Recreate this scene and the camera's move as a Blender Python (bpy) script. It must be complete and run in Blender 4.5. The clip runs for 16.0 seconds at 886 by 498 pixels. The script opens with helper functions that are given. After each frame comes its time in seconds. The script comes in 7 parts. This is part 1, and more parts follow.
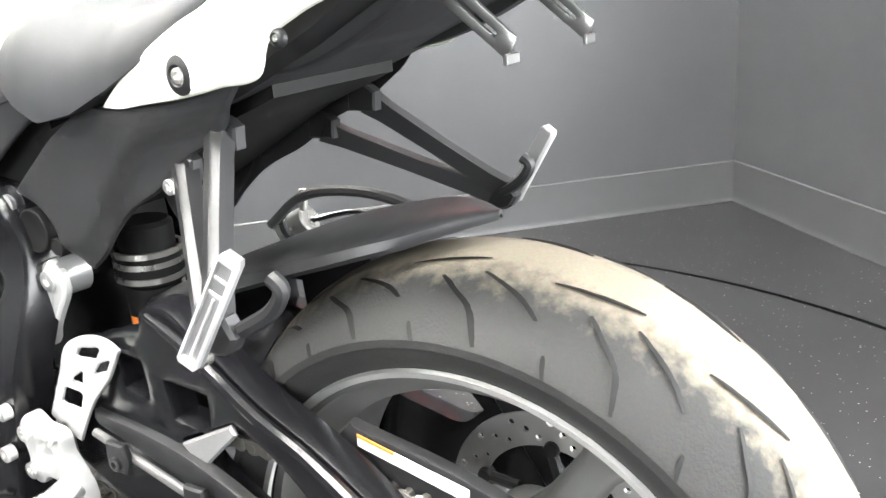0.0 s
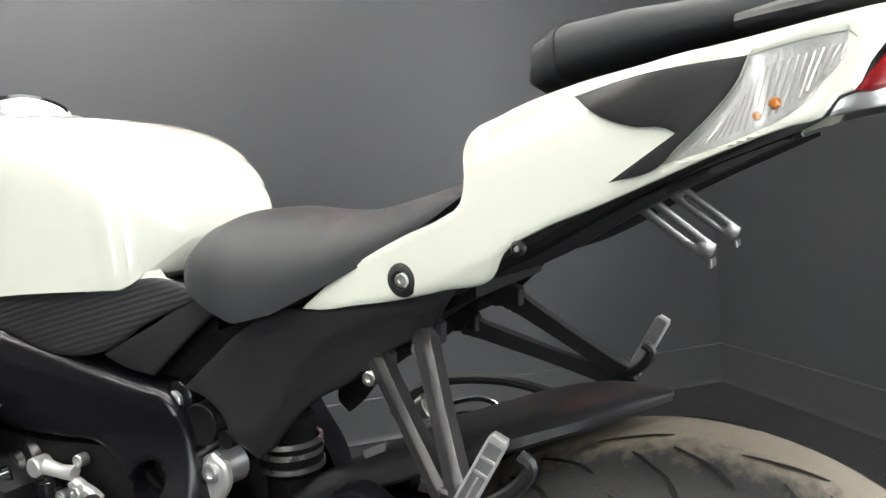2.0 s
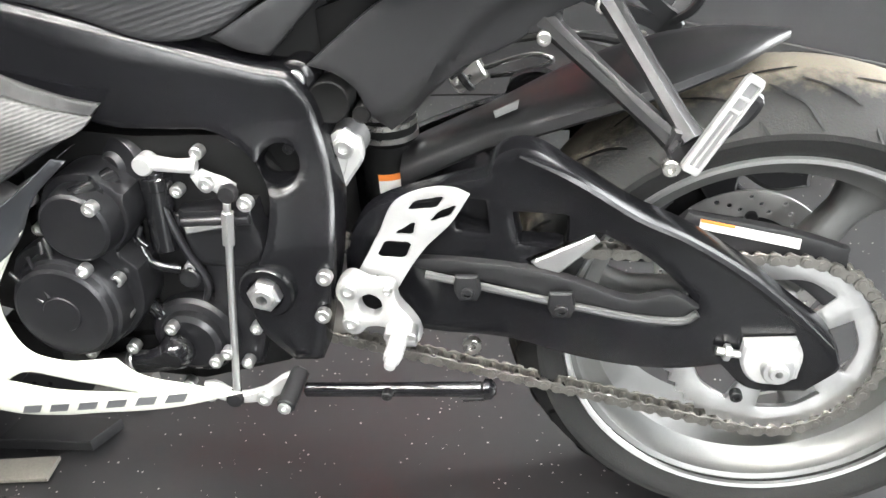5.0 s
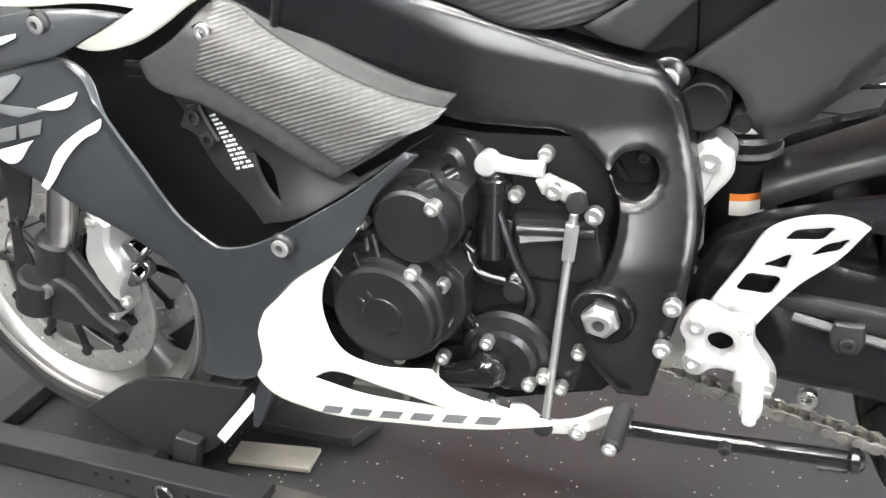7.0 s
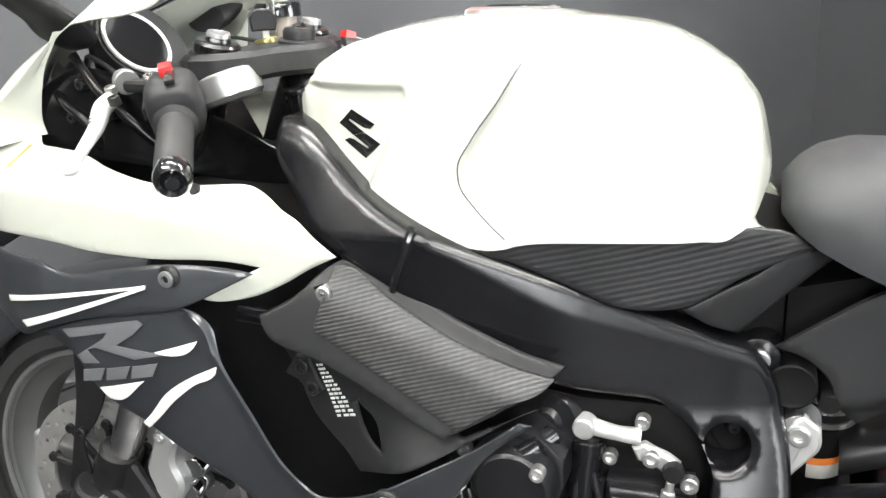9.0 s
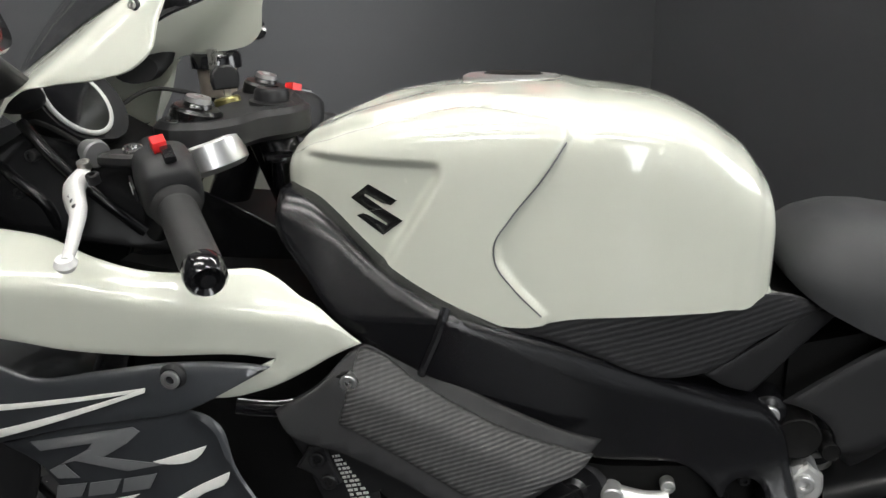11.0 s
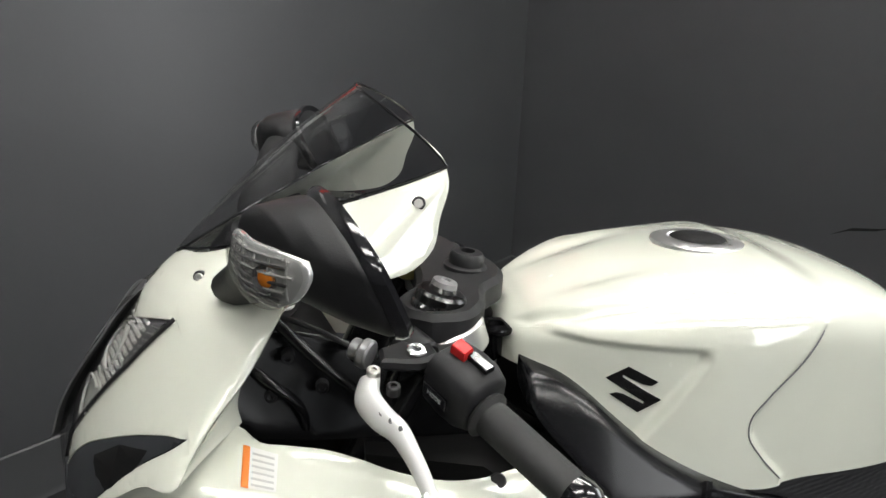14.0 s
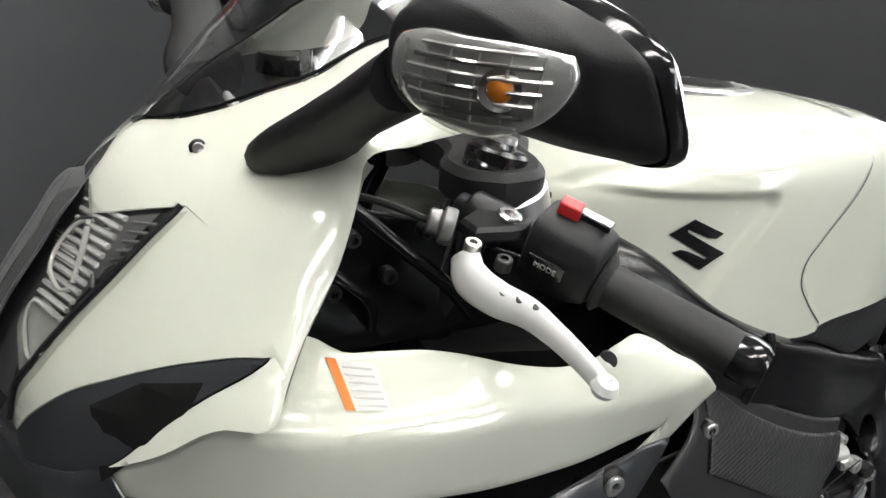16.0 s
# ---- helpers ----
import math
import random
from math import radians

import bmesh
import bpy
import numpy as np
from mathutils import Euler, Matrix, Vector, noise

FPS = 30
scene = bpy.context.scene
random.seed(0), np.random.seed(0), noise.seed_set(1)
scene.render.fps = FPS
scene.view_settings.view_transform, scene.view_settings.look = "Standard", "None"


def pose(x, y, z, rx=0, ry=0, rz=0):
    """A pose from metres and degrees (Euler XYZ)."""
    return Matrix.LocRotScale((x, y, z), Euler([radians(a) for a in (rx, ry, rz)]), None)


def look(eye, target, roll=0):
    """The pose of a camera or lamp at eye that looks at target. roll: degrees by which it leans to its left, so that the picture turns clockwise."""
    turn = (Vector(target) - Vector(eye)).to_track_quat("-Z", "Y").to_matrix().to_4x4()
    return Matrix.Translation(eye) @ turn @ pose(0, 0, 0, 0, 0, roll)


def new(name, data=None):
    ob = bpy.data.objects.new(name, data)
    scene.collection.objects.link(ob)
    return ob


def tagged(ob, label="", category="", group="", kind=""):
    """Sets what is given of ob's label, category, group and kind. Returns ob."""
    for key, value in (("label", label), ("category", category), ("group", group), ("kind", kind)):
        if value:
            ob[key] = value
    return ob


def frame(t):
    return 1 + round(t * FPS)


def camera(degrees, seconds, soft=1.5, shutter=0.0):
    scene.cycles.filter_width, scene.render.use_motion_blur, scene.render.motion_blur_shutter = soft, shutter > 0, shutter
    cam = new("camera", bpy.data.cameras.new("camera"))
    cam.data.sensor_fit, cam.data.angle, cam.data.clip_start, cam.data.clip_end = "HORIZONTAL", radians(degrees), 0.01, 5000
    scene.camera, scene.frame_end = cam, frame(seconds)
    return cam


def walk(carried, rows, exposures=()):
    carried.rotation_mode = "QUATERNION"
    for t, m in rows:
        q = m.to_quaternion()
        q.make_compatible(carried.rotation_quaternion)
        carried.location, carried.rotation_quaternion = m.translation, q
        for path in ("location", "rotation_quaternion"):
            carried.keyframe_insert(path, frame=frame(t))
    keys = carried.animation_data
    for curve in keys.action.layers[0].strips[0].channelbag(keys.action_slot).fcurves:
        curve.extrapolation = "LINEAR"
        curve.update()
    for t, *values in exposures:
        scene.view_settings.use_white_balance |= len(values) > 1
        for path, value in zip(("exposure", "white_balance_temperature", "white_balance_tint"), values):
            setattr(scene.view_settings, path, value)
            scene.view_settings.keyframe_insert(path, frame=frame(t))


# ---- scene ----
cam = camera(55.8, 16.0)
PATH = [
    (0, (0.9797, -0.5571, 0.8140), (-0.0549, 1.0432, 0.2067), -4.87),
    (0.5, (0.9844, -0.5817, 0.8324), (-0.0714, 1.0808, 0.4838), -4.73),
    (1, (0.9631, -0.6030, 0.8526), (-0.0559, 1.1155, 0.7604), -4.94),
    (1.5, (0.9279, -0.6634, 0.8594), (-0.0128, 1.1011, 0.8196), -4.51),
    (2, (0.8454, -0.7310, 0.8510), (-0.0852, 1.0300, 0.6697), -5.21),
    (2.5, (0.7626, -0.7838, 0.8654), (-0.1932, 0.9439, 0.5465), -6.15),
    (3, (0.6974, -0.8400, 0.8518), (-0.1413, 0.9183, 0.3989), -6.14),
    (3.2, (0.6737, -0.8632, 0.8499), (-0.0611, 0.9283, 0.3493), -5.70),
    (5.3, (0.4152, -0.8919, 0.9000), (0.0987, 0.8033, -0.1130), -5.40),
    (5.5, (0.3813, -0.8752, 0.8772), (0.0317, 0.8132, -0.1363), -5.76),
    (6, (0.3069, -0.8387, 0.8592), (-0.2769, 0.7684, -0.1784), -8.59),
    (6.5, (0.2759, -0.8421, 0.8608), (-0.4304, 0.6984, -0.2013), -8.43),
    (7, (0.2791, -0.8373, 0.8762), (-0.4545, 0.7657, -0.0685), -6.60),
    (7.5, (0.2798, -0.8319, 0.9009), (-0.4656, 0.8399, 0.0951), -5.37),
    (8, (0.2703, -0.8326, 0.9346), (-0.4347, 0.8901, 0.2028), -4.21),
    (8.5, (0.2322, -0.8452, 0.9709), (-0.4679, 0.9043, 0.3007), -3.68),
    (9, (0.1730, -0.8739, 1.0019), (-0.5363, 0.8870, 0.3726), -3.09),
    (9.5, (0.1632, -0.8703, 1.0331), (-0.5430, 0.9069, 0.4474), -3.06),
    (10, (0.1298, -0.8771, 1.0440), (-0.4722, 0.9500, 0.4969), -2.83),
    (10.2, (0.0933, -0.8759, 1.0482), (-0.4480, 0.9654, 0.4858), -2.70),
    (12.3, (-0.2910, -0.8860, 1.1342), (-0.0884, 0.9369, 0.3369), 2.61),
    (12.5, (-0.3469, -0.8787, 1.1661), (-0.0906, 0.9168, 0.3231), 3.04),
    (13, (-0.4441, -0.8742, 1.2246), (-0.1441, 0.9637, 0.4951), 3.15),
    (13.5, (-0.4676, -0.8599, 1.2265), (-0.1814, 0.9979, 0.5435), 3.10),
    (14, (-0.5079, -0.8360, 1.2247), (-0.1993, 1.0425, 0.6116), 2.45),
    (14.5, (-0.5545, -0.7909, 1.2193), (-0.1384, 1.0749, 0.6312), 2.34),
    (15, (-0.6265, -0.7355, 1.1996), (-0.0338, 1.0703, 0.5771), 3.30),
    (15.5, (-0.6933, -0.6933, 1.1649), (0.0805, 0.9939, 0.4202), 4.14),
    (16, (-0.7246, -0.6391, 1.1134), (0.1645, 0.9852, 0.3576), 4.03),
]
walk(cam, [(t, look(eye, target, roll)) for t, eye, target, roll in PATH],
     [(0.0, 2.7), (0.5, 2.4), (1.0, 1.35), (1.5, 0.8), (2.0, 0.85), (3.0, 1.1), (5.5, 2.45), (7.0, 2.4), (8.0, 2.15), (9.0, 1.6), (9.5, 1.25), (10.2, 0.6), (12.5, -0.15), (13.0, 0.05), (14.0, 0.15), (15.0, 0.3), (16.0, 0.25)])
# The two at y -2.0 are added to light the near side.
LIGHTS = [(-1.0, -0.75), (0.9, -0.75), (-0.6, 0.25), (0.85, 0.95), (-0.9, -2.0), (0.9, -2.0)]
DOOR = bpy.data.lights.new("doorway_daylight", "AREA")
DOOR.shape, DOOR.size, DOOR.size_y, DOOR.energy, DOOR.color = "RECTANGLE", 1.3, 2.0, 58, (0.97, 0.99, 1.0)
new("doorway_daylight", DOOR).matrix_world = look((1.75, -3.15, 1.3), (0.2, 0.2, 0.9))
# Added lamp: repeats the one doorway at the side, for glare near the corner.
SIDEFILL = bpy.data.lights.new("side_fill_light", "AREA")
SIDEFILL.shape, SIDEFILL.size, SIDEFILL.size_y, SIDEFILL.energy, SIDEFILL.color = "RECTANGLE", 1.2, 2.0, 34, (0.97, 0.99, 1.0)
new("side_fill_light", SIDEFILL).matrix_world = look((2.17, 0.44, 1.15), (1.0, -0.65, 0.9))

# ---- light ----
world = bpy.data.worlds.new("world")
world.use_nodes = True
scene.world = world
world.node_tree.nodes["Background"].inputs[0].default_value = (0.55, 0.58, 0.6, 1)
world.node_tree.nodes["Background"].inputs[1].default_value = 0.9


# ---- materials ----
def material(name, colour, rough=0.5, metal=0.0, coat=0.0, grain=0.0, scale=60.0, stain=0.0, bump=0.0, glow=0.0):
    """A Principled surface with two scales of variation in its colour and gloss, and fine relief."""
    m = bpy.data.materials.new(name)
    m.use_nodes = True
    n, l = m.node_tree.nodes, m.node_tree.links
    b = n["Principled BSDF"]
    b.inputs["Base Color"].default_value = (*colour, 1)
    b.inputs["Roughness"].default_value = rough
    b.inputs["Metallic"].default_value = metal
    b.inputs["Coat Weight"].default_value = coat
    b.inputs["Coat Roughness"].default_value = 0.06
    if glow:
        b.inputs["Emission Color"].default_value = (*colour, 1)
        b.inputs["Emission Strength"].default_value = glow
    if grain or stain or bump:
        tc = n.new("ShaderNodeTexCoord")
        fine, broad = n.new("ShaderNodeTexNoise"), n.new("ShaderNodeTexNoise")
        fine.inputs["Scale"].default_value, fine.inputs["Detail"].default_value = scale * 6, 4
        broad.inputs["Scale"].default_value, broad.inputs["Detail"].default_value = scale / 6, 5
        for t in (fine, broad):
            l.new(tc.outputs["Object"], t.inputs["Vector"])
        add = n.new("ShaderNodeMath")
        add.operation = "MULTIPLY_ADD"
        l.new(fine.outputs["Fac"], add.inputs[0])
        add.inputs[1].default_value = grain
        low = n.new("ShaderNodeMath")
        low.operation = "MULTIPLY_ADD"
        l.new(broad.outputs["Fac"], low.inputs[0])
        low.inputs[1].default_value, low.inputs[2].default_value = stain, 1 - 0.5 * (stain + grain)
        l.new(low.outputs[0], add.inputs[2])
        mix = n.new("ShaderNodeVectorMath")
        mix.operation = "SCALE"
        mix.inputs[0].default_value = colour
        l.new(add.outputs[0], mix.inputs["Scale"])
        l.new(mix.outputs[0], b.inputs["Base Color"])
        gloss = n.new("ShaderNodeMath")
        gloss.operation = "MULTIPLY_ADD"
        l.new(broad.outputs["Fac"], gloss.inputs[0])
        gloss.inputs[1].default_value, gloss.inputs[2].default_value = 0.25 * rough, 0.87 * rough
        l.new(gloss.outputs[0], b.inputs["Roughness"])
        if bump:
            bp = n.new("ShaderNodeBump")
            bp.inputs["Strength"].default_value, bp.inputs["Distance"].default_value = bump, 0.001
            l.new(fine.outputs["Fac"], bp.inputs["Height"])
            l.new(bp.outputs[0], b.inputs["Normal"])
    return m


def clear(name, tint, rough=0.02, ior=1.45, reflect=1.0):
    """A thin clear pane: tinted see-through with the gloss of its surface."""
    m = bpy.data.materials.new(name)
    m.use_nodes = True
    n, l = m.node_tree.nodes, m.node_tree.links
    n.remove(n["Principled BSDF"])
    see, gl, mix, fr = (n.new("ShaderNode" + k) for k in ("BsdfTransparent", "BsdfGlossy", "MixShader", "LayerWeight"))
    see.inputs[0].default_value = (*tint, 1)
    gl.inputs["Roughness"].default_value = rough
    gl.inputs["Color"].default_value = (reflect, reflect, reflect, 1)
    power, lift = n.new("ShaderNodeMath"), n.new("ShaderNodeMath")
    power.operation, lift.operation = "POWER", "MULTIPLY_ADD"
    fr.inputs["Blend"].default_value = 0.5
    l.new(fr.outputs["Facing"], power.inputs[0])
    power.inputs[1].default_value = 4.0
    l.new(power.outputs[0], lift.inputs[0])
    lift.inputs[1].default_value, lift.inputs[2].default_value = 0.45, ((ior - 1) / (ior + 1)) ** 2 * 2.4
    l.new(lift.outputs[0], mix.inputs[0])
    l.new(see.outputs[0], mix.inputs[1])
    l.new(gl.outputs[0], mix.inputs[2])
    l.new(mix.outputs[0], n["Material Output"].inputs[0])
    return m


def weave(name, dark, pale, size=0.0045, rough=0.4):
    """Twill carbon weave: slanting rows of fine tows with broken edges."""
    m = material(name, dark, rough)
    n, l = m.node_tree.nodes, m.node_tree.links
    b = n["Principled BSDF"]
    tc, mp, turn = n.new("ShaderNodeTexCoord"), n.new("ShaderNodeMapping"), n.new("ShaderNodeMapping")
    mp.inputs["Rotation"].default_value = (radians(90), 0, 0)
    turn.inputs["Rotation"].default_value = (0, 0, radians(12))
    l.new(tc.outputs["Object"], mp.inputs["Vector"])
    l.new(mp.outputs[0], turn.inputs["Vector"])
    rows, tows = n.new("ShaderNodeTexWave"), n.new("ShaderNodeTexWave")
    for w, axis, scale in ((rows, "Y", 0.314 / size), (tows, "DIAGONAL", 0.20 / size)):
        w.wave_type, w.bands_direction = "BANDS", axis
        w.inputs["Scale"].default_value, w.inputs["Distortion"].default_value = scale, 0.8
        w.inputs["Detail"].default_value, w.inputs["Detail Scale"].default_value = 2, 0.8
        l.new(turn.outputs[0], w.inputs["Vector"])
    both = n.new("ShaderNodeMath")
    both.operation = "MULTIPLY_ADD"
    l.new(tows.outputs["Fac"], both.inputs[0])
    both.inputs[1].default_value = 0.35
    l.new(rows.outputs["Fac"], both.inputs[2])
    ramp = n.new("ShaderNodeValToRGB")
    e = ramp.color_ramp.elements
    e[0].position, e[0].color = 0.35, (*dark, 1)
    e[1].position, e[1].color = 1.0, (*pale, 1)
    l.new(both.outputs[0], ramp.inputs[0])
    l.new(ramp.outputs[0], b.inputs["Base Color"])
    bp = n.new("ShaderNodeBump")
    bp.inputs["Strength"].default_value, bp.inputs["Distance"].default_value = 0.35, 0.0008
    l.new(both.outputs[0], bp.inputs["Height"])
    l.new(bp.outputs[0], b.inputs["Normal"])
    return m


WHITE = material("pearl_white_paint", (0.76, 0.78, 0.68), 0.26, 0.0, 1.0, 0.02, 200, 0.025)
WHITE.node_tree.nodes["Principled BSDF"].inputs["Coat Roughness"].default_value = 0.025
WHITE.node_tree.nodes["Principled BSDF"].inputs["Coat IOR"].default_value = 1.65
GREY = material("dark_grey_paint", (0.035, 0.038, 0.043), 0.34, 0.3, 0.6, 0.10, 120, 0.15)
FRAME = material("black_satin_alloy", (0.006, 0.006, 0.007), 0.24, 0.0, 0.0, 0.12, 150, 0.15, 0.05)
FRAME.node_tree.nodes["Principled BSDF"].inputs["Specular IOR Level"].default_value = 0.42
PLASTIC = material("black_plastic", (0.016, 0.016, 0.017), 0.42, 0.0, 0.0, 0.2, 150, 0.2, 0.12)
MATTE = material("black_matte_plastic", (0.015, 0.015, 0.016), 0.52, 0.0, 0.0, 0.2, 150, 0.2, 0.15)
for m in (PLASTIC, MATTE):
    m.node_tree.nodes["Principled BSDF"].inputs["Specular IOR Level"].default_value = 0.3
GLOSSBLACK = material("gloss_black", (0.008, 0.008, 0.009), 0.15, 0.0, 0.5, 0.1, 100, 0.1)
VINYL = material("seat_vinyl", (0.026, 0.027, 0.029), 0.55, 0.0, 0.0, 0.25, 220, 0.2, 0.35)
VINYL.node_tree.nodes["Principled BSDF"].inputs["Specular IOR Level"].default_value = 0.35
ENGINE = material("engine_black", (0.019, 0.019, 0.021), 0.30, 0.4, 0.0, 0.2, 120, 0.25, 0.12)
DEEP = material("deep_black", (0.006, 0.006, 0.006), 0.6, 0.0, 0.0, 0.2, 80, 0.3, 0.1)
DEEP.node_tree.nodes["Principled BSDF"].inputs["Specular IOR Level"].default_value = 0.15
SILVER = material("machined_silver", (0.72, 0.72, 0.71), 0.30, 0.9, 0.0, 0.10, 150, 0.15, 0.08)
BRIGHT = material("bright_anodised", (0.62, 0.62, 0.61), 0.36, 0.6, 0.0, 0.06, 150, 0.08, 0.05)
WHITELEVER = material("white_lever_paint", (0.82, 0.82, 0.80), 0.35, 0.0, 0.3, 0.05, 100, 0.06)
CHROME = material("chrome", (0.80, 0.80, 0.80), 0.10, 1.0, 0.0, 0.05, 80, 0.08)
STEEL = material("zinc_steel", (0.62, 0.61, 0.58), 0.28, 0.95, 0.0, 0.15, 200, 0.2, 0.1)
RIM = material("wheel_silver", (0.27, 0.27, 0.265), 0.44, 0.8, 0.0, 0.12, 100, 0.2, 0.06)
CHAIN = material("chain_steel", (0.26, 0.25, 0.23), 0.38, 0.9, 0.0, 0.3, 260, 0.35, 0.2)
RUBBER = material("black_rubber", (0.020, 0.020, 0.020), 0.68, 0.0, 0.0, 0.25, 160, 0.3, 0.3)
GRIP = material("grip_rubber", (0.013, 0.013, 0.013), 0.62, 0.0, 0.0, 0.3, 300, 0.2, 0.5)
OLIVE = material("olive_gold_anodised", (0.30, 0.27, 0.11), 0.3, 0.8, 0, 0.1, 100, 0.15)
RED = material("red_switch", (0.62, 0.02, 0.02), 0.35)
ORANGE = material("orange_label", (0.72, 0.20, 0.03), 0.5)
RESERVOIR = material("cloudy_tan_plastic", (0.34, 0.30, 0.25), 0.4, 0, 0.2, 0.1, 100, 0.1)
PAPER = material("white_label", (0.74, 0.74, 0.71), 0.5, 0, 0, 0.08, 100, 0.08)
INK = material("dark_print", (0.03, 0.03, 0.03), 0.5)
PALEINK = material("pale_print", (0.50, 0.50, 0.48), 0.5, 0, 0, 0.2, 150, 0.2)
LOGOGREY = material("grey_decal", (0.16, 0.165, 0.17), 0.4, 0.3, 0.2, 0.08, 100, 0.12)
LOGOWHITE = material("white_decal", (0.72, 0.72, 0.69), 0.4, 0, 0.2, 0.05, 100, 0.06)
LOGOBLACK = material("dark_chrome_emblem", (0.05, 0.05, 0.05), 0.2, 0.8, 0.3, 0.1, 100, 0.1)
CARBON = weave("carbon_weave", (0.012, 0.012, 0.012), (0.028, 0.028, 0.028), 0.0038, 0.40)
CARBONDARK = weave("carbon_weave_dark", (0.018, 0.018, 0.019), (0.023, 0.023, 0.025), 0.006, 0.5)
INNERBLACK = material("inner_gloss_black", (0.004, 0.004, 0.0045), 0.22, 0.0, 0.0, 0.2, 60, 0.2)
INNERBLACK.node_tree.nodes["Principled BSDF"].inputs["Specular IOR Level"].default_value = 0.35
SCREEN = clear("smoked_screen", (0.66, 0.66, 0.67), 0.02, 1.5)
LENS = clear("clear_lens", (0.97, 0.97, 0.96), 0.03, 1.5, 0.45)
INDLENS = clear("thin_clear_lens", (0.99, 0.99, 0.98), 0.02, 1.45, 0.35)
TAILLENS = clear("clear_ribbed_lens", (0.96, 0.96, 0.95), 0.14, 1.45, 0.35)
REDLENS = material("red_lens", (0.24, 0.002, 0.004), 0.28, 0.0, 0.15, 0.4, 60, 0.4, 0.12)
AMBER = material("amber_bulb", (0.66, 0.20, 0.015), 0.25, 0.0, 0.6)
REFLECTOR = material("lamp_reflector", (0.80, 0.80, 0.79), 0.14, 0.40, 0.5, 0.2, 22, 0.5, 1.0)
RIBBRIGHT = material("bright_lamp_ribs", (0.85, 0.85, 0.84), 0.15, 0.25, 0.6, 0.1, 60, 0.2, 0.1)
INDREFL = material("indicator_reflector", (0.72, 0.72, 0.71), 0.2, 0.7, 0.4, 0.3, 14, 0.6, 1.0)
SATIN = material("black_satin_plastic", (0.018, 0.018, 0.019), 0.38, 0.0, 0.0, 0.2, 150, 0.2, 0.1)
LAMPDARK = material("smoky_lamp_inside", (0.17, 0.17, 0.175), 0.3, 0.3, 0.4, 0.2, 40, 0.3, 0.2)
LIP = material("grey_guard_lip", (0.075, 0.075, 0.075), 0.5, 0.2, 0, 0.2, 120, 0.3, 0.1)
REARLENS = material("rear_lamp_reflector", (0.80, 0.80, 0.79), 0.26, 0.3, 0.3, 0.3, 60, 0.5, 0.8)
DARKSTEEL = material("dark_chrome_steel", (0.07, 0.07, 0.07), 0.28, 1.0, 0.0, 0.15, 120, 0.2, 0.05)
PEGGREY = material("cast_grey_alloy", (0.30, 0.30, 0.30), 0.36, 0.6, 0.0, 0.15, 120, 0.2, 0.15)
BRACKET = material("bracket_steel", (0.36, 0.36, 0.35), 0.30, 1.0, 0.0, 0.15, 120, 0.25, 0.08)
STAY = material("black_anodised_stay", (0.032, 0.032, 0.033), 0.34, 0.5, 0.0, 0.12, 150, 0.15, 0.06)
DISC = material("brushed_disc_steel", (0.40, 0.395, 0.38), 0.38, 0.6, 0.0, 0.15, 200, 0.2, 0.1)
WALL = material("dark_grey_wall", (0.047, 0.048, 0.051), 0.38, 0.0, 0.0, 0.10, 20, 0.18, 0.05)
SKIRT = material("grey_cove_base", (0.046, 0.047, 0.049), 0.40, 0, 0, 0.1, 30, 0.15)
CEIL = material("ceiling_paint", (0.14, 0.14, 0.14), 0.7, 0, 0, 0.08, 10, 0.1)
LAMP = material("light_tube", (1.0, 0.985, 0.95), 0.5, glow=34.0)
LAMPPAN = material("white_lamp_pan", (0.75, 0.75, 0.74), 0.5, 0, 0, 0.04, 20, 0.05)
SIGNRED = material("red_vinyl_letter", (0.66, 0.022, 0.012), 0.6, 0, 0.0, 0.05, 30, 0.08)
SIGNRED.node_tree.nodes["Principled BSDF"].inputs["Specular IOR Level"].default_value = 0.12
SIGNWHITE = material("white_vinyl_letter", (0.78, 0.78, 0.78), 0.4, 0, 0.1, 0.05, 30, 0.06)
CHOCK = material("black_powder_steel", (0.025, 0.025, 0.026), 0.45, 0.3, 0, 0.2, 80, 0.3, 0.15)
CHOCKTAN = material("worn_bare_steel", (0.22, 0.205, 0.18), 0.6, 0.3, 0, 0.4, 40, 0.6, 0.15)
CHOCKGREY = material("scuffed_steel", (0.085, 0.082, 0.076), 0.55, 0.4, 0, 0.25, 60, 0.35, 0.15)


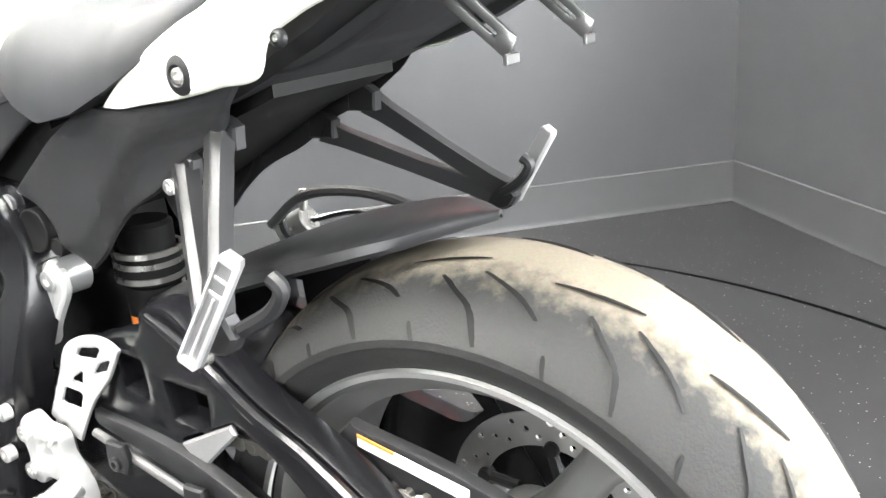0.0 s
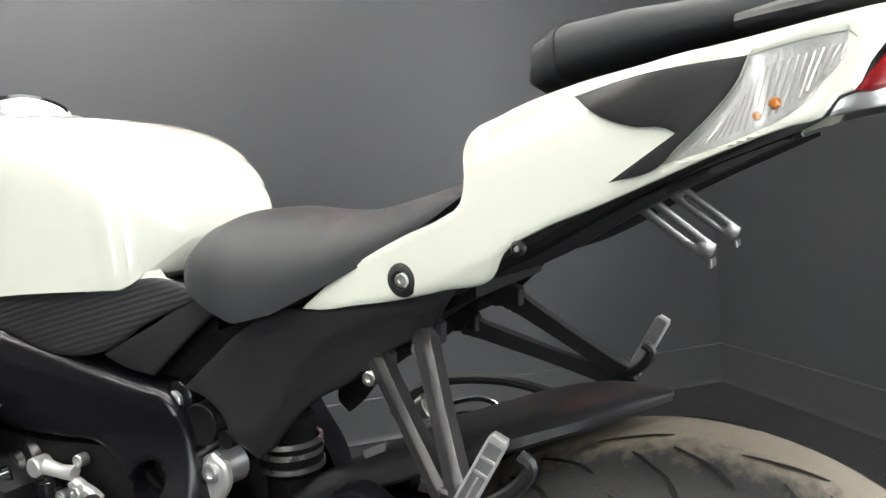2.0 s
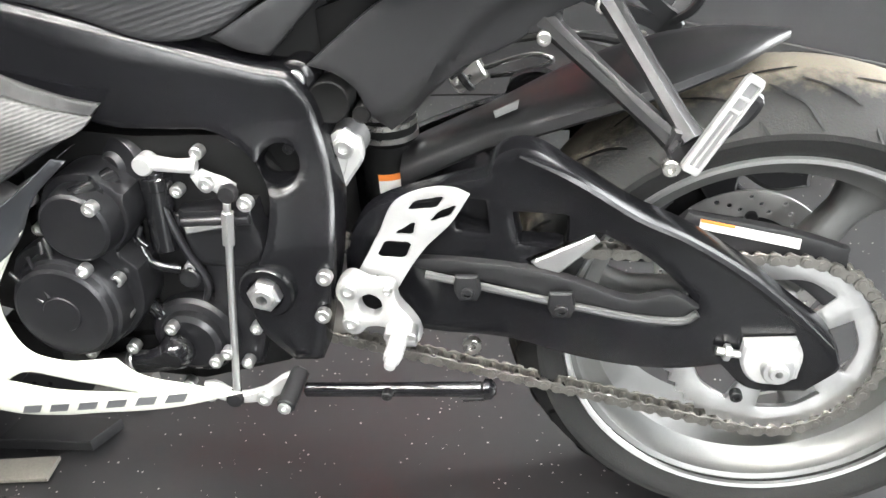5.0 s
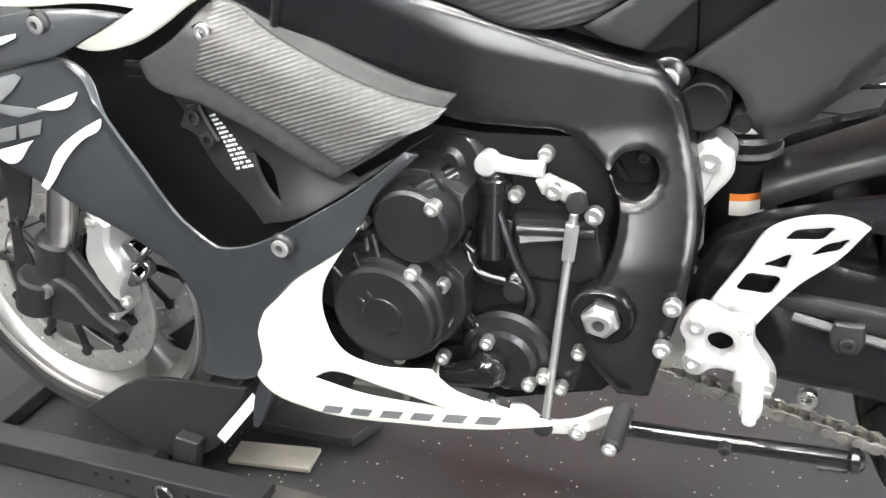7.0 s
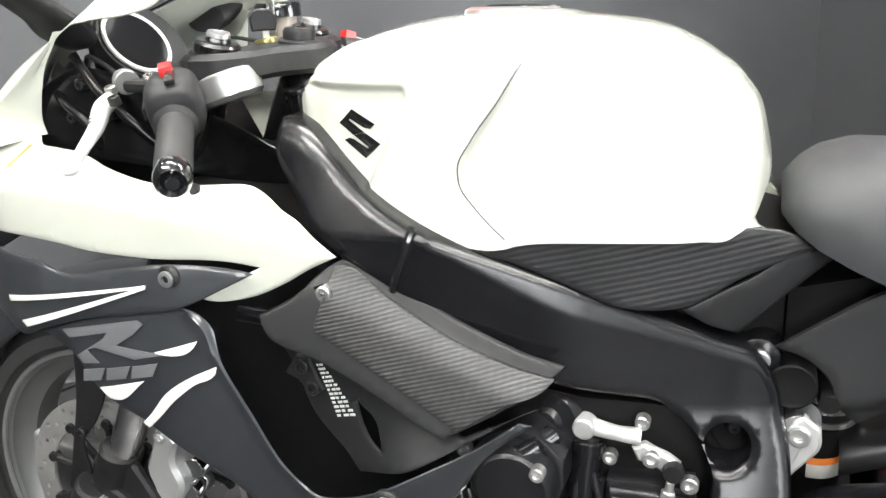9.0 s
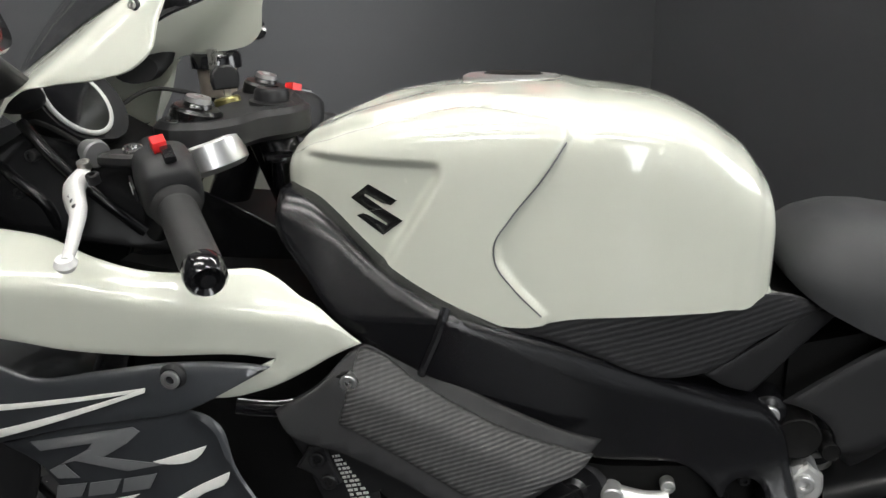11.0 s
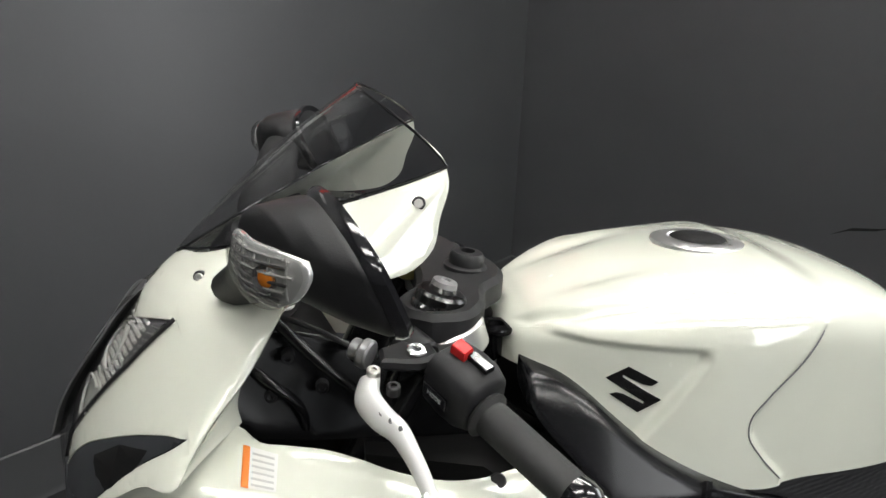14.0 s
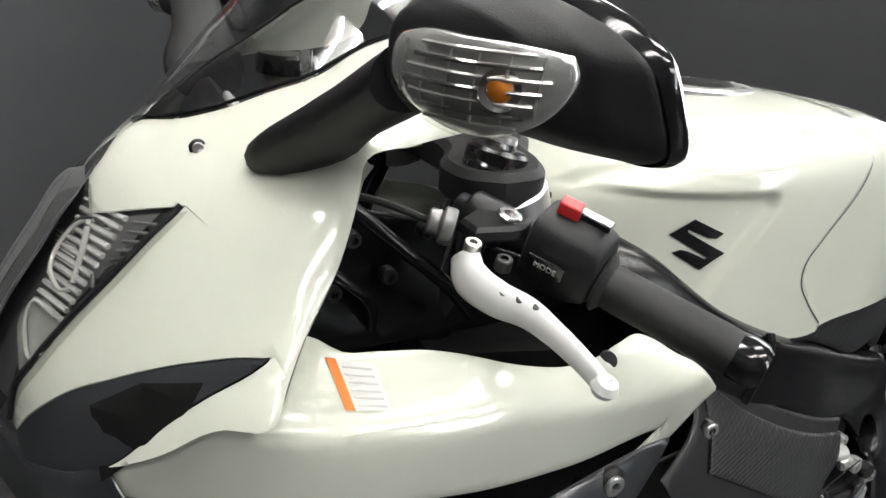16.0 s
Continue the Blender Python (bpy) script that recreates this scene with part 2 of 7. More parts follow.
def tread_material():
    """Tyre rubber: black flanks, and a dusty tan band where the tread has run on the ground."""
    m = material("dusty_tyre", (0.03, 0.03, 0.03), 0.72)
    n, l = m.node_tree.nodes, m.node_tree.links
    b = n["Principled BSDF"]
    tc, sp, ns, fi = n.new("ShaderNodeTexCoord"), n.new("ShaderNodeSeparateXYZ"), n.new("ShaderNodeTexNoise"), n.new("ShaderNodeTexNoise")
    l.new(tc.outputs["Object"], sp.inputs[0])
    for t, s in ((ns, 90), (fi, 420)):
        t.inputs["Scale"].default_value, t.inputs["Detail"].default_value = s, 5
        l.new(tc.outputs["Object"], t.inputs["Vector"])
    ab = n.new("ShaderNodeMath")
    ab.operation = "ABSOLUTE"
    l.new(sp.outputs["Y"], ab.inputs[0])
    wob = n.new("ShaderNodeMath")
    wob.operation = "MULTIPLY_ADD"
    l.new(ns.outputs["Fac"], wob.inputs[0])
    wob.inputs[1].default_value = 0.05
    l.new(ab.outputs[0], wob.inputs[2])
    ramp = n.new("ShaderNodeValToRGB")
    e = ramp.color_ramp.elements
    e[0].position, e[0].color = 0.050, (0.20, 0.175, 0.135, 1)
    e[1].position, e[1].color = 0.082, (0.027, 0.027, 0.0265, 1)
    l.new(wob.outputs[0], ramp.inputs[0])
    mul = n.new("ShaderNodeMix")
    mul.data_type, mul.blend_type = "RGBA", "MULTIPLY"
    mul.inputs["Factor"].default_value = 0.45
    l.new(ramp.outputs[0], mul.inputs["A"])
    l.new(fi.outputs["Color"], mul.inputs["B"])
    l.new(mul.outputs["Result"], b.inputs["Base Color"])
    bp = n.new("ShaderNodeBump")
    bp.inputs["Strength"].default_value, bp.inputs["Distance"].default_value = 0.4, 0.001
    l.new(fi.outputs["Fac"], bp.inputs["Height"])
    l.new(bp.outputs[0], b.inputs["Normal"])
    b.inputs["Specular IOR Level"].default_value = 0.25
    return m


TYRE = tread_material()


def floor_material():
    """Black coated floor with pale chips and scuffs, half glossy."""
    m = material("black_speckled_floor", (0.020, 0.020, 0.021), 0.36, 0, 0, 0.2, 12, 0.5, 0.04)
    n, l = m.node_tree.nodes, m.node_tree.links
    b = n["Principled BSDF"]
    src = b.inputs["Base Color"].links[0].from_socket
    tc, vo, ra = n.new("ShaderNodeTexCoord"), n.new("ShaderNodeTexVoronoi"), n.new("ShaderNodeValToRGB")
    vo.inputs["Scale"].default_value = 120
    vo.inputs["Randomness"].default_value = 1
    l.new(tc.outputs["Object"], vo.inputs["Vector"])
    sep = n.new("ShaderNodeSeparateColor")
    l.new(vo.outputs["Color"], sep.inputs[0])
    size = n.new("ShaderNodeMath")
    size.operation = "MULTIPLY"
    l.new(sep.outputs[0], size.inputs[0])
    size.inputs[1].default_value = 0.24
    less = n.new("ShaderNodeMath")
    less.operation = "LESS_THAN"
    l.new(vo.outputs["Distance"], less.inputs[0])
    l.new(size.outputs[0], less.inputs[1])
    few = n.new("ShaderNodeMath")
    few.operation = "GREATER_THAN"
    l.new(sep.outputs[1], few.inputs[0])
    few.inputs[1].default_value = 0.72
    both = n.new("ShaderNodeMath")
    both.operation = "MULTIPLY"
    l.new(less.outputs[0], both.inputs[0])
    l.new(few.outputs[0], both.inputs[1])
    mix = n.new("ShaderNodeMix")
    mix.data_type = "RGBA"
    l.new(both.outputs[0], mix.inputs["Factor"])
    l.new(src, mix.inputs["A"])
    mix.inputs["B"].default_value = (0.40, 0.39, 0.36, 1)
    l.new(mix.outputs["Result"], b.inputs["Base Color"])
    n.remove(ra)
    return m


FLOOR = floor_material()


# ---- shapes: each gives vertices and faces ----
def join(*geos):
    v, f = [], []
    for gv, gf in geos:
        k = len(v)
        v += [tuple(p) for p in gv]
        f += [tuple(i + k for i in face) for face in gf]
    return v, f


def moved(geo, m):
    return [tuple(m @ Vector(p)) for p in geo[0]], geo[1]


def mirrored(geo):
    return [(x, -y, z) for x, y, z in geo[0]], [tuple(reversed(f)) for f in geo[1]]


def basis(axis):
    a = Vector(axis).normalized()
    u = a.orthogonal().normalized()
    return a, u, a.cross(u)


def lathe(profile, origin, axis, n=28, closed=False):
    """Turns (radius, height) points about an axis; height runs along it."""
    a, u, w = basis(axis)
    o = Vector(origin)
    v, f, rows = [], [], []
    for r, h in profile:
        if r < 1e-6:
            rows.append([len(v)] * n)
            v.append(tuple(o + a * h))
        else:
            rows.append(list(range(len(v), len(v) + n)))
            v += [tuple(o + a * h + (u * math.cos(2 * math.pi * k / n) + w * math.sin(2 * math.pi * k / n)) * r) for k in range(n)]
    pairs = list(zip(rows, rows[1:])) + ([(rows[-1], rows[0])] if closed else [])
    for p, q in pairs:
        for k in range(n):
            j = (k + 1) % n
            face = []
            for i in (p[k], p[j], q[j], q[k]):
                if i not in face:
                    face.append(i)
            if len(face) > 2:
                f.append(tuple(face))
    return v, f


def rod(p, q, r, r2=None, n=14, bevel=0.0):
    """A round bar from p to q with softened ends."""
    p, q = Vector(p), Vector(q)
    h, r2 = (q - p).length, r if r2 is None else r2
    b = bevel or 0.15 * min(r, r2, h)
    return lathe([(0, 0), (r - b, 0), (r, b), (r2, h - b), (r2 - b, h), (0, h)], p, q - p, n)


def smooth_line(points, n=8):
    """A smooth run of points through the given ones."""
    p = [Vector(a) for a in points]
    p = [2 * p[0] - p[1], *p, 2 * p[-1] - p[-2]]
    out = []
    for i in range(1, len(p) - 2):
        for k in range(n):
            t = k / n
            out.append(0.5 * (2 * p[i] + (p[i + 1] - p[i - 1]) * t + (2 * p[i - 1] - 5 * p[i] + 4 * p[i + 1] - p[i + 2]) * t * t
                              + (3 * p[i] - p[i - 1] - 3 * p[i + 1] + p[i + 2]) * t ** 3))
    return out + [p[-2]]


def tube(points, r, n=10, soft=6, flat=1.0):
    """A bent round bar; r may be one radius or one for each given point; flat squeezes it."""
    line = smooth_line(points, soft) if soft else [Vector(a) for a in points]
    radii = np.interp(np.linspace(0, 1, len(line)), np.linspace(0, 1, len(points)), r if hasattr(r, "__len__") else [r] * len(points))
    v, f = [], []
    side = (line[1] - line[0]).orthogonal().normalized()
    for i, c in enumerate(line):
        d = (line[min(i + 1, len(line) - 1)] - line[max(i - 1, 0)]).normalized()
        side = (side - d * side.dot(d)).normalized()
        up = d.cross(side)
        v += [tuple(c + (side * math.cos(2 * math.pi * k / n) + up * (flat * math.sin(2 * math.pi * k / n))) * radii[i]) for k in range(n)]
    for i in range(len(line) - 1):
        for k in range(n):
            j = (k + 1) % n
            f.append((i * n + k, i * n + j, i * n + n + j, i * n + n + k))
    f.append(tuple(reversed(range(n))))
    f.append(tuple(range(len(v) - n, len(v))))
    return v, f


def rounded(points, step=0.006, closed=True, corner=48):
    """A fine outline through the given points: smooth, but for corners where it turns sharply."""
    p = [Vector((a[0], a[1])) for a in points]
    n = len(p)
    tan = []
    for i in range(n):
        if not closed and i in (0, n - 1):
            tan.append(None)
            continue
        a, b = (p[i] - p[i - 1]), (p[(i + 1) % n] - p[i])
        sharp = a.angle(b, 0) > radians(corner)
        tan.append(None if sharp else (a.normalized() * b.length + b.normalized() * a.length).normalized())
    out = []
    for i in range(n if closed else n - 1):
        a, b = p[i], p[(i + 1) % n]
        length = (b - a).length
        d = (b - a).normalized()
        m0, m1 = (tan[i] or d) * length, (tan[(i + 1) % n] or d) * length
        k = max(2, int(length / step))
        for j in range(k):
            t = j / k
            out.append(a * (2 * t ** 3 - 3 * t * t + 1) + m0 * (t ** 3 - 2 * t * t + t) + b * (3 * t * t - 2 * t ** 3) + m1 * (t ** 3 - t * t))
    return [tuple(q) for q in out] + ([] if closed else [tuple(p[-1])])


def slab(outline, depth, place, bevel=0.001, step=0.006, fine=True, holes=()):
    """A plate: a 2D outline (u, v) raised by depth along w, with bevelled edges, placed by a matrix."""
    pts = rounded(outline, step) if fine else [tuple(p[:2]) for p in outline]
    if holes:
        return moved(plate(pts, [rounded(h, step) for h in holes], lambda x, z: np.zeros_like(x), depth, bevel, 0.02), place @ Matrix(((1, 0, 0, 0), (0, 0, 1, 0), (0, -1, 0, 0), (0, 0, 0, 1))))
    area = sum(a[0] * b[1] - b[0] * a[1] for a, b in zip(pts, pts[1:] + pts[:1]))
    if area < 0:
        pts.reverse()
    n = len(pts)
    inner = []
    for i in range(n):
        a, b = Vector(pts[i - 1]), Vector(pts[(i + 1) % n])
        t = (b - a).normalized()
        inner.append((pts[i][0] - t.y * bevel, pts[i][1] + t.x * bevel))
    rows = [(inner, 0), (pts, bevel), (pts, depth - bevel), (inner, depth)]
    v = [(x, y, h) for row, h in rows for x, y in row]
    f = [tuple(reversed(range(n))), tuple(range(3 * n, 4 * n))]
    for r in range(3):
        f += [(r * n + k, r * n + (k + 1) % n, (r + 1) * n + (k + 1) % n, (r + 1) * n + k) for k in range(n)]
    return moved((v, f), place)


def inside(x, z, ring):
    hit = np.zeros(len(x), bool)
    for (ax, az), (bx, bz) in zip(ring, ring[1:] + ring[:1]):
        cross = (az > z) != (bz > z)
        at = ax + (z - az) / ((bz - az) or 1e-12) * (bx - ax)
        hit ^= cross & (x < at)
    return hit


def edge_distance(x, z, rings):
    best = np.full(len(x), 9.0)
    for ring in rings:
        for (ax, az), (bx, bz) in zip(ring, ring[1:] + ring[:1]):
            dx, dz = bx - ax, bz - az
            t = np.clip(((x - ax) * dx + (z - az) * dz) / (dx * dx + dz * dz + 1e-12), 0, 1)
            best = np.minimum(best, np.hypot(x - ax - t * dx, z - az - t * dz))
    return best


def plate(ring, holes, width, thick, edge, res):
    """A curved plate over an outline in x and z, standing off the middle plane by width(x, z), its rim rolled inwards."""
    from mathutils.geometry import delaunay_2d_cdt
    rings = [list(ring), *[list(h) for h in holes]]
    r = np.array(ring)
    lo, hi = r.min(0), r.max(0)
    gx, gz = np.meshgrid(np.arange(lo[0], hi[0], res), np.arange(lo[1], hi[1], res * 0.87))
    gx = gx + (np.arange(gx.shape[0]) % 2)[:, None] * res / 2
    x, z = gx.ravel(), gz.ravel()
    keep = inside(x, z, rings[0])
    for h in rings[1:]:
        keep &= ~inside(x, z, h)
    x, z = x[keep], z[keep]
    far = edge_distance(x, z, rings)
    x, z = x[far > max(edge * 1.3, res * 0.45)], z[far > max(edge * 1.3, res * 0.45)]
    extra = []
    for d in (0.3 * edge, edge):
        for g in rings:
            a = np.array(g)
            t = np.roll(a, -1, 0) - np.roll(a, 1, 0)
            t /= np.linalg.norm(t, axis=1)[:, None] + 1e-12
            for s in (1, -1):
                q = a + s * d * np.stack([-t[:, 1], t[:, 0]], 1)
                ok = inside(q[:, 0], q[:, 1], rings[0])
                for h in rings[1:]:
                    ok &= ~inside(q[:, 0], q[:, 1], h)
                ok &= edge_distance(q[:, 0], q[:, 1], rings) > 0.9 * d
                extra.append(q[ok])
    pts = [tuple(p) for g in rings for p in g] + [tuple(p) for e in extra for p in e] + list(zip(x, z))
    edges, k = [], 0
    for g in rings:
        edges += [(k + i, k + (i + 1) % len(g)) for i in range(len(g))]
        k += len(g)
    verts, _, faces, *_ = delaunay_2d_cdt([Vector(p) for p in pts], edges, [], 0, 1e-6)
    xs, zs = np.array([p.x for p in verts]), np.array([p.y for p in verts])
    cx, cz = np.array([xs[list(t)].mean() for t in faces]), np.array([zs[list(t)].mean() for t in faces])
    ok = inside(cx, cz, rings[0])
    for h in rings[1:]:
        ok &= ~inside(cx, cz, h)
    d = edge_distance(xs, zs, rings)
    base = -np.asarray(width(xs, zs))
    roll = np.clip(1 - d / max(edge, 1e-6), 0, 1)
    y = base + edge * (1 - np.sqrt(np.maximum(0, 1 - roll ** 2)))
    n = len(xs)
    v = list(zip(xs, y, zs)) + list(zip(xs, base + thick, zs))
    f, count = [], {}
    for t, good in zip(faces, ok):
        if not good:
            continue
        t = list(t)
        a, b, c = t[:3]
        if (xs[b] - xs[a]) * (zs[c] - zs[a]) - (xs[c] - xs[a]) * (zs[b] - zs[a]) < 0:
            t.reverse()
        f.append(tuple(t))
        f.append(tuple(i + n for i in reversed(t)))
        for i, j in zip(t, t[1:] + t[:1]):
            count[(i, j)] = 1
    for i, j in count:
        if (j, i) not in count:
            f.append((j, i, i + n, j + n))
    used = sorted({i for face in f for i in face})
    at = {i: k for k, i in enumerate(used)}
    return [tuple(float(c) for c in v[i]) for i in used], [tuple(at[i] for i in face) for face in f]


def loft(sections, closed=True, caps=True):
    """Skins over rings of points, one ring after another."""
    m = len(sections[0])
    v = [tuple(p) for s in sections for p in s]
    f = []
    for i in range(len(sections) - 1):
        for k in range(m if closed else m - 1):
            j = (k + 1) % m
            f.append((i * m + k, i * m + j, (i + 1) * m + j, (i + 1) * m + k))
    if caps:
        f.append(tuple(reversed(range(m))))
        f.append(tuple(range(len(v) - m, len(v))))
    return v, f


def field(*ctrl, stiff=0.0004):
    """A smooth half-width over x and z that bends like a thin sheet past a few (x, z, half-width) handles."""
    c = np.array(ctrl, float)
    n = len(c)
    bend = lambda d: np.where(d > 0, d * d * np.log(np.maximum(d, 1e-9)), 0.0)
    a = np.zeros((n + 3, n + 3))
    a[:n, :n] = bend(np.hypot(c[:, None, 0] - c[None, :, 0], c[:, None, 1] - c[None, :, 1])) - stiff * np.eye(n)
    a[:n, n:] = np.c_[np.ones(n), c[:, :2]]
    a[n:, :n] = a[:n, n:].T
    k = np.linalg.solve(a, np.r_[c[:, 2], 0, 0, 0])
    low, high = c[:, 2].min() - 0.02, c[:, 2].max() + 0.02

    def width(x, z):
        x, z = np.asarray(x, float), np.asarray(z, float)
        y = (bend(np.hypot(x[..., None] - c[:, 0], z[..., None] - c[:, 1])) * k[:n]).sum(-1) + k[n] + k[n + 1] * x + k[n + 2] * z
        return np.clip(y, low, high)
    return width


def along(*pairs):
    """A half-width that runs with x alone, smoothed between stations."""
    xs, ws = zip(*pairs)

    def width(x, z):
        x = np.asarray(x, float)
        return sum(np.interp(x + k, xs, ws) for k in (-0.02, -0.01, 0, 0.01, 0.02)) / 5
    return width


def soft_step(t):
    t = np.clip(t, 0, 1)
    return t * t * (3 - 2 * t)


def glide(x, xs, ys):
    """A smooth curve through the given places."""
    xs, ys, x = np.array(xs, float), np.array(ys, float), np.asarray(x, float)
    m = np.gradient(ys, xs)
    i = np.clip(np.searchsorted(xs, x) - 1, 0, len(xs) - 2)
    h = xs[i + 1] - xs[i]
    t = np.clip((x - xs[i]) / h, 0, 1)
    return ys[i] * (1 + 2 * t) * (1 - t) ** 2 + m[i] * h * t * (1 - t) ** 2 + ys[i + 1] * t * t * (3 - 2 * t) + m[i + 1] * h * t * t * (t - 1)


def part(name, geo, mat, parent, label="", angle=38, kind=""):
    """Links one mesh under a thing or a part."""
    me = bpy.data.meshes.new(name)
    me.from_pydata([tuple(p) for p in geo[0]], [], [tuple(t) for t in geo[1]])
    bm = bmesh.new()
    bm.from_mesh(me)
    bmesh.ops.recalc_face_normals(bm, faces=bm.faces)
    bm.to_mesh(me)
    bm.free()
    me.materials.append(mat)
    for p in me.polygons:
        p.use_smooth = True
    me.set_sharp_from_angle(angle=radians(angle))
    ob = new(name, me)
    ob.parent = parent
    return tagged(ob, label, kind=kind)


def panel(name, outline, width, mat, parent, label="", thick=0.004, edge=0.004, res=0.012, holes=(), both=False, step=0.006):
    """A body panel of the near side, and its twin on the far side where asked."""
    geo = plate(rounded(outline, step), [rounded(h, step) for h in holes], width, thick, edge, res)
    ob = part(name, geo, mat, parent, label)
    if both:
        part(name, mirrored(geo), mat, parent, label)
    return ob


def decal(name, outline, width, mat, parent, lift=0.0012, label="", step=0.006, fine=True, res=0.012):
    """A thin sticker that follows a panel."""
    ring = rounded(outline, step) if fine else [tuple(p) for p in outline]
    return part(name, plate(ring, [], lambda x, z: width(x, z) + lift, 0.001, 0.0002, res), mat, parent, label)


def bolt(place, parent, r=0.008, mat=None, axis=(0, -1, 0), h=0.006, name="bolt"):
    """A socket-head bolt with a sunk hexagon."""
    head = lathe([(0, h - 0.5 * r), (0.5 * r, h - 0.5 * r), (0.5 * r, h), (0.85 * r, h), (r, 0.82 * h), (r, -0.004), (0, -0.004)], place, axis, 18)
    return part(name, head, mat or STEEL, parent, angle=30)


# ---- the room ----
CORNER, ALONG, ACROSS = Vector((0.31, 2.385, 0)), Vector((-0.731, -0.682, 0)), Vector((0.682, -0.731, 0))


def wall(name, a, b, inward, label):
    """A wall 0.12 m thick and 2.8 m high from a to b, its face on the line a-b."""
    a, b, t = Vector(a), Vector(b), -0.12 * Vector(inward)
    v = [p + Vector((0, 0, h)) for h in (0, 2.8) for p in (a, b, b + t, a + t)]
    f = [(0, 1, 5, 4), (1, 2, 6, 5), (2, 3, 7, 6), (3, 0, 4, 7), (4, 5, 6, 7), (3, 2, 1, 0)]
    return tagged(part(name, ([tuple(p) for p in v], f), WALL, None), label, "wall", kind="structure")


SIDE = 5.0
c0, c1, c2, c3 = CORNER, CORNER + SIDE * ALONG, CORNER + SIDE * (ALONG + ACROSS), CORNER + SIDE * ACROSS
wall("wall_north", c0, c1, ACROSS, "dark grey painted wall with a big sign")
# The gap from 2.05 to 3.35 m is added for the side lamp.
wall("wall_east", c0 + 2.05 * ACROSS, c0, ALONG, "dark grey painted wall beside the sign wall")
wall("wall_east_end", c3, c0 + 3.35 * ACROSS, ALONG, "dark grey painted wall beyond the added side opening")
wall("wall_west", c1, c2, -ALONG, "dark grey painted wall of the photo booth")
g0, g1 = c2.lerp(c3, 0.58), c2.lerp(c3, 0.84)
wall("wall_south", c2, g0, -ACROSS, "dark grey painted wall beside the doorway")
wall("wall_south_end", g1, c3, -ACROSS, "dark grey painted wall beside the doorway")


def ground(name, radius_in, radius_out, z, n=96):
    ring = lambda r: [(r * math.cos(2 * math.pi * k / n), r * math.sin(2 * math.pi * k / n), z) for k in range(n)]
    if not radius_in:
        return ring(radius_out), [tuple(range(n))]
    return ring(radius_in) + ring(radius_out), [(k, n + k, n + (k + 1) % n, (k + 1) % n) for k in range(n)]


tagged(part("floor", join(ground("floor", 1.650, 6.0, 0.0), ground("floor", 0, 1.635, 0.0)), FLOOR, None),
       "black coated floor with pale chips and a turntable gap", "floor", kind="structure")
# Black sheet below the floor gives the gap its shade.
tagged(part("turntable_gap_shade", ground("gap", 1.45, 1.85, -0.012), DEEP, None), "black sheet shading the narrow gap round the turntable", "gap", kind="structure")
# Unseen ceiling, added to close the room and kept dim in reflections.
roof = [tuple(p + Vector((0, 0, 2.8))) for p in (c0, c1, c2, c3)] + [tuple(p + Vector((0, 0, 2.9))) for p in (c0, c1, c2, c3)]
tagged(part("ceiling", (roof, [(3, 2, 1, 0), (4, 5, 6, 7), (0, 1, 5, 4), (1, 2, 6, 5), (2, 3, 7, 6), (3, 0, 4, 7)]), CEIL, None),
       "plain grey unseen ceiling", "ceiling", kind="structure")

# a low cove base along the two walls behind the motorcycle
for a, b, inward in ((c0, c1, ACROSS), (c0 + 2.05 * ACROSS, c0, ALONG)):
    o = 0.004 * inward
    rows = [(0, 0.010), (0.006, 0.007), (0.020, 0.005), (0.140, 0.004), (0.144, 0.0)]
    v = [tuple(p + o + inward * d + Vector((0, 0, h + 0.002))) for h, d in rows for p in (a, b)]
    f = [(2 * i, 2 * i + 1, 2 * i + 3, 2 * i + 2) for i in range(len(rows) - 1)]
    tagged(part("baseboard", (v, f), SKIRT, None), "grey vinyl cove base along the wall", "baseboard", kind="structure")

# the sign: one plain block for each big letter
sign = tagged(new("wall_sign"), "large red and white block sign on the dark wall", "sign")
FACE = Matrix(((-ALONG.x, 0, ACROSS.x, 0), (-ALONG.y, 0, ACROSS.y, 0), (0, 1, 0, 0), (0, 0, 0, 1)))


def text_geo(body, heavy, width, height, deep):
    """Heavy block letters of the built-in font, fitted to a box: across, up, and out of the wall."""
    cu = bpy.data.curves.new("lettering", "FONT")
    cu.body, cu.size, cu.offset, cu.extrude, cu.resolution_u = body, 1.0, heavy, 0.05, 4
    ob = bpy.data.objects.new("lettering", cu)
    me = bpy.data.meshes.new_from_object(ob)
    v = np.array([p.co[:] for p in me.vertices])
    f = [tuple(p.vertices) for p in me.polygons]
    bpy.data.objects.remove(ob)
    bpy.data.curves.remove(cu)
    bpy.data.meshes.remove(me)
    lo, hi = v.min(0), v.max(0)
    v = (v - lo) / (hi - lo) * np.array((width, height, deep))
    return [tuple(float(c) for c in p) for p in v], f


def letter(body, start, end, mat, low=1.48, high=1.69):
    """One big letter on the sign wall between two distances from the corner."""
    at = CORNER + ALONG * start + Vector((0, 0, low)) + ACROSS * 0.003
    part("letter", moved(text_geo(body, 0.055, start - end, high - low, 0.006), Matrix.Translation(at) @ FACE), mat, sign)


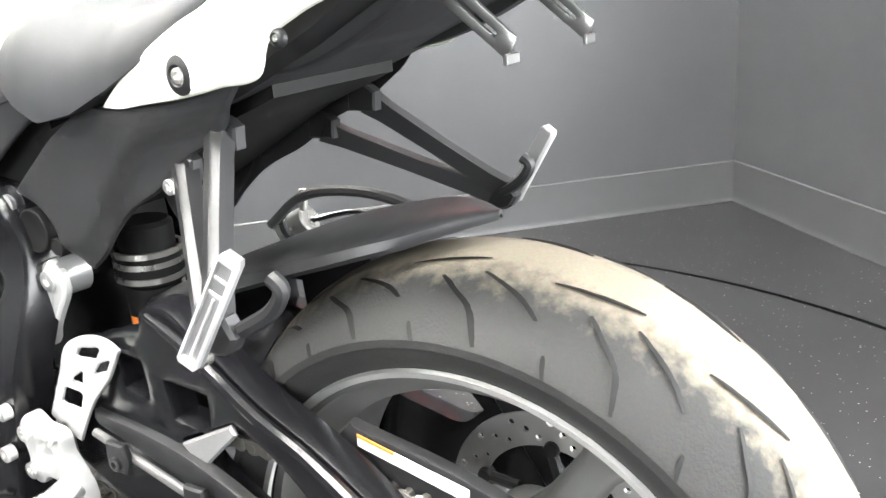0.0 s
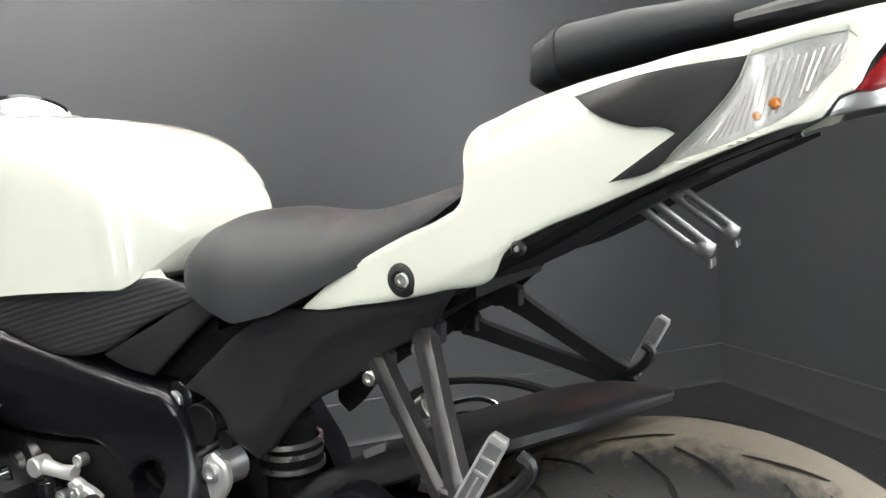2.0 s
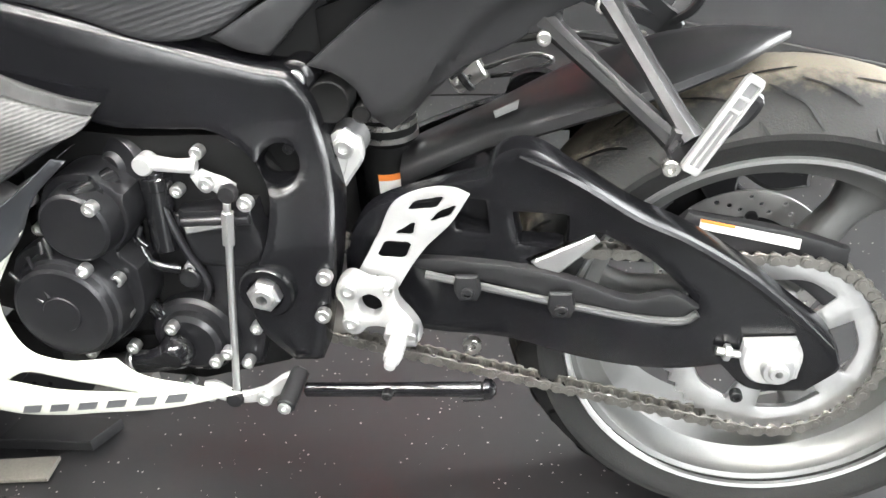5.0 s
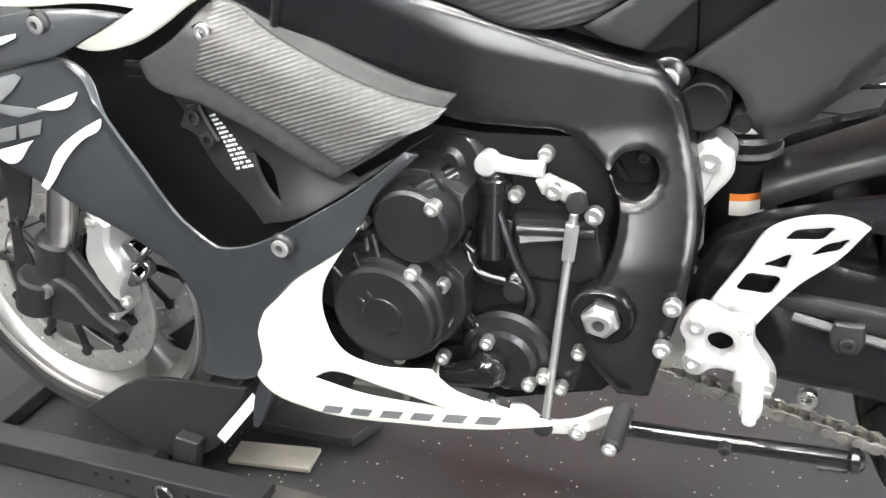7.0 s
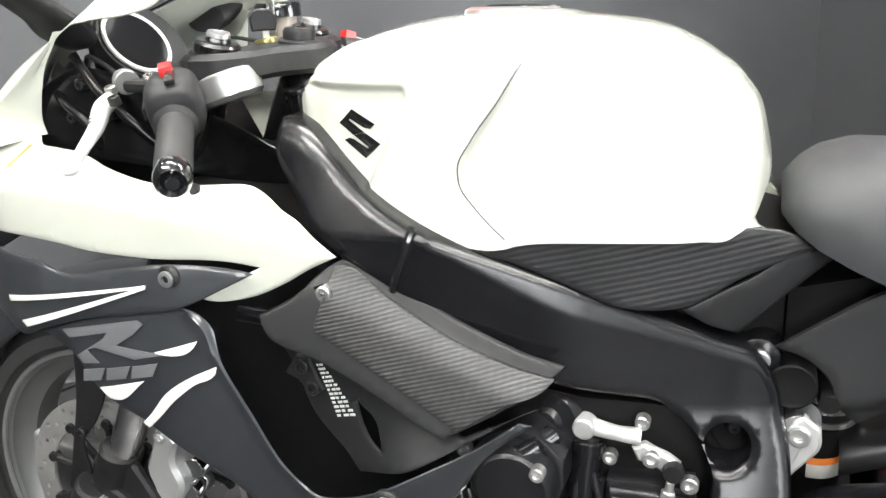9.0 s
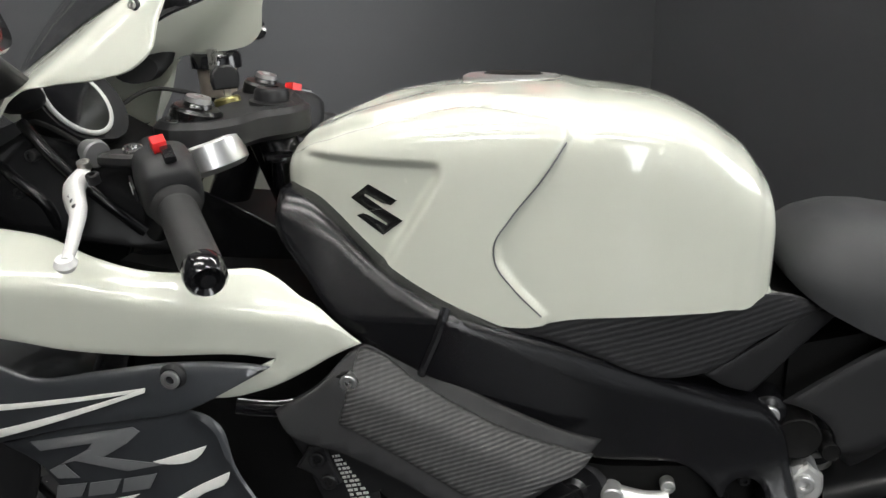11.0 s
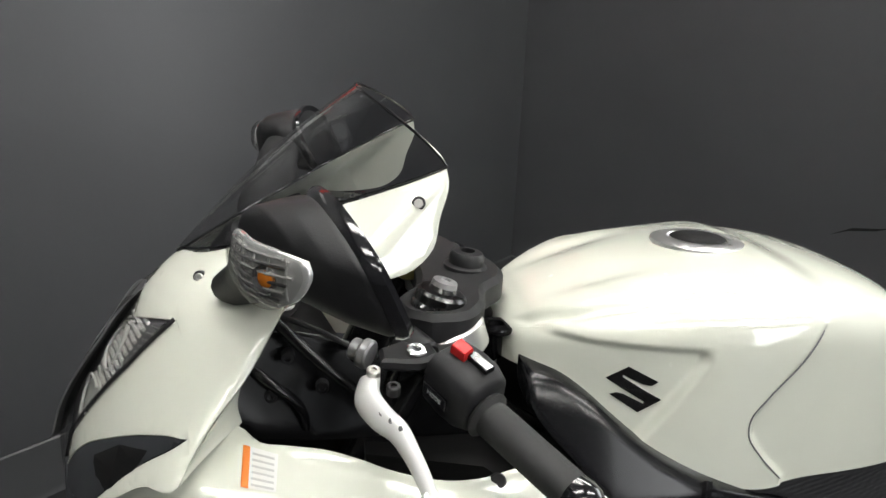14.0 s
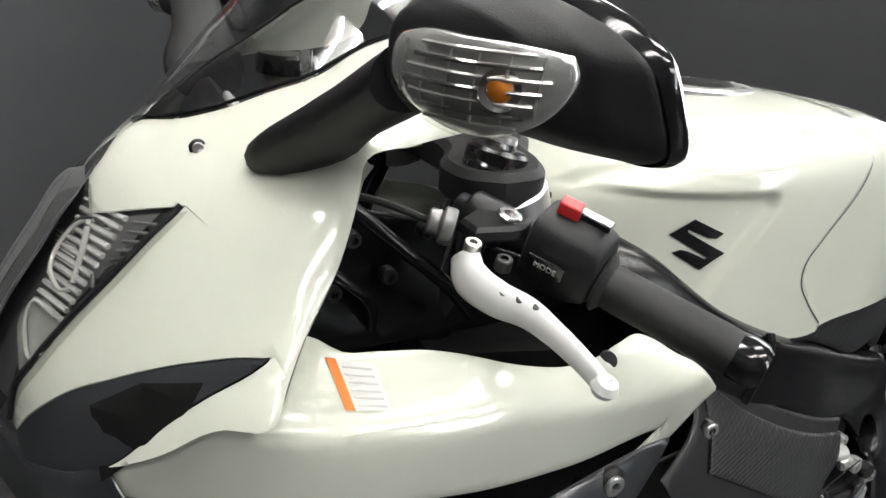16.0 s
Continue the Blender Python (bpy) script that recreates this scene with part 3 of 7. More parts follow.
for body, start, end, mat in (("O", 2.34, 2.05, SIGNWHITE), ("R", 2.03, 1.765, SIGNWHITE), ("S", 1.755, 1.505, SIGNRED), ("P", 1.49, 1.25, SIGNRED),
                              ("O", 1.235, 1.005, SIGNRED), ("R", 0.995, 0.765, SIGNRED), ("T", 0.755, 0.545, SIGNRED), ("S", 0.535, 0.31, SIGNRED)):
    letter(body, start, end, mat)
for k in range(9):
    wide, o = (0.05, 0.042)[k % 2], 0.94 - 0.071 * k
    at = CORNER + ALONG * o + Vector((0, 0, 1.715)) + ACROSS * 0.003
    part("letter_bar", slab([(0, 0), (wide, 0), (wide, 0.045), (0, 0.045)], 0.004, Matrix.Translation(at) @ FACE, 0.0008, fine=False), SIGNWHITE, sign, "pale bar of small lettering")
# a dark scuff on the sign wall
scuff = [(0, 0), (0.05, 0.022), (0.13, 0.038), (0.19, 0.062), (0.14, 0.048), (0.06, 0.034)]
tagged(part("wall_scuff", slab(scuff, 0.0015, Matrix.Translation(CORNER + ACROSS * 1.20 + Vector((0, 0, 0.50)) + ALONG * 0.002) @ Matrix(((ACROSS.x, 0, ALONG.x, 0), (ACROSS.y, 0, ALONG.y, 0), (0, 1, 0, 0), (0, 0, 0, 1))), 0.0003, fine=False), DEEP, None), "thin dark scuff on the grey side wall", "scuff", kind="structure")


# ceiling lights: unseen strip lamps above the turntable, known only from reflections
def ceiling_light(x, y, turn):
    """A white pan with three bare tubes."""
    thing = tagged(new("ceiling_light"), "unseen white strip light with three bright tubes under the ceiling", "ceiling light", "booth lights")
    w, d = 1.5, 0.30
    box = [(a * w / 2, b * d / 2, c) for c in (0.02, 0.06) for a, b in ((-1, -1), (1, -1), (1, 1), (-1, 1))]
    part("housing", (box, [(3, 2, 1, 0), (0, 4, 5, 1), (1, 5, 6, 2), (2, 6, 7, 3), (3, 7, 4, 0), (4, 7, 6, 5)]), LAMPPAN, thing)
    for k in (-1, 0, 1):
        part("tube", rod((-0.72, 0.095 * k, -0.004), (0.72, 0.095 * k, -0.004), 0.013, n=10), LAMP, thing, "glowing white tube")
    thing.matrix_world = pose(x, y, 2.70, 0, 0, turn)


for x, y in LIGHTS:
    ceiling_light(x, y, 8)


# ---- the motorcycle ----
bike = tagged(new("motorcycle"), "white and black sport motorcycle held upright by a front wheel chock", "motorcycle")


def wheel(name, x, z, radius, half, rim_r, spokes, mat_tyre, label):
    """Tyre, rim and spokes about one axle; built about its own centre."""
    hub = tagged(new(name), label)
    hub.parent = bike
    hub.location = (x, 0, z)
    flank = [(rim_r - 0.006, half * 0.70), (rim_r + 0.004, half * 0.86), (rim_r + 0.02, half * 0.965), (rim_r + 0.030, half * 0.985), (rim_r + 0.031, half * 0.998), (rim_r + 0.034, half * 1.0), (radius - 0.052, half)]
    crown = [(radius - 0.050 * abs(s) ** 2.1, half * s) for s in (0.98, 0.93, 0.84, 0.72, 0.6, 0.45, 0.3, 0.15, 0)]
    prof = flank + crown + [(r, -h) for r, h in reversed(flank + crown[:-1])]
    part("tyre", lathe(prof, (0, 0, 0), (0, 1, 0), 96), mat_tyre, hub, "dusty black road tyre")
    b = half * 0.74
    ring = [(rim_r + 0.004, b), (rim_r - 0.002, b + 0.005), (rim_r - 0.008, b + 0.002), (rim_r - 0.012, b - 0.010), (rim_r - 0.030, b - 0.024), (rim_r - 0.034, 0)]
    ring = ring + [(r, -h) for r, h in reversed(ring[:-1])] + [(rim_r - 0.001, -b + 0.004), (rim_r - 0.02, -b + 0.03), (rim_r - 0.02, b - 0.03), (rim_r - 0.001, b - 0.004)]
    part("rim", lathe(ring, (0, 0, 0), (0, 1, 0), 96, True), RIM, hub)
    for side in (1, -1):
        part("rim_lip", lathe([(rim_r - 0.003, 0.0), (rim_r - 0.002, 0.004), (rim_r + 0.003, 0.005), (rim_r + 0.005, 0.002), (rim_r + 0.004, -0.004)], (0, side * half * 0.85, 0), (0, side, 0), 96, True), SILVER, hub, "bright rim edge")
    part("hub", lathe([(0.016, -0.06), (0.045, -0.055), (0.05, -0.02), (0.05, 0.02), (0.045, 0.055), (0.016, 0.06)], (0, 0, 0), (0, 1, 0), 32, True), RIM, hub)
    for k in range(spokes):
        a = 2 * math.pi * k / spokes + 0.96
        d, t = Vector((math.cos(a), 0, math.sin(a))), Vector((-math.sin(a), 0, math.cos(a)))
        rows = []
        for s, wide, deep in ((0.045, 0.030, 0.024), (0.09, 0.021, 0.021), (0.15, 0.019, 0.018), (rim_r - 0.05, 0.026, 0.02), (rim_r - 0.03, 0.046, 0.026)):
            rows.append([d * s + t * (wide * math.copysign(abs(math.cos(q)) ** 0.6, math.cos(q))) + Vector((0, deep * math.copysign(abs(math.sin(q)) ** 0.6, math.sin(q)), 0))
                         for q in [2 * math.pi * j / 16 for j in range(16)]])
        part("spoke", loft(rows), RIM, hub)
    return hub


def disc(parent, y, r_out, r_in, holes, carriers):
    """A drilled brake disc: the ring with its sunk holes, and the carrier arms."""
    ring = [[(r * math.cos(2 * math.pi * k / 96) , r * math.sin(2 * math.pi * k / 96)) for k in range(96)] for r in (r_out, r_in)]
    drill = []
    for k in range(holes):
        a = 2 * math.pi * k / holes
        r = r_in + (r_out - r_in) * (0.25, 0.5, 0.75)[k % 3]
        drill.append([(r * math.cos(a) + 0.0036 * math.cos(q), r * math.sin(a) + 0.0036 * math.sin(q)) for q in [j * math.pi / 3 for j in range(6)]])
    geo = plate(ring[0], [ring[1], *drill], lambda x, z: np.full_like(x, -y), 0.005, 0.0004, 0.02)
    ob = part("brake_disc", geo, DISC, parent, "drilled steel brake disc")
    for k in range(carriers):
        a = 2 * math.pi * k / carriers
        c, s = math.cos(a), math.sin(a)
        part("carrier", join(rod((0.04 * c, y, 0.04 * s), ((r_in - 0.004) * math.cos(a + 0.25), y, (r_in - 0.004) * math.sin(a + 0.25)), 0.006, n=8),
                             lathe([(0, -0.006), (0.007, -0.006), (0.008, -0.003), (0.008, 0.006), (0, 0.006)], (r_in * math.cos(a + 0.25), y, r_in * math.sin(a + 0.25)), (0, 1, 0), 14)), PLASTIC, ob)
    return ob


rear = wheel("rear_wheel", 0.670, 0.310, 0.302, 0.098, 0.2225, 3, TYRE, "rear wheel with a wide dusty road tyre")
front = wheel("front_wheel", -0.698, 0.290, 0.290, 0.060, 0.224, 3, RUBBER, "front wheel with silver rim")
disc(front, -0.062, 0.155, 0.118, 60, 10)
disc(front, 0.062, 0.155, 0.118, 60, 10)
disc(rear, 0.075, 0.110, 0.075, 45, 5)


def groove(hub, radius, half, line, wide):
    """One rain groove of the tread: a thin dark wedge, its colour the shade of a cut, along (degrees, share of the
    half-width) places, laid on the crown.
    """
    deg, share = glide(np.linspace(0, 1, 11), np.linspace(0, 1, len(line)), [p[0] for p in line]), glide(np.linspace(0, 1, 11), np.linspace(0, 1, len(line)), [p[1] for p in line])
    pts = []
    for a, q in zip(deg, share):
        r = radius - 0.050 * abs(q) ** 2.1 + 0.0006
        pts.append(Vector((math.cos(radians(a)) * r, half * q, math.sin(radians(a)) * r)))
    v = []
    for k, p in enumerate(pts):
        d = (pts[min(k + 1, 10)] - pts[max(k - 1, 0)]).normalized()
        up = Vector((p.x, 0, p.z)).normalized()
        t = d.cross(up).normalized()
        w = wide * math.sin(math.pi * (k + 0.6) / 11.2) ** 0.5
        v += [tuple(p - t * w), tuple(p + t * w)]
    part("tread_groove_shade", (v, [(2 * k, 2 * k + 1, 2 * k + 3, 2 * k + 2) for k in range(10)]), DEEP, hub)


for k in range(15):
    for side in (1, -1):
        o = 70 + 24 * k + (0 if side > 0 else 12)
        for line, wide in ((((0, -0.50), (-3.5, -0.62), (-6.8, -0.72), (-8.5, -0.83), (-10, -0.95)), 0.0036), (((-6.5, -0.42), (-11.5, -0.52), (-15, -0.60), (-17.5, -0.69)), 0.0036),
                           (((7, -0.36), (0, -0.31), (-6, -0.26)), 0.0030), (((3, -0.86), (1.2, -0.985)), 0.0022)):
            groove(rear, 0.302, 0.098, [(o + a, q * side) for a, q in line], wide)

# fuel tank
XT = [-0.320, -0.312, -0.29, -0.255, -0.215, -0.17, -0.12, -0.07, -0.02, 0.03, 0.08, 0.12, 0.15, 0.168, 0.177]
ZTOP = [0.872, 0.887, 0.905, 0.922, 0.938, 0.948, 0.953, 0.955, 0.955, 0.951, 0.938, 0.915, 0.888, 0.855, 0.815]
ZBOT = [0.848, 0.852, 0.853, 0.841, 0.812, 0.784, 0.761, 0.752, 0.760, 0.763, 0.763, 0.762, 0.764, 0.782, 0.805]
WTANK = [0.030, 0.060, 0.100, 0.132, 0.152, 0.166, 0.175, 0.178, 0.177, 0.174, 0.163, 0.147, 0.126, 0.098, 0.050]


def tank_width(x, z):
    """Half-width of the tank's flank at a place, with the pressed-in panel round the emblem."""
    x, z = np.asarray(x, float), np.asarray(z, float)
    top, bot, w = glide(x, XT, ZTOP), glide(x, XT, ZBOT), glide(x, XT, WTANK)
    h = np.clip((z - bot) / (top - bot), 0, 1)
    box = glide(x, (-0.32, -0.20, -0.10, 0.06, 0.19), (4.5, 11.0, 14.0, 13.0, 4.0))
    y = w * np.maximum(0, 1 - h ** box) ** (1 / 2.1) * (1 - 0.04 * (1 - h))
    sunk = soft_step((0.903 - z) / 0.010) * soft_step((x + 0.31) / 0.05) * soft_step((-0.136 - x - 0.62 * np.clip(0.888 - z, 0, 1)) / 0.012)
    lip = np.interp(x, (-0.31, -0.258, -0.167, -0.127, -0.046), (0.900, 0.924, 0.931, 0.940, 0.944))
    ridge = soft_step((z - lip) / 0.006) * soft_step((x + 0.31) / 0.05) * soft_step((-0.02 - x) / 0.06)
    edge = np.interp(z, (0.764, 0.791, 0.815, 0.831, 0.856, 0.893, 0.923, 0.944), (-0.048, -0.074, -0.090, -0.091, -0.077, -0.049, -0.030, -0.036))
    pad = soft_step((x - edge) / 0.007) * soft_step((0.946 - z) / 0.006) * soft_step((0.17 - x) / 0.05)
    return y - 0.008 * sunk - 0.011 * ridge - 0.0045 * pad


rings = []
for x in np.linspace(XT[0], XT[-1], 190):
    top, bot = float(glide(x, XT, ZTOP)), float(glide(x, XT, ZBOT))
    h = 0.45 * np.linspace(0, 1, 84) + 0.55 * np.sin(np.linspace(0, 1, 84) * math.pi / 2)
    zs = bot + (top - bot) * h
    ys = tank_width(np.full(84, x), zs)
    left = [(x, -float(y), float(z)) for y, z in zip(ys, zs)]
    ring = left + [(px, -py, pz) for px, py, pz in reversed(left[:-1])]
    y1 = float(np.interp(x, (-0.32, -0.29, -0.25, -0.205, -0.155, -0.115, -0.08, -0.03, 0.0), (0.03, 0.072, 0.104, 0.122, 0.112, 0.114, 0.132, 0.150, 0.153)))
    here = soft_step((x + 0.31) / 0.03) * soft_step((0.0 - x) / 0.04)
    step = lambda y: float(0.0055 * here * soft_step((y1 + 0.004 - abs(y)) / 0.007) - 0.004 * here * math.exp(-((abs(y) - y1 - 0.006) / 0.006) ** 2)
                           - 0.006 * math.exp(-((abs(y) - 0.055 - 0.12 * (x + 0.25)) / 0.018) ** 2) * math.exp(-((x + 0.215) / 0.05) ** 2))
    rings.append([(px, py, pz - 0.06 * py * ((pz - bot) / (top - bot)) ** 3 + (step(py) if pz > bot + 0.8 * (top - bot) else 0)) for px, py, pz in ring])
tank = part("fuel_tank", loft(rings), WHITE, bike, "pearl white fuel tank", 50)

cap = lathe([(0, 0.004), (0.030, 0.004), (0.032, 0.002), (0.034, 0.006), (0.046, 0.006), (0.052, 0.003), (0.053, -0.01), (0, -0.01)], (-0.084, 0, 0.957), (0.02, 0.06, 1), 40)
part("filler_cap", cap, SILVER, tank, "silver filler ring")
part("cap_lid", lathe([(0, 0.0085), (0.026, 0.0085), (0.031, 0.006), (0, 0.006)], (-0.084, 0, 0.957), (0.02, 0.06, 1), 32), DEEP, tank, "dark flap of the filler cap")
for k in range(6):
    a = 1.047 * k
    bolt((-0.084 + 0.041 * math.cos(a), 0.041 * math.sin(a), 0.962 - 0.06 * 0.041 * math.sin(a)), tank, 0.0032, STEEL, (0, 0, 1), 0.0012)

seam = [(-0.036, 0.944), (-0.030, 0.923), (-0.049, 0.893), (-0.077, 0.856), (-0.091, 0.831), (-0.090, 0.815), (-0.074, 0.791), (-0.048, 0.764)]
line = rounded(seam, 0.004, False)
part("pad_seam", tube([(x, -float(tank_width(x, z)) - 0.0002, z) for x, z in line], 0.0008, 6, 0), LOGOGREY, tank, "thin dark edge of the clear knee pad")
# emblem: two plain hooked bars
for shape in ([(-0.209, 0.879), (-0.181, 0.866), (-0.187, 0.861), (-0.195, 0.862), (-0.213, 0.8695), (-0.2135, 0.8675), (-0.195, 0.857), (-0.210, 0.8535), (-0.228, 0.864)],
              [(-0.1945, 0.8568), (-0.176, 0.847), (-0.196, 0.831), (-0.223, 0.847), (-0.216, 0.850), (-0.210, 0.849), (-0.192, 0.841), (-0.1915, 0.843), (-0.2095, 0.8533)]):
    decal("emblem", shape, tank_width, LOGOBLACK, tank, 0.0018, "dark chrome emblem bar", fine=False, res=0.006)
panel("tank_skirt", [(0.105, 0.782), (0.150, 0.785), (0.164, 0.778), (0.169, 0.767), (0.184, 0.757), (0.188, 0.748), (0.15, 0.756), (0.105, 0.760)],
      lambda x, z: 0.143 - 0.55 * np.clip(np.asarray(x) - 0.10, 0, 1), WHITE, bike, "pearl white rear foot of the tank", 0.02, 0.004, 0.008, both=True)

# rider's seat
XS = [0.188, 0.20, 0.22, 0.25, 0.285, 0.33, 0.38, 0.43, 0.48, 0.52, 0.545]
STOP = [0.786, 0.805, 0.820, 0.829, 0.829, 0.822, 0.818, 0.824, 0.834, 0.842, 0.842]
SBOT = [0.774, 0.764, 0.752, 0.738, 0.724, 0.732, 0.752, 0.772, 0.795, 0.816, 0.832]
SW = [0.070, 0.092, 0.108, 0.118, 0.122, 0.118, 0.116, 0.120, 0.122, 0.122, 0.118]
rings = []
for x in np.linspace(XS[0], XS[-1], 44):
    top, bot, w = np.interp(x, XS, STOP), np.interp(x, XS, SBOT), np.interp(x, XS, SW)
    ring = []
    for k in range(29):
        q = math.pi * k / 28
        ring.append((x, -w * math.copysign(abs(math.cos(q)) ** 0.75, math.cos(q)), bot + (top - bot) * math.sin(q) ** 0.8))
    rings.append(ring)
part("rider_seat", loft(rings), VINYL, bike, "black vinyl rider's seat", 60)

# pillion seat with its stitched band
XP = [0.597, 0.604, 0.63, 0.68, 0.74, 0.79, 0.825, 0.838]
PTOP = [0.930, 0.952, 0.962, 0.965, 0.964, 0.962, 0.956, 0.948]
PBOT = [0.912, 0.905, 0.912, 0.921, 0.928, 0.932, 0.938, 0.943]
PW = [0.085, 0.098, 0.104, 0.104, 0.098, 0.090, 0.075, 0.055]


def pillion_ring(x, grow=0.0):
    top, bot, w = np.interp(x, XP, PTOP) + grow, np.interp(x, XP, PBOT) - grow, np.interp(x, XP, PW) + grow
    return [(x, -w * math.copysign(abs(math.cos(q)) ** 0.5, math.cos(q)), bot + (top - bot) * (0.5 + 0.5 * math.copysign(abs(math.sin(q)) ** 0.6, math.sin(q))))
            for q in [2 * math.pi * k / 40 for k in range(40)]]


pillion = part("pillion_seat", loft([pillion_ring(x) for x in np.linspace(0.597, 0.838, 30)]), VINYL, bike, "black vinyl pillion pad", 60)
part("strap", loft([pillion_ring(x, 0.0015) for x in (0.618, 0.622, 0.626)]), VINYL, pillion, "narrow black strap across the pad")

# ---- tail ----
TAIL = along((0.30, 0.100), (0.36, 0.108), (0.485, 0.128), (0.6, 0.142), (0.73, 0.155), (0.80, 0.148), (0.86, 0.10), (0.90, 0.05))


def tail_width(x, z):
    """The tail's flank: it leans in towards its top edge and its under edge."""
    mid = 0.742 + 0.33 * (np.asarray(x) - 0.36)
    return TAIL(x, z) - 0.10 * np.clip(z - mid - 0.03, 0, 1) - 0.25 * np.clip(mid - 0.03 - z, 0, 1) - 0.008 * soft_step((z - mid - 0.045) / 0.012) * soft_step((x - 0.56) / 0.02) * soft_step((0.74 - x) / 0.05)


COWL = [(0.359, 0.736), (0.387, 0.754), (0.432, 0.778), (0.491, 0.802), (0.530, 0.815), (0.548, 0.825), (0.553, 0.841), (0.556, 0.871), (0.563, 0.881), (0.589, 0.892),
        (0.647, 0.906), (0.711, 0.914), (0.786, 0.922), (0.848, 0.934), (0.864, 0.937), (0.860, 0.922), (0.843, 0.897), (0.833, 0.880), (0.824, 0.877), (0.814, 0.864),
        (0.799, 0.861), (0.745, 0.845), (0.703, 0.830), (0.657, 0.814), (0.617, 0.801), (0.584, 0.784), (0.571, 0.765), (0.523, 0.754), (0.485, 0.747), (0.427, 0.740), (0.381, 0.735)]
INSERT = [(0.651, 0.897), (0.688, 0.904), (0.731, 0.907), (0.773, 0.908), (0.767, 0.895), (0.747, 0.872), (0.727, 0.855), (0.711, 0.841), (0.675, 0.833), (0.705, 0.851),
          (0.725, 0.863), (0.719, 0.867), (0.698, 0.870), (0.673, 0.880)]
INDICATOR = [(0.774, 0.908), (0.811, 0.915), (0.831, 0.918), (0.828, 0.903), (0.815, 0.887), (0.800, 0.871), (0.775, 0.859), (0.745, 0.850), (0.713, 0.843), (0.731, 0.857), (0.751, 0.875), (0.768, 0.895)]
cowl = panel("tail_cowl", COWL, tail_width, WHITE, bike, "pearl white tail cowl", 0.004, 0.003, 0.005, holes=[INDICATOR], both=True)
decal("black_insert", INSERT, tail_width, MATTE, cowl, 0.0028, "matte black inlay of the tail", res=0.006)
part("black_insert", mirrored(plate(rounded(INSERT), [], lambda x, z: tail_width(x, z) + 0.0028, 0.001, 0.0002, 0.006)), MATTE, cowl)
lamp = part("rear_indicator", plate(rounded(INDICATOR), [], lambda x, z: tail_width(x, z) - 0.004, 0.004, 0.0006, 0.006), REARLENS, bike, "clear ribbed turn signal in the tail")
part("rear_indicator", mirrored(plate(rounded(INDICATOR), [], lambda x, z: tail_width(x, z) - 0.002, 0.004, 0.0006, 0.008)), REARLENS, bike, "clear ribbed turn signal in the tail")
for k in range(22):
    x0 = 0.724 + 0.0048 * k
    zlo, zhi = np.interp(x0, (0.72, 0.775, 0.80, 0.83), (0.848, 0.862, 0.875, 0.905)), np.interp(x0, (0.72, 0.75, 0.77, 0.83), (0.846, 0.874, 0.902, 0.914))
    if zhi - zlo > 0.006:
        part("lens_rib", tube([(x0 + 0.012 * s, -float(tail_width(x0 + 0.012 * s, zlo + (zhi - zlo) * s)) + 0.0035, zlo + (zhi - zlo) * s) for s in (0.05, 0.5, 0.95)], 0.0013, 6, 3), RIBBRIGHT, lamp)
for x0, z0, r in ((0.787, 0.876, 0.0042), (0.776, 0.869, 0.003)):
    part("amber_bulb", lathe([(0, 0.004), (0.6 * r, 0.0035), (r, 0), (0, 0)], (x0, -float(tail_width(x0, z0)) + 0.003, z0), (0, -1, 0), 16), AMBER, lamp)
part("lens_cover", plate(rounded(INDICATOR), [], lambda x, z: tail_width(x, z) + 0.0015, 0.001, 0.001, 0.006), TAILLENS, lamp, "clear plastic lens")

TAILLIGHT = [(0.860, 0.926), (0.876, 0.931), (0.897, 0.934), (0.904, 0.926), (0.897, 0.913), (0.880, 0.897), (0.859, 0.884), (0.843, 0.878), (0.832, 0.880), (0.843, 0.893), (0.855, 0.908)]
redw = along((0.82, 0.128), (0.86, 0.100), (0.88, 0.070), (0.895, 0.035), (0.905, 0.004))
panel("tail_light", TAILLIGHT, redw, REDLENS, bike, "red tail light wrapping the tail tip", 0.012, 0.005, 0.008, both=True)
panel("tail_light_trim", [(0.832, 0.879), (0.859, 0.882), (0.880, 0.895), (0.897, 0.911), (0.901, 0.913), (0.882, 0.889), (0.856, 0.870), (0.830, 0.866), (0.817, 0.864), (0.824, 0.876)],
      lambda x, z: redw(x, z) - 0.004, SILVER, bike, "silver-grey panel under the tail light", 0.004, 0.003, 0.008, both=True)
XC = [0.76, 0.80, 0.84, 0.88, 0.905]
rings = []
for x in np.linspace(0.76, 0.905, 14):
    top, bot, w = np.interp(x, XC, (0.948, 0.955, 0.958, 0.962, 0.966)), np.interp(x, XC, (0.925, 0.926, 0.930, 0.934, 0.946)), np.interp(x, XC, (0.110, 0.108, 0.092, 0.062, 0.012))
    rings.append([(x, -w * math.copysign(abs(math.cos(q)) ** 0.7, math.cos(q)), bot + (top - bot) * (0.5 + 0.5 * math.copysign(abs(math.sin(q)) ** 0.8, math.sin(q)))) for q in [2 * math.pi * k / 28 for k in range(28)]])
part("tail_cap", loft(rings), CARBONDARK, bike, "black textured tail cap")
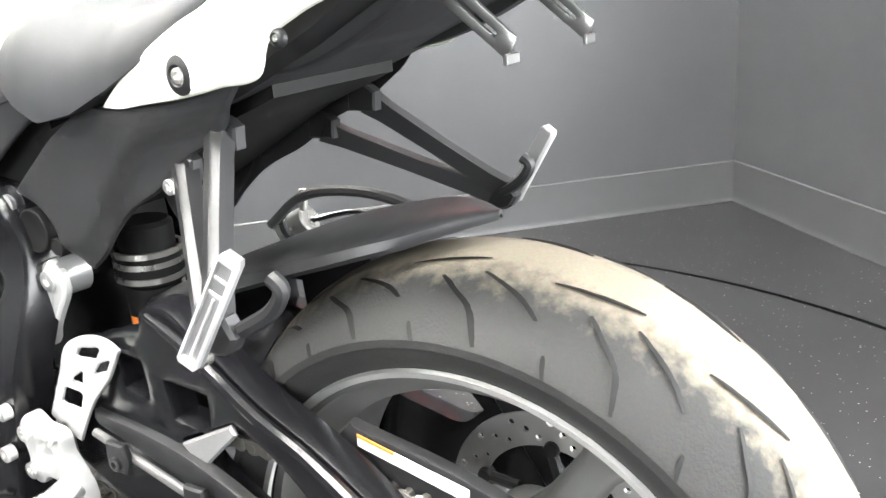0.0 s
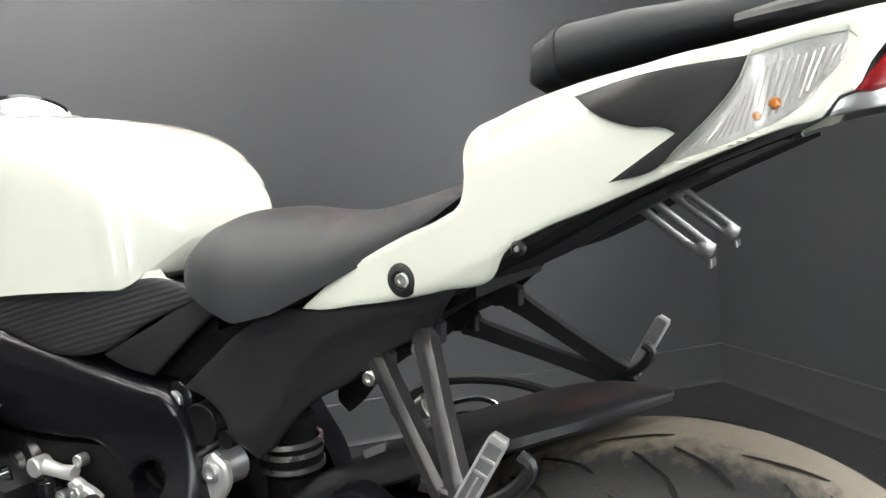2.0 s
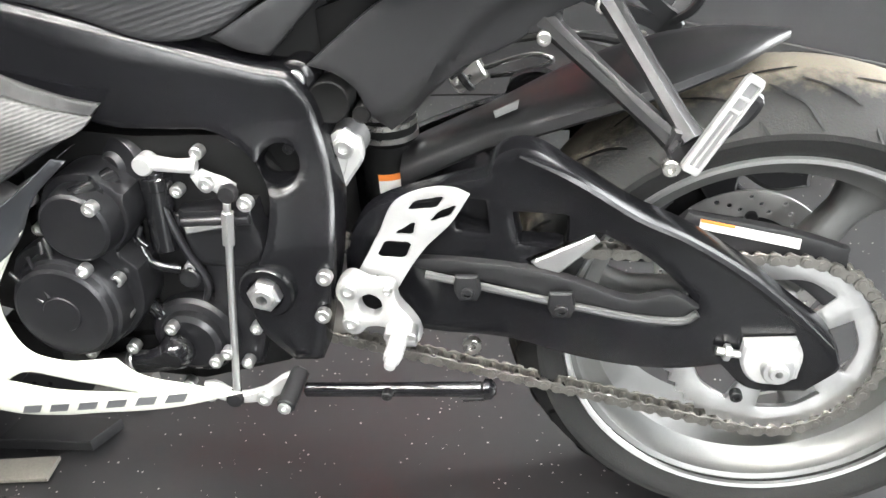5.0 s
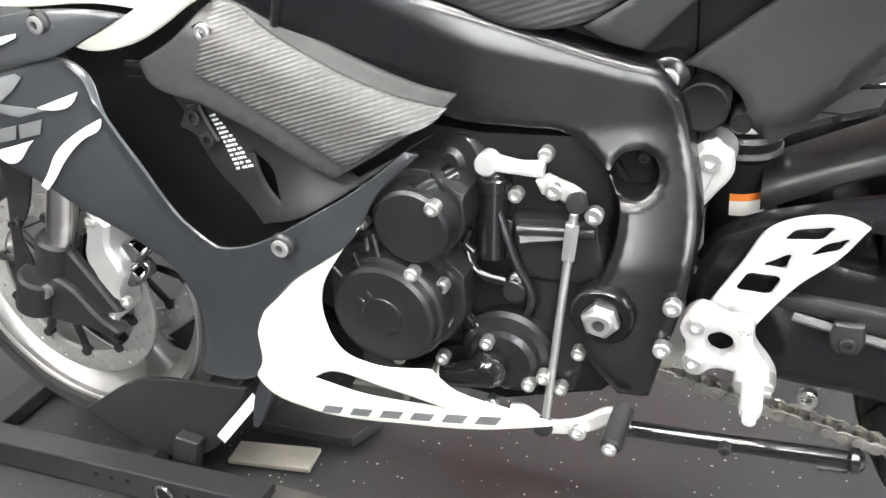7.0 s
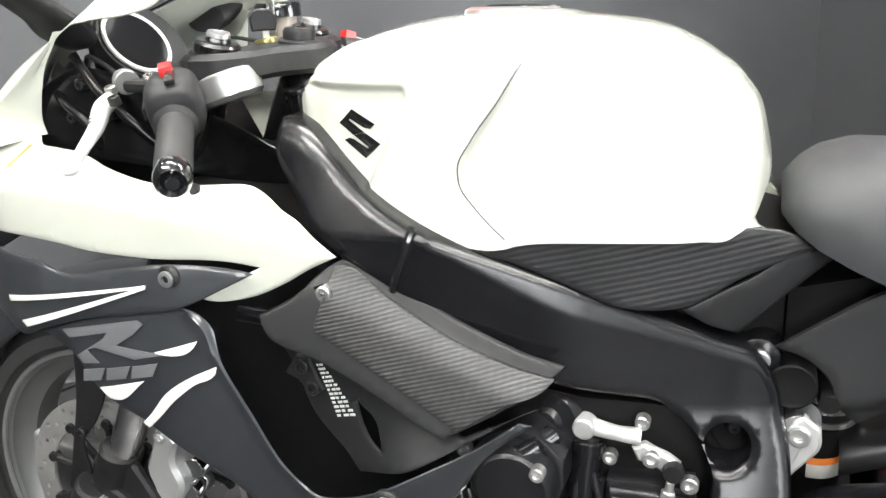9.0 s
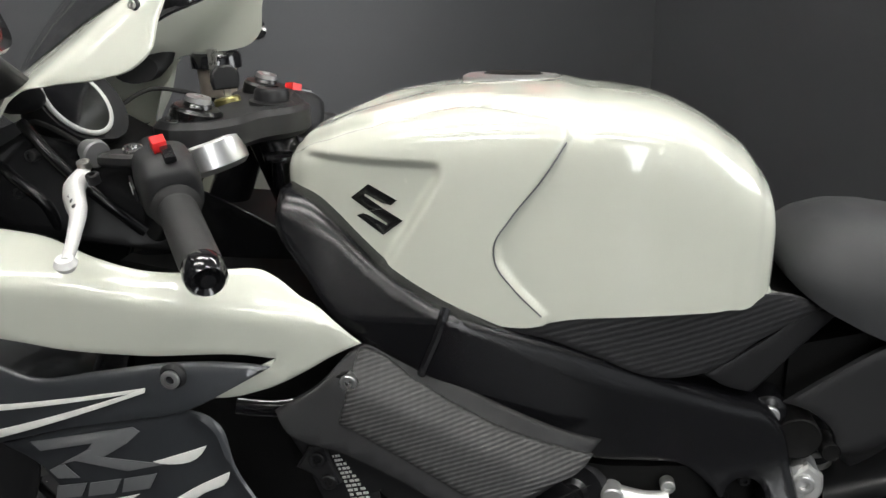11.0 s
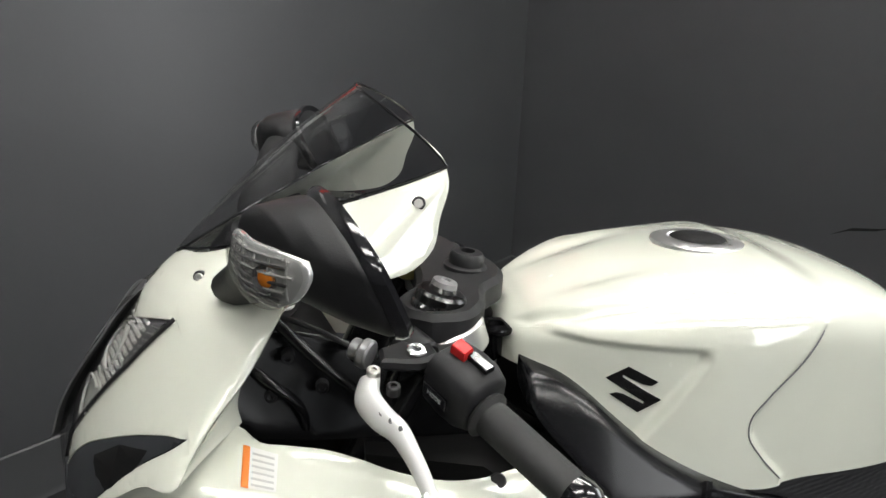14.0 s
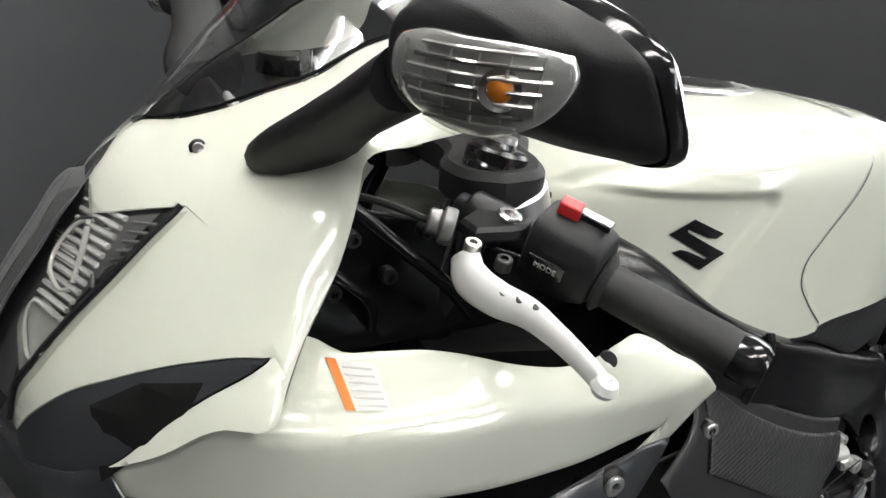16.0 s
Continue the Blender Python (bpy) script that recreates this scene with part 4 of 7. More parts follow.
# body of the tail between the two flanks
rings = []
for x in np.linspace(0.36, 0.87, 24):
    top, bot, w = np.interp(x, (0.36, 0.5, 0.56, 0.6, 0.87), (0.745, 0.80, 0.865, 0.89, 0.93)), np.interp(x, (0.36, 0.5, 0.6, 0.7, 0.8, 0.87), (0.715, 0.738, 0.778, 0.826, 0.866, 0.908)), float(TAIL(x, 0)) - 0.022
    rings.append([(x, -w, bot + 0.01), (x, -w * 0.9, bot), (x, w * 0.9, bot), (x, w, bot + 0.01), (x, w * 0.92, top - 0.012), (x, w * 0.8, top), (x, -w * 0.8, top), (x, -w * 0.92, top - 0.012)])
part("tail_core", loft(rings), MATTE, bike, "black inner tail moulding")
UNDER = [(0.545, 0.757), (0.584, 0.785), (0.64, 0.803), (0.70, 0.825), (0.75, 0.842), (0.80, 0.857), (0.80, 0.853), (0.763, 0.839), (0.72, 0.823), (0.674, 0.803), (0.639, 0.786), (0.60, 0.770)]
panel("undertail", UNDER, along((0.5, 0.10), (0.7, 0.115), (0.82, 0.11)), PLASTIC, bike, "black undertail tray", 0.02, 0.004, 0.012, both=True)
# tail bolts
for x, z in ((0.485, 0.764), (0.598, 0.788)):
    y = -float(tail_width(x, z))
    r = 0.012 if x < 0.5 else 0.005
    part("grommet", lathe([(0, 0.0), (0.55 * r, 0.0), (0.7 * r, 0.003), (r, 0.002), (1.25 * r, 0.0), (1.25 * r, -0.003), (0, -0.003)], (x, y, z), (-0.05, -1, 0), 24), PLASTIC, bike, "black rubber grommet")
    bolt((x, y, z), bike, 0.5 * r, STEEL, h=0.003)
# number-plate brackets that hang under the tail
bar = part("plate_bracket", rod((0.668, -0.085, 0.815), (0.668, 0.085, 0.815), 0.006), CHROME, bike, "bright bracket bar under the tail")
for y in (-0.069, 0.062):
    part("bracket_arm", slab([(0, -0.009), (0.078, -0.008), (0.081, 0), (0.078, 0.008), (0, 0.009)], 0.003,
                             pose(0.668, y, 0.822, 90, 0, 0) @ pose(0, 0, 0, 0, 0, -41), 0.001, 0.006, True, [[(0.020, -0.0014), (0.066, -0.0014), (0.066, 0.0014), (0.020, 0.0014)]]), BRACKET, bar, "slotted steel plate arm")
    part("bracket_foot", slab([(0, -0.009), (0.007, -0.009), (0.007, 0.009), (0, 0.009)], 0.003, pose(0.727, y, 0.767, 0, 90, 0), 0.0006, fine=False), BRACKET, bar)
    bolt((0.665, y, 0.825), bar, 0.006, STEEL, (-0.3, -1, -0.3))

# subframe cover
SUB = along((0.15, 0.105), (0.3, 0.100), (0.36, 0.105), (0.5, 0.120))
SUBCOV = [(0.191, 0.652), (0.228, 0.680), (0.275, 0.713), (0.333, 0.736), (0.356, 0.735), (0.399, 0.737), (0.460, 0.745), (0.516, 0.757), (0.533, 0.757), (0.515, 0.737), (0.486, 0.712),
          (0.443, 0.693), (0.403, 0.666), (0.347, 0.639), (0.315, 0.614), (0.287, 0.587), (0.268, 0.574), (0.250, 0.591), (0.240, 0.622), (0.222, 0.640)]


def sub_width(x, z):
    crease = sum(np.interp(x + d, (0.29, 0.326, 0.356, 0.39, 0.438, 0.51), (0.603, 0.652, 0.687, 0.715, 0.725, 0.744)) for d in (-0.03, -0.02, -0.01, 0, 0.01, 0.02, 0.03)) / 7
    return SUB(x, z) - 0.012 * soft_step((crease - z) / 0.02)


panel("subframe_cover", SUBCOV, sub_width, SATIN, bike, "matte black side cover under the seat", 0.006, 0.005, 0.009, both=True)
part("subframe_core", loft([[(x, -w, z0), (x, w, z0), (x, w, z1), (x, -w, z1)] for x, w, z0, z1 in ((0.20, 0.07, 0.63, 0.70), (0.30, 0.08, 0.63, 0.73), (0.45, 0.085, 0.71, 0.75), (0.53, 0.08, 0.74, 0.765))]), DEEP, bike, "black subframe")
# Flush black discs; their colour stands for the shade in two holes.
for x, z, r in ((0.209, 0.613, 0.021), (0.242, 0.599, 0.009)):
    part("port_shade", lathe([(0, 0.0), (0.9 * r, 0.0), (r, 0.001), (1.08 * r, 0), (1.08 * r, -0.03), (0, -0.031)], (x, -0.102, z), (0, -1, 0), 28), DEEP, bike)

def strut(p, q, wide, deep):
    """A straight tapered beam of rounded box section with a raised rib along its outer face."""
    p, q = Vector(p), Vector(q)
    d = (q - p).normalized()
    out = Vector((0, -1 if p.y < 0 else 1, 0))
    out = (out - d * out.dot(d)).normalized()
    up = d.cross(out)
    sec = ((-1, -1), (1, -1), (1, 0.35), (0.55, 0.75), (0.45, 1.0), (-0.45, 1.0), (-0.55, 0.75), (-1, 0.35))
    return loft([[p.lerp(q, t) + up * (wide * k * a) + out * (deep * b) for a, b in sec] for t, k in ((0, 0.9), (0.12, 0.72), (0.5, 0.62), (0.85, 0.66), (1, 0.85))])


# passenger pegs on forked stays, one pair a side
for s in (1, -1):
    f = lambda x, y, z: (x, s * y, z)
    ex, ez, px = (0.549, 0.597, 0.0) if s > 0 else (0.566, 0.598, 0.018)
    stay = part("peg_stay", join(strut(f(0.430, -0.092, 0.684), f(ex, -0.196, ez), 0.013, 0.009), strut(f(0.484, -0.100, 0.712), f(ex + 0.010, -0.198, ez + 0.006), 0.014, 0.009),
                                 slab([(0.0, -0.016), (0.026, -0.012), (0.034, 0.0), (0.026, 0.014), (0.0, 0.018), (-0.008, 0.0)], 0.016, pose(ex - 0.006, -0.193 * s + 0.008, ez, 90, 0, 0), 0.003)), STAY, bike, "black forked passenger peg stay")
    for x, z in ((0.430, 0.684), (0.484, 0.712)):
        part("stay_foot", slab([(-0.016, -0.010), (0.016, -0.010), (0.018, 0.008), (0.006, 0.016), (-0.014, 0.012)], 0.014, pose(x, -0.092 * s + 0.007, z, 90, 0, 0), 0.002), STAY, stay)
    u = Vector((0.54, s * 0.07, 0.84)).normalized()
    w = Vector((0.8, s * 0.15, -0.55))
    w = (w - u * w.dot(u)).normalized()
    w = w if u.cross(w).y * s < 0 else -w
    o = u.cross(w)
    c = Vector(f(0.578, -0.2115, 0.625)) + Vector((px, 0, 0))
    w *= 0.56
    lay = Matrix(((u.x, w.x, o.x, c.x), (u.y, w.y, o.y, c.y), (u.z, w.z, o.z, c.z), (0, 0, 0, 1)))
    shape = [(-0.047, -0.011), (-0.044, -0.0145), (0.043, -0.0135), (0.047, -0.010), (0.047, 0.010), (0.043, 0.0135), (-0.044, 0.0145), (-0.047, 0.011)]
    peg = part("passenger_peg", slab(shape, 0.008, lay, 0.0015, fine=False), PEGGREY, stay, "folded grey passenger peg")
    part("peg_rim", slab(shape, 0.0055, lay @ Matrix.Translation((0, 0, 0.0115)), 0.0008, fine=False, holes=[[(-0.041, -0.010), (0.041, -0.0095), (0.041, 0.0095), (-0.041, 0.010)]]), BRIGHT, peg, "bright raised rim of the peg")
    part("peg_rib", slab([(-0.043, -0.0022), (0.012, -0.0018), (0.012, 0.0018), (-0.043, 0.0022)], 0.004, lay @ Matrix.Translation((0, 0, 0.0058)), 0.0006, fine=False), BRIGHT, peg)
    for k in (0.014, 0.026):
        part("peg_web", slab([(k, -0.0105), (k + 0.0028, -0.0105), (k + 0.0028, 0.0105), (k, 0.0105)], 0.0035, lay @ Matrix.Translation((0, 0, 0.0055)), 0.0005, fine=False), BRIGHT, peg)
    part("peg_hook", tube([f(0.575, -0.19, 0.600), f(0.600, -0.185, 0.615), f(0.612, -0.185, 0.632), f(0.604, -0.185, 0.640)], 0.006, 8, 4), PLASTIC, stay)
    bolt(f(0.542, -0.200, 0.580), stay, 0.008, STEEL, (0, -s, 0))
    bolt(f(0.484, -0.106, 0.700), stay, 0.007, STEEL, (0, -s, 0))
    bolt(f(0.430, -0.106, 0.672), stay, 0.007, STEEL, (0, -s, 0))

# ---- frame ----
SPAR = along((-0.4, 0.16), (-0.25, 0.195), (-0.139, 0.194), (0, 0.165), (0.1, 0.135), (0.18, 0.115), (0.25, 0.112))


def spar_width(x, z):
    """The beam bulges along its middle; its lower leg stands out towards the pivot."""
    x, z = np.asarray(x, float), np.asarray(z, float)
    mid = sum(np.interp(x + d, (-0.25, -0.139, 0, 0.1, 0.2), (0.82, 0.745, 0.665, 0.635, 0.60)) for d in (-0.05, -0.03, -0.01, 0.01, 0.03, 0.05)) / 6
    return SPAR(x, z) - 0.50 * np.clip(z - 0.765, 0, 0.13) + 0.05 * soft_step((0.61 - z) / 0.15) - 2.2 * np.clip(np.abs(z - mid) - 0.02, 0, 0.2) ** 2 * soft_step((z - 0.54) / 0.12) - 0.004 * soft_step((z - mid - 0.022) / 0.03)


BEAM = [(-0.302, 0.866), (-0.270, 0.861), (-0.245, 0.847), (-0.222, 0.828), (-0.190, 0.803), (-0.147, 0.779), (-0.095, 0.757), (-0.044, 0.738), (0.006, 0.718), (0.056, 0.697), (0.106, 0.675), (0.151, 0.658),
        (0.173, 0.651), (0.192, 0.626), (0.203, 0.587), (0.211, 0.551), (0.215, 0.515), (0.212, 0.473), (0.189, 0.380), (0.176, 0.330), (0.146, 0.334), (0.117, 0.380), (0.112, 0.400), (0.116, 0.448), (0.130, 0.468), (0.142, 0.504),
        (0.142, 0.535), (0.132, 0.557), (0.110, 0.582), (0.089, 0.597), (0.057, 0.603), (-0.005, 0.615), (-0.047, 0.635), (-0.100, 0.660), (-0.131, 0.686), (-0.164, 0.710), (-0.209, 0.737), (-0.231, 0.756), (-0.262, 0.790), (-0.305, 0.85)]
HOLE = [(0.155 + 0.020 * math.cos(0.524 * k), 0.557 + 0.020 * math.sin(0.524 * k)) for k in range(12)]
beam = panel("main_frame", BEAM, spar_width, FRAME, bike, "black satin twin-spar alloy frame", 0.045, 0.008, 0.0045, holes=[HOLE], both=True)
part("hole_floor", lathe([(0, 0), (0.022, 0), (0.022, 0.004), (0, 0.004)], (0.155, -0.098, 0.557), (0, -1, 0), 24), DEEP, beam)
bolt((0.160, -0.105, 0.566), beam, 0.006, PLASTIC)
weldline = [(-0.133, 0.775), (-0.140, 0.752), (-0.150, 0.728), (-0.156, 0.712)]
part("weld_seam", tube([(x, -float(spar_width(x, z)) - 0.0005, z) for x, z in rounded(weldline, 0.006, False)], 0.0045, 8, 0), GLOSSBLACK, beam, "glossy weld bead across the beam")
for x, z, y in ((0.178, 0.638, -0.097), (0.219, 0.563, -0.099)):
    lug = part("frame_lug", lathe([(0, 0.004), (0.013, 0.004), (0.019, 0), (0.021, -0.03), (0, -0.03)], (x, y, z), (0, -1, 0), 24), FRAME if z > 0.6 else PEGGREY, beam)
    bolt((x, y - 0.004, z), lug, 0.0105, SILVER, h=0.005)
part("lug_web", slab([(0.196, 0.545), (0.207, 0.572), (0.222, 0.584), (0.238, 0.572), (0.239, 0.553), (0.224, 0.530), (0.209, 0.509), (0.198, 0.489)], 0.012, pose(0, -0.092, 0, 90, 0, 0), 0.003), BRIGHT, beam, "bright machined web behind the frame")
nut = part("pivot_nut", join(lathe([(0.009, 0.010), (0.015, 0.010), (0.0185, 0.007), (0.0185, -0.004), (0.009, -0.004)], (0.134, -0.183, 0.432), (0, -1, 0), 6, True),
                             lathe([(0.006, 0.014), (0.011, 0.014), (0.0125, 0.012), (0.0125, 0), (0.006, 0)], (0.134, -0.183, 0.432), (0, -1, 0), 24, True)), SILVER, beam, "large silver swingarm pivot nut")
part("pivot_collar", lathe([(0.02, 0.002), (0.028, 0.002), (0.031, -0.002), (0.031, -0.02), (0.02, -0.02)], (0.134, -0.182, 0.432), (0, -1, 0), 32, True), FRAME, beam)
for x, z, y in ((0.197, 0.444, -0.168), (0.189, 0.397, -0.170)):
    bolt((x, y, z), beam, 0.0085, SILVER)

# dark cover between the tank and the frame
BATT = field((-0.073, 0.751, 0.170), (0.05, 0.762, 0.150), (0.153, 0.764, 0.115), (0.219, 0.750, 0.088), (0.114, 0.700, 0.130), (0.0, 0.725, 0.158), (0.16, 0.68, 0.112))
panel("frame_cover", [(-0.085, 0.748), (-0.045, 0.763), (0.008, 0.768), (0.059, 0.769), (0.107, 0.769), (0.153, 0.771), (0.19, 0.765), (0.225, 0.747), (0.16, 0.722), (0.114, 0.696), (0.06, 0.694), (0.0, 0.72), (-0.05, 0.74)],
      BATT, CARBONDARK, bike, "black ribbed cover beside the tank", 0.004, 0.004, 0.010, both=True)
panel("frame_cover_tail", [(0.108, 0.692), (0.16, 0.718), (0.222, 0.745), (0.24, 0.738), (0.20, 0.704), (0.158, 0.665), (0.13, 0.676)], lambda x, z: BATT(x, z) - 0.003, PLASTIC, bike, "plain black rear of the frame cover", 0.004, 0.003, 0.010, both=True)
part("air_box", loft([[(x, -w, z0), (x, w, z0), (x, w, z1), (x, -w, z1)] for x, w, z0, z1 in ((-0.28, 0.10, 0.64, 0.86), (-0.15, 0.14, 0.63, 0.78), (0.0, 0.125, 0.61, 0.76), (0.12, 0.09, 0.56, 0.765), (0.21, 0.06, 0.55, 0.75))]), DEEP, bike, "black air box behind the frame")

# ---- swingarm, chain and rear end ----
ARM = along((0.15, 0.100), (0.30, 0.125), (0.5, 0.135), (0.75, 0.140))
SWING = [(0.206, 0.448), (0.226, 0.483), (0.313, 0.525), (0.370, 0.540), (0.382, 0.564), (0.409, 0.572), (0.458, 0.545), (0.519, 0.504), (0.570, 0.478), (0.628, 0.439), (0.677, 0.395), (0.728, 0.345),
         (0.740, 0.308), (0.707, 0.273), (0.642, 0.278), (0.614, 0.310), (0.586, 0.304), (0.464, 0.313), (0.390, 0.335), (0.276, 0.344), (0.200, 0.359)]
WINDOWS = [[(0.335, 0.512), (0.366, 0.510), (0.368, 0.474), (0.336, 0.479)], [(0.397, 0.497), (0.451, 0.494), (0.449, 0.459), (0.403, 0.462)],
           [(0.409, 0.442), (0.482, 0.475), (0.528, 0.448), (0.564, 0.414), (0.584, 0.390), (0.562, 0.372), (0.516, 0.378), (0.456, 0.400)]]
arm = panel("swingarm", SWING, lambda x, z: ARM(x, z) - 0.9 * np.clip(0.36 - z, 0, 0.1) ** 2, FRAME, bike, "black alloy swingarm with a raised brace", 0.03, 0.009, 0.010, holes=WINDOWS, both=True)
part("cross_brace", rod((0.33, -0.12, 0.43), (0.33, 0.12, 0.43), 0.045, n=24), FRAME, arm)
# rounded strip along the brace's upper edge, shaped to catch a highlight
part("brace_edge", tube([(0.405, -0.139, 0.566), (0.458, -0.141, 0.540), (0.519, -0.143, 0.499), (0.570, -0.144, 0.473), (0.628, -0.146, 0.434), (0.677, -0.147, 0.390), (0.722, -0.147, 0.345)], [0.003, 0.006, 0.006, 0.006, 0.007, 0.006, 0.003], 8, 5), FRAME, arm, "smooth bevel along the brace")
GUARD = [(0.286, 0.447), (0.345, 0.445), (0.426, 0.434), (0.47, 0.420), (0.518, 0.403), (0.562, 0.410), (0.586, 0.393), (0.568, 0.377), (0.519, 0.380), (0.426, 0.402), (0.332, 0.426), (0.286, 0.434)]
guard = panel("chain_guard", GUARD, lambda x, z: ARM(x, z) + 0.010, MATTE, bike, "black plastic chain guard", 0.012, 0.004, 0.010)
part("guard_lip", tube([(0.30, -0.142, 0.432), (0.40, -0.148, 0.411), (0.47, -0.150, 0.395), (0.52, -0.151, 0.385), (0.566, -0.152, 0.382), (0.583, -0.152, 0.392)], 0.0045, 8, 5), LIP, guard, "pale grey lip of the guard")
for x, z in ((0.346, 0.420), (0.444, 0.400)):
    tab = part("guard_tab", slab([(-0.012, 0.018), (0.012, 0.018), (0.014, -0.002), (0.009, -0.013), (-0.009, -0.013), (-0.014, -0.002)], 0.008, pose(x, -0.149, z, 90, 0, 0), 0.002), MATTE, guard)
    bolt((x, -0.157, z - 0.002), tab, 0.007, PLASTIC, h=0.004)
part("chain_fin", slab([(0.412, 0.442), (0.478, 0.474), (0.484, 0.466), (0.438, 0.424), (0.424, 0.430)], 0.006, pose(0, -0.128, 0, 90, 0, 0), 0.002), PEGGREY, arm, "grey alloy fin on the swingarm")
part("warning_label", slab([(0.587, 0.474), (0.689, 0.450), (0.688, 0.438), (0.586, 0.463)], 0.0012, pose(0, -0.0985, 0, 90, 0, 0), 0.0003, fine=False), PAPER, arm, "white warning label on the swingarm")
part("label_stripe", slab([(0.587, 0.4745), (0.622, 0.4663), (0.622, 0.4630), (0.587, 0.471)], 0.0014, pose(0, -0.0990, 0, 90, 0, 0), 0.0003, fine=False), ORANGE, arm)
panel("arm_gusset", [(0.560, 0.463), (0.575, 0.479), (0.69, 0.453), (0.74, 0.435), (0.74, 0.345), (0.70, 0.385), (0.65, 0.415)], lambda x, z: np.full_like(np.asarray(x, float), 0.0965), PLASTIC, bike, "black upper plate of the swingarm end", 0.012, 0.004, 0.012)
adj = part("chain_adjuster", slab([(0.655, 0.345), (0.708, 0.348), (0.714, 0.335), (0.712, 0.300), (0.690, 0.292), (0.665, 0.297), (0.654, 0.315)], 0.016, pose(0, -0.138, 0, 90, 0, 0), 0.003), BRIGHT, bike, "bright chain adjuster block at the rear axle")
part("axle_nut", join(lathe([(0.010, 0.006), (0.015, 0.006), (0.017, 0.004), (0.017, -0.004), (0.010, -0.004)], (0.690, -0.156, 0.315), (0, -1, 0), 24, True), lathe([(0.004, 0.010), (0.009, 0.010), (0.0105, 0.008), (0.0105, 0), (0.004, 0)], (0.690, -0.156, 0.315), (0, -1, 0), 24, True)), SILVER, adj)
part("adjuster_bolt", rod((0.628, -0.145, 0.330), (0.656, -0.145, 0.325), 0.0045), SILVER, adj)
part("adjuster_nut", rod((0.636, -0.145, 0.3288), (0.643, -0.145, 0.3273), 0.0095, n=6), SILVER, adj)
adj.location = (-0.022, 0, 0.010)
bolt((0.635, -0.130, 0.268), arm, 0.007, PLASTIC)

# sprockets and chain
AXLE, PIN = Vector((0.675, -0.098, 0.312)), Vector((0.185, -0.098, 0.384))
R1, R2 = 0.117, 0.065
teeth = [((R1 + (0.004 if k % 2 else -0.003)) * math.cos(math.pi * k / 43), (R1 + (0.004 if k % 2 else -0.003)) * math.sin(math.pi * k / 43)) for k in range(86)]
slots = []
for k in range(5):
    a = 2 * math.pi * k / 5
    slots.append([(r * math.cos(a + d), r * math.sin(a + d)) for r, d in ((0.060, -0.40), (0.088, -0.42), (0.090, 0.0), (0.088, 0.42), (0.060, 0.40), (0.058, 0))])
part("rear_sprocket", slab(teeth, 0.007, pose(*AXLE, 90, 0, 0), 0.001, fine=False, holes=slots), SILVER, bike, "silver rear sprocket with long slots")
part("front_sprocket", lathe([(0, 0.004), (R2 - 0.01, 0.004), (R2 - 0.004, 0.003), (R2 - 0.004, -0.004), (0, -0.004)], PIN, (0, -1, 0), 32), STEEL, bike)


def chain_path():
    """The chain's loop: two straight runs and the wraps round both sprockets, at one link's pitch."""
    d = AXLE - PIN
    dist, base = math.hypot(d.x, d.z), math.atan2(d.z, d.x)
    lean = math.asin((R1 - R2) / dist)
    up, dn = base + math.pi / 2 + lean, base - math.pi / 2 - lean
    pts = []
    arc = lambda c, r, a0, a1: [(c.x + r * math.cos(a0 + (a1 - a0) * k / 40), c.z + r * math.sin(a0 + (a1 - a0) * k / 40)) for k in range(41)]
    pts += arc(AXLE, R1, up, dn - 0)[::1] if dn > up else arc(AXLE, R1, up, up - (2 * math.pi - (2 * math.pi - (up - dn))))
    pts += arc(PIN, R2, dn, dn - (2 * math.pi - (up - dn)))
    p = np.array(pts + pts[:1])
    s = np.r_[0, np.cumsum(np.hypot(*np.diff(p, axis=0).T))]
    n = 2 * int(s[-1] / 0.015875 / 2)
    q = np.linspace(0, s[-1], n, endpoint=False)
    return np.stack([np.interp(q, s, p[:, 0]), np.interp(q, s, p[:, 1])], 1)


links = chain_path()
pins = [lathe([(0, -0.011), (0.004, -0.011), (0.0045, -0.010), (0.0045, 0.010), (0.004, 0.011), (0, 0.011)], (x, AXLE.y, z), (0, 1, 0), 8) for x, z in links]
chain = part("drive_chain", join(*pins), CHAIN, bike, "oily steel drive chain")
pitch = 0.015875
eight = [(pitch / 2 + 0.0075, 0), (pitch / 2 + 0.005, 0.0062), (pitch / 2, 0.0075), (0, 0.0050), (-pitch / 2, 0.0075), (-pitch / 2 - 0.005, 0.0062), (-pitch / 2 - 0.0075, 0), (-pitch / 2 - 0.005, -0.0062), (-pitch / 2, -0.0075), (0, -0.0050), (pitch / 2, -0.0075), (pitch / 2 + 0.005, -0.0062)]
shared = {}
for k, (x, z) in enumerate(links):
    x2, z2 = links[(k + 1) % len(links)]
    wide = 0.0085 if k % 2 else 0.0062
    if wide not in shared:
        ob = part("chain_link", join(slab(eight, 0.0016, pose(0, -wide, 0, 90, 0, 0), 0.0003, fine=False), slab(eight, 0.0016, pose(0, wide + 0.0016, 0, 90, 0, 0), 0.0003, fine=False)), CHAIN, chain)
        shared[wide] = ob.data
    else:
        ob = new("chain_link", shared[wide])
        ob.parent = chain
    ob.matrix_local = pose((x + x2) / 2, AXLE.y, (z + z2) / 2, 0, -math.degrees(math.atan2(z2 - z, x2 - x)), 0)

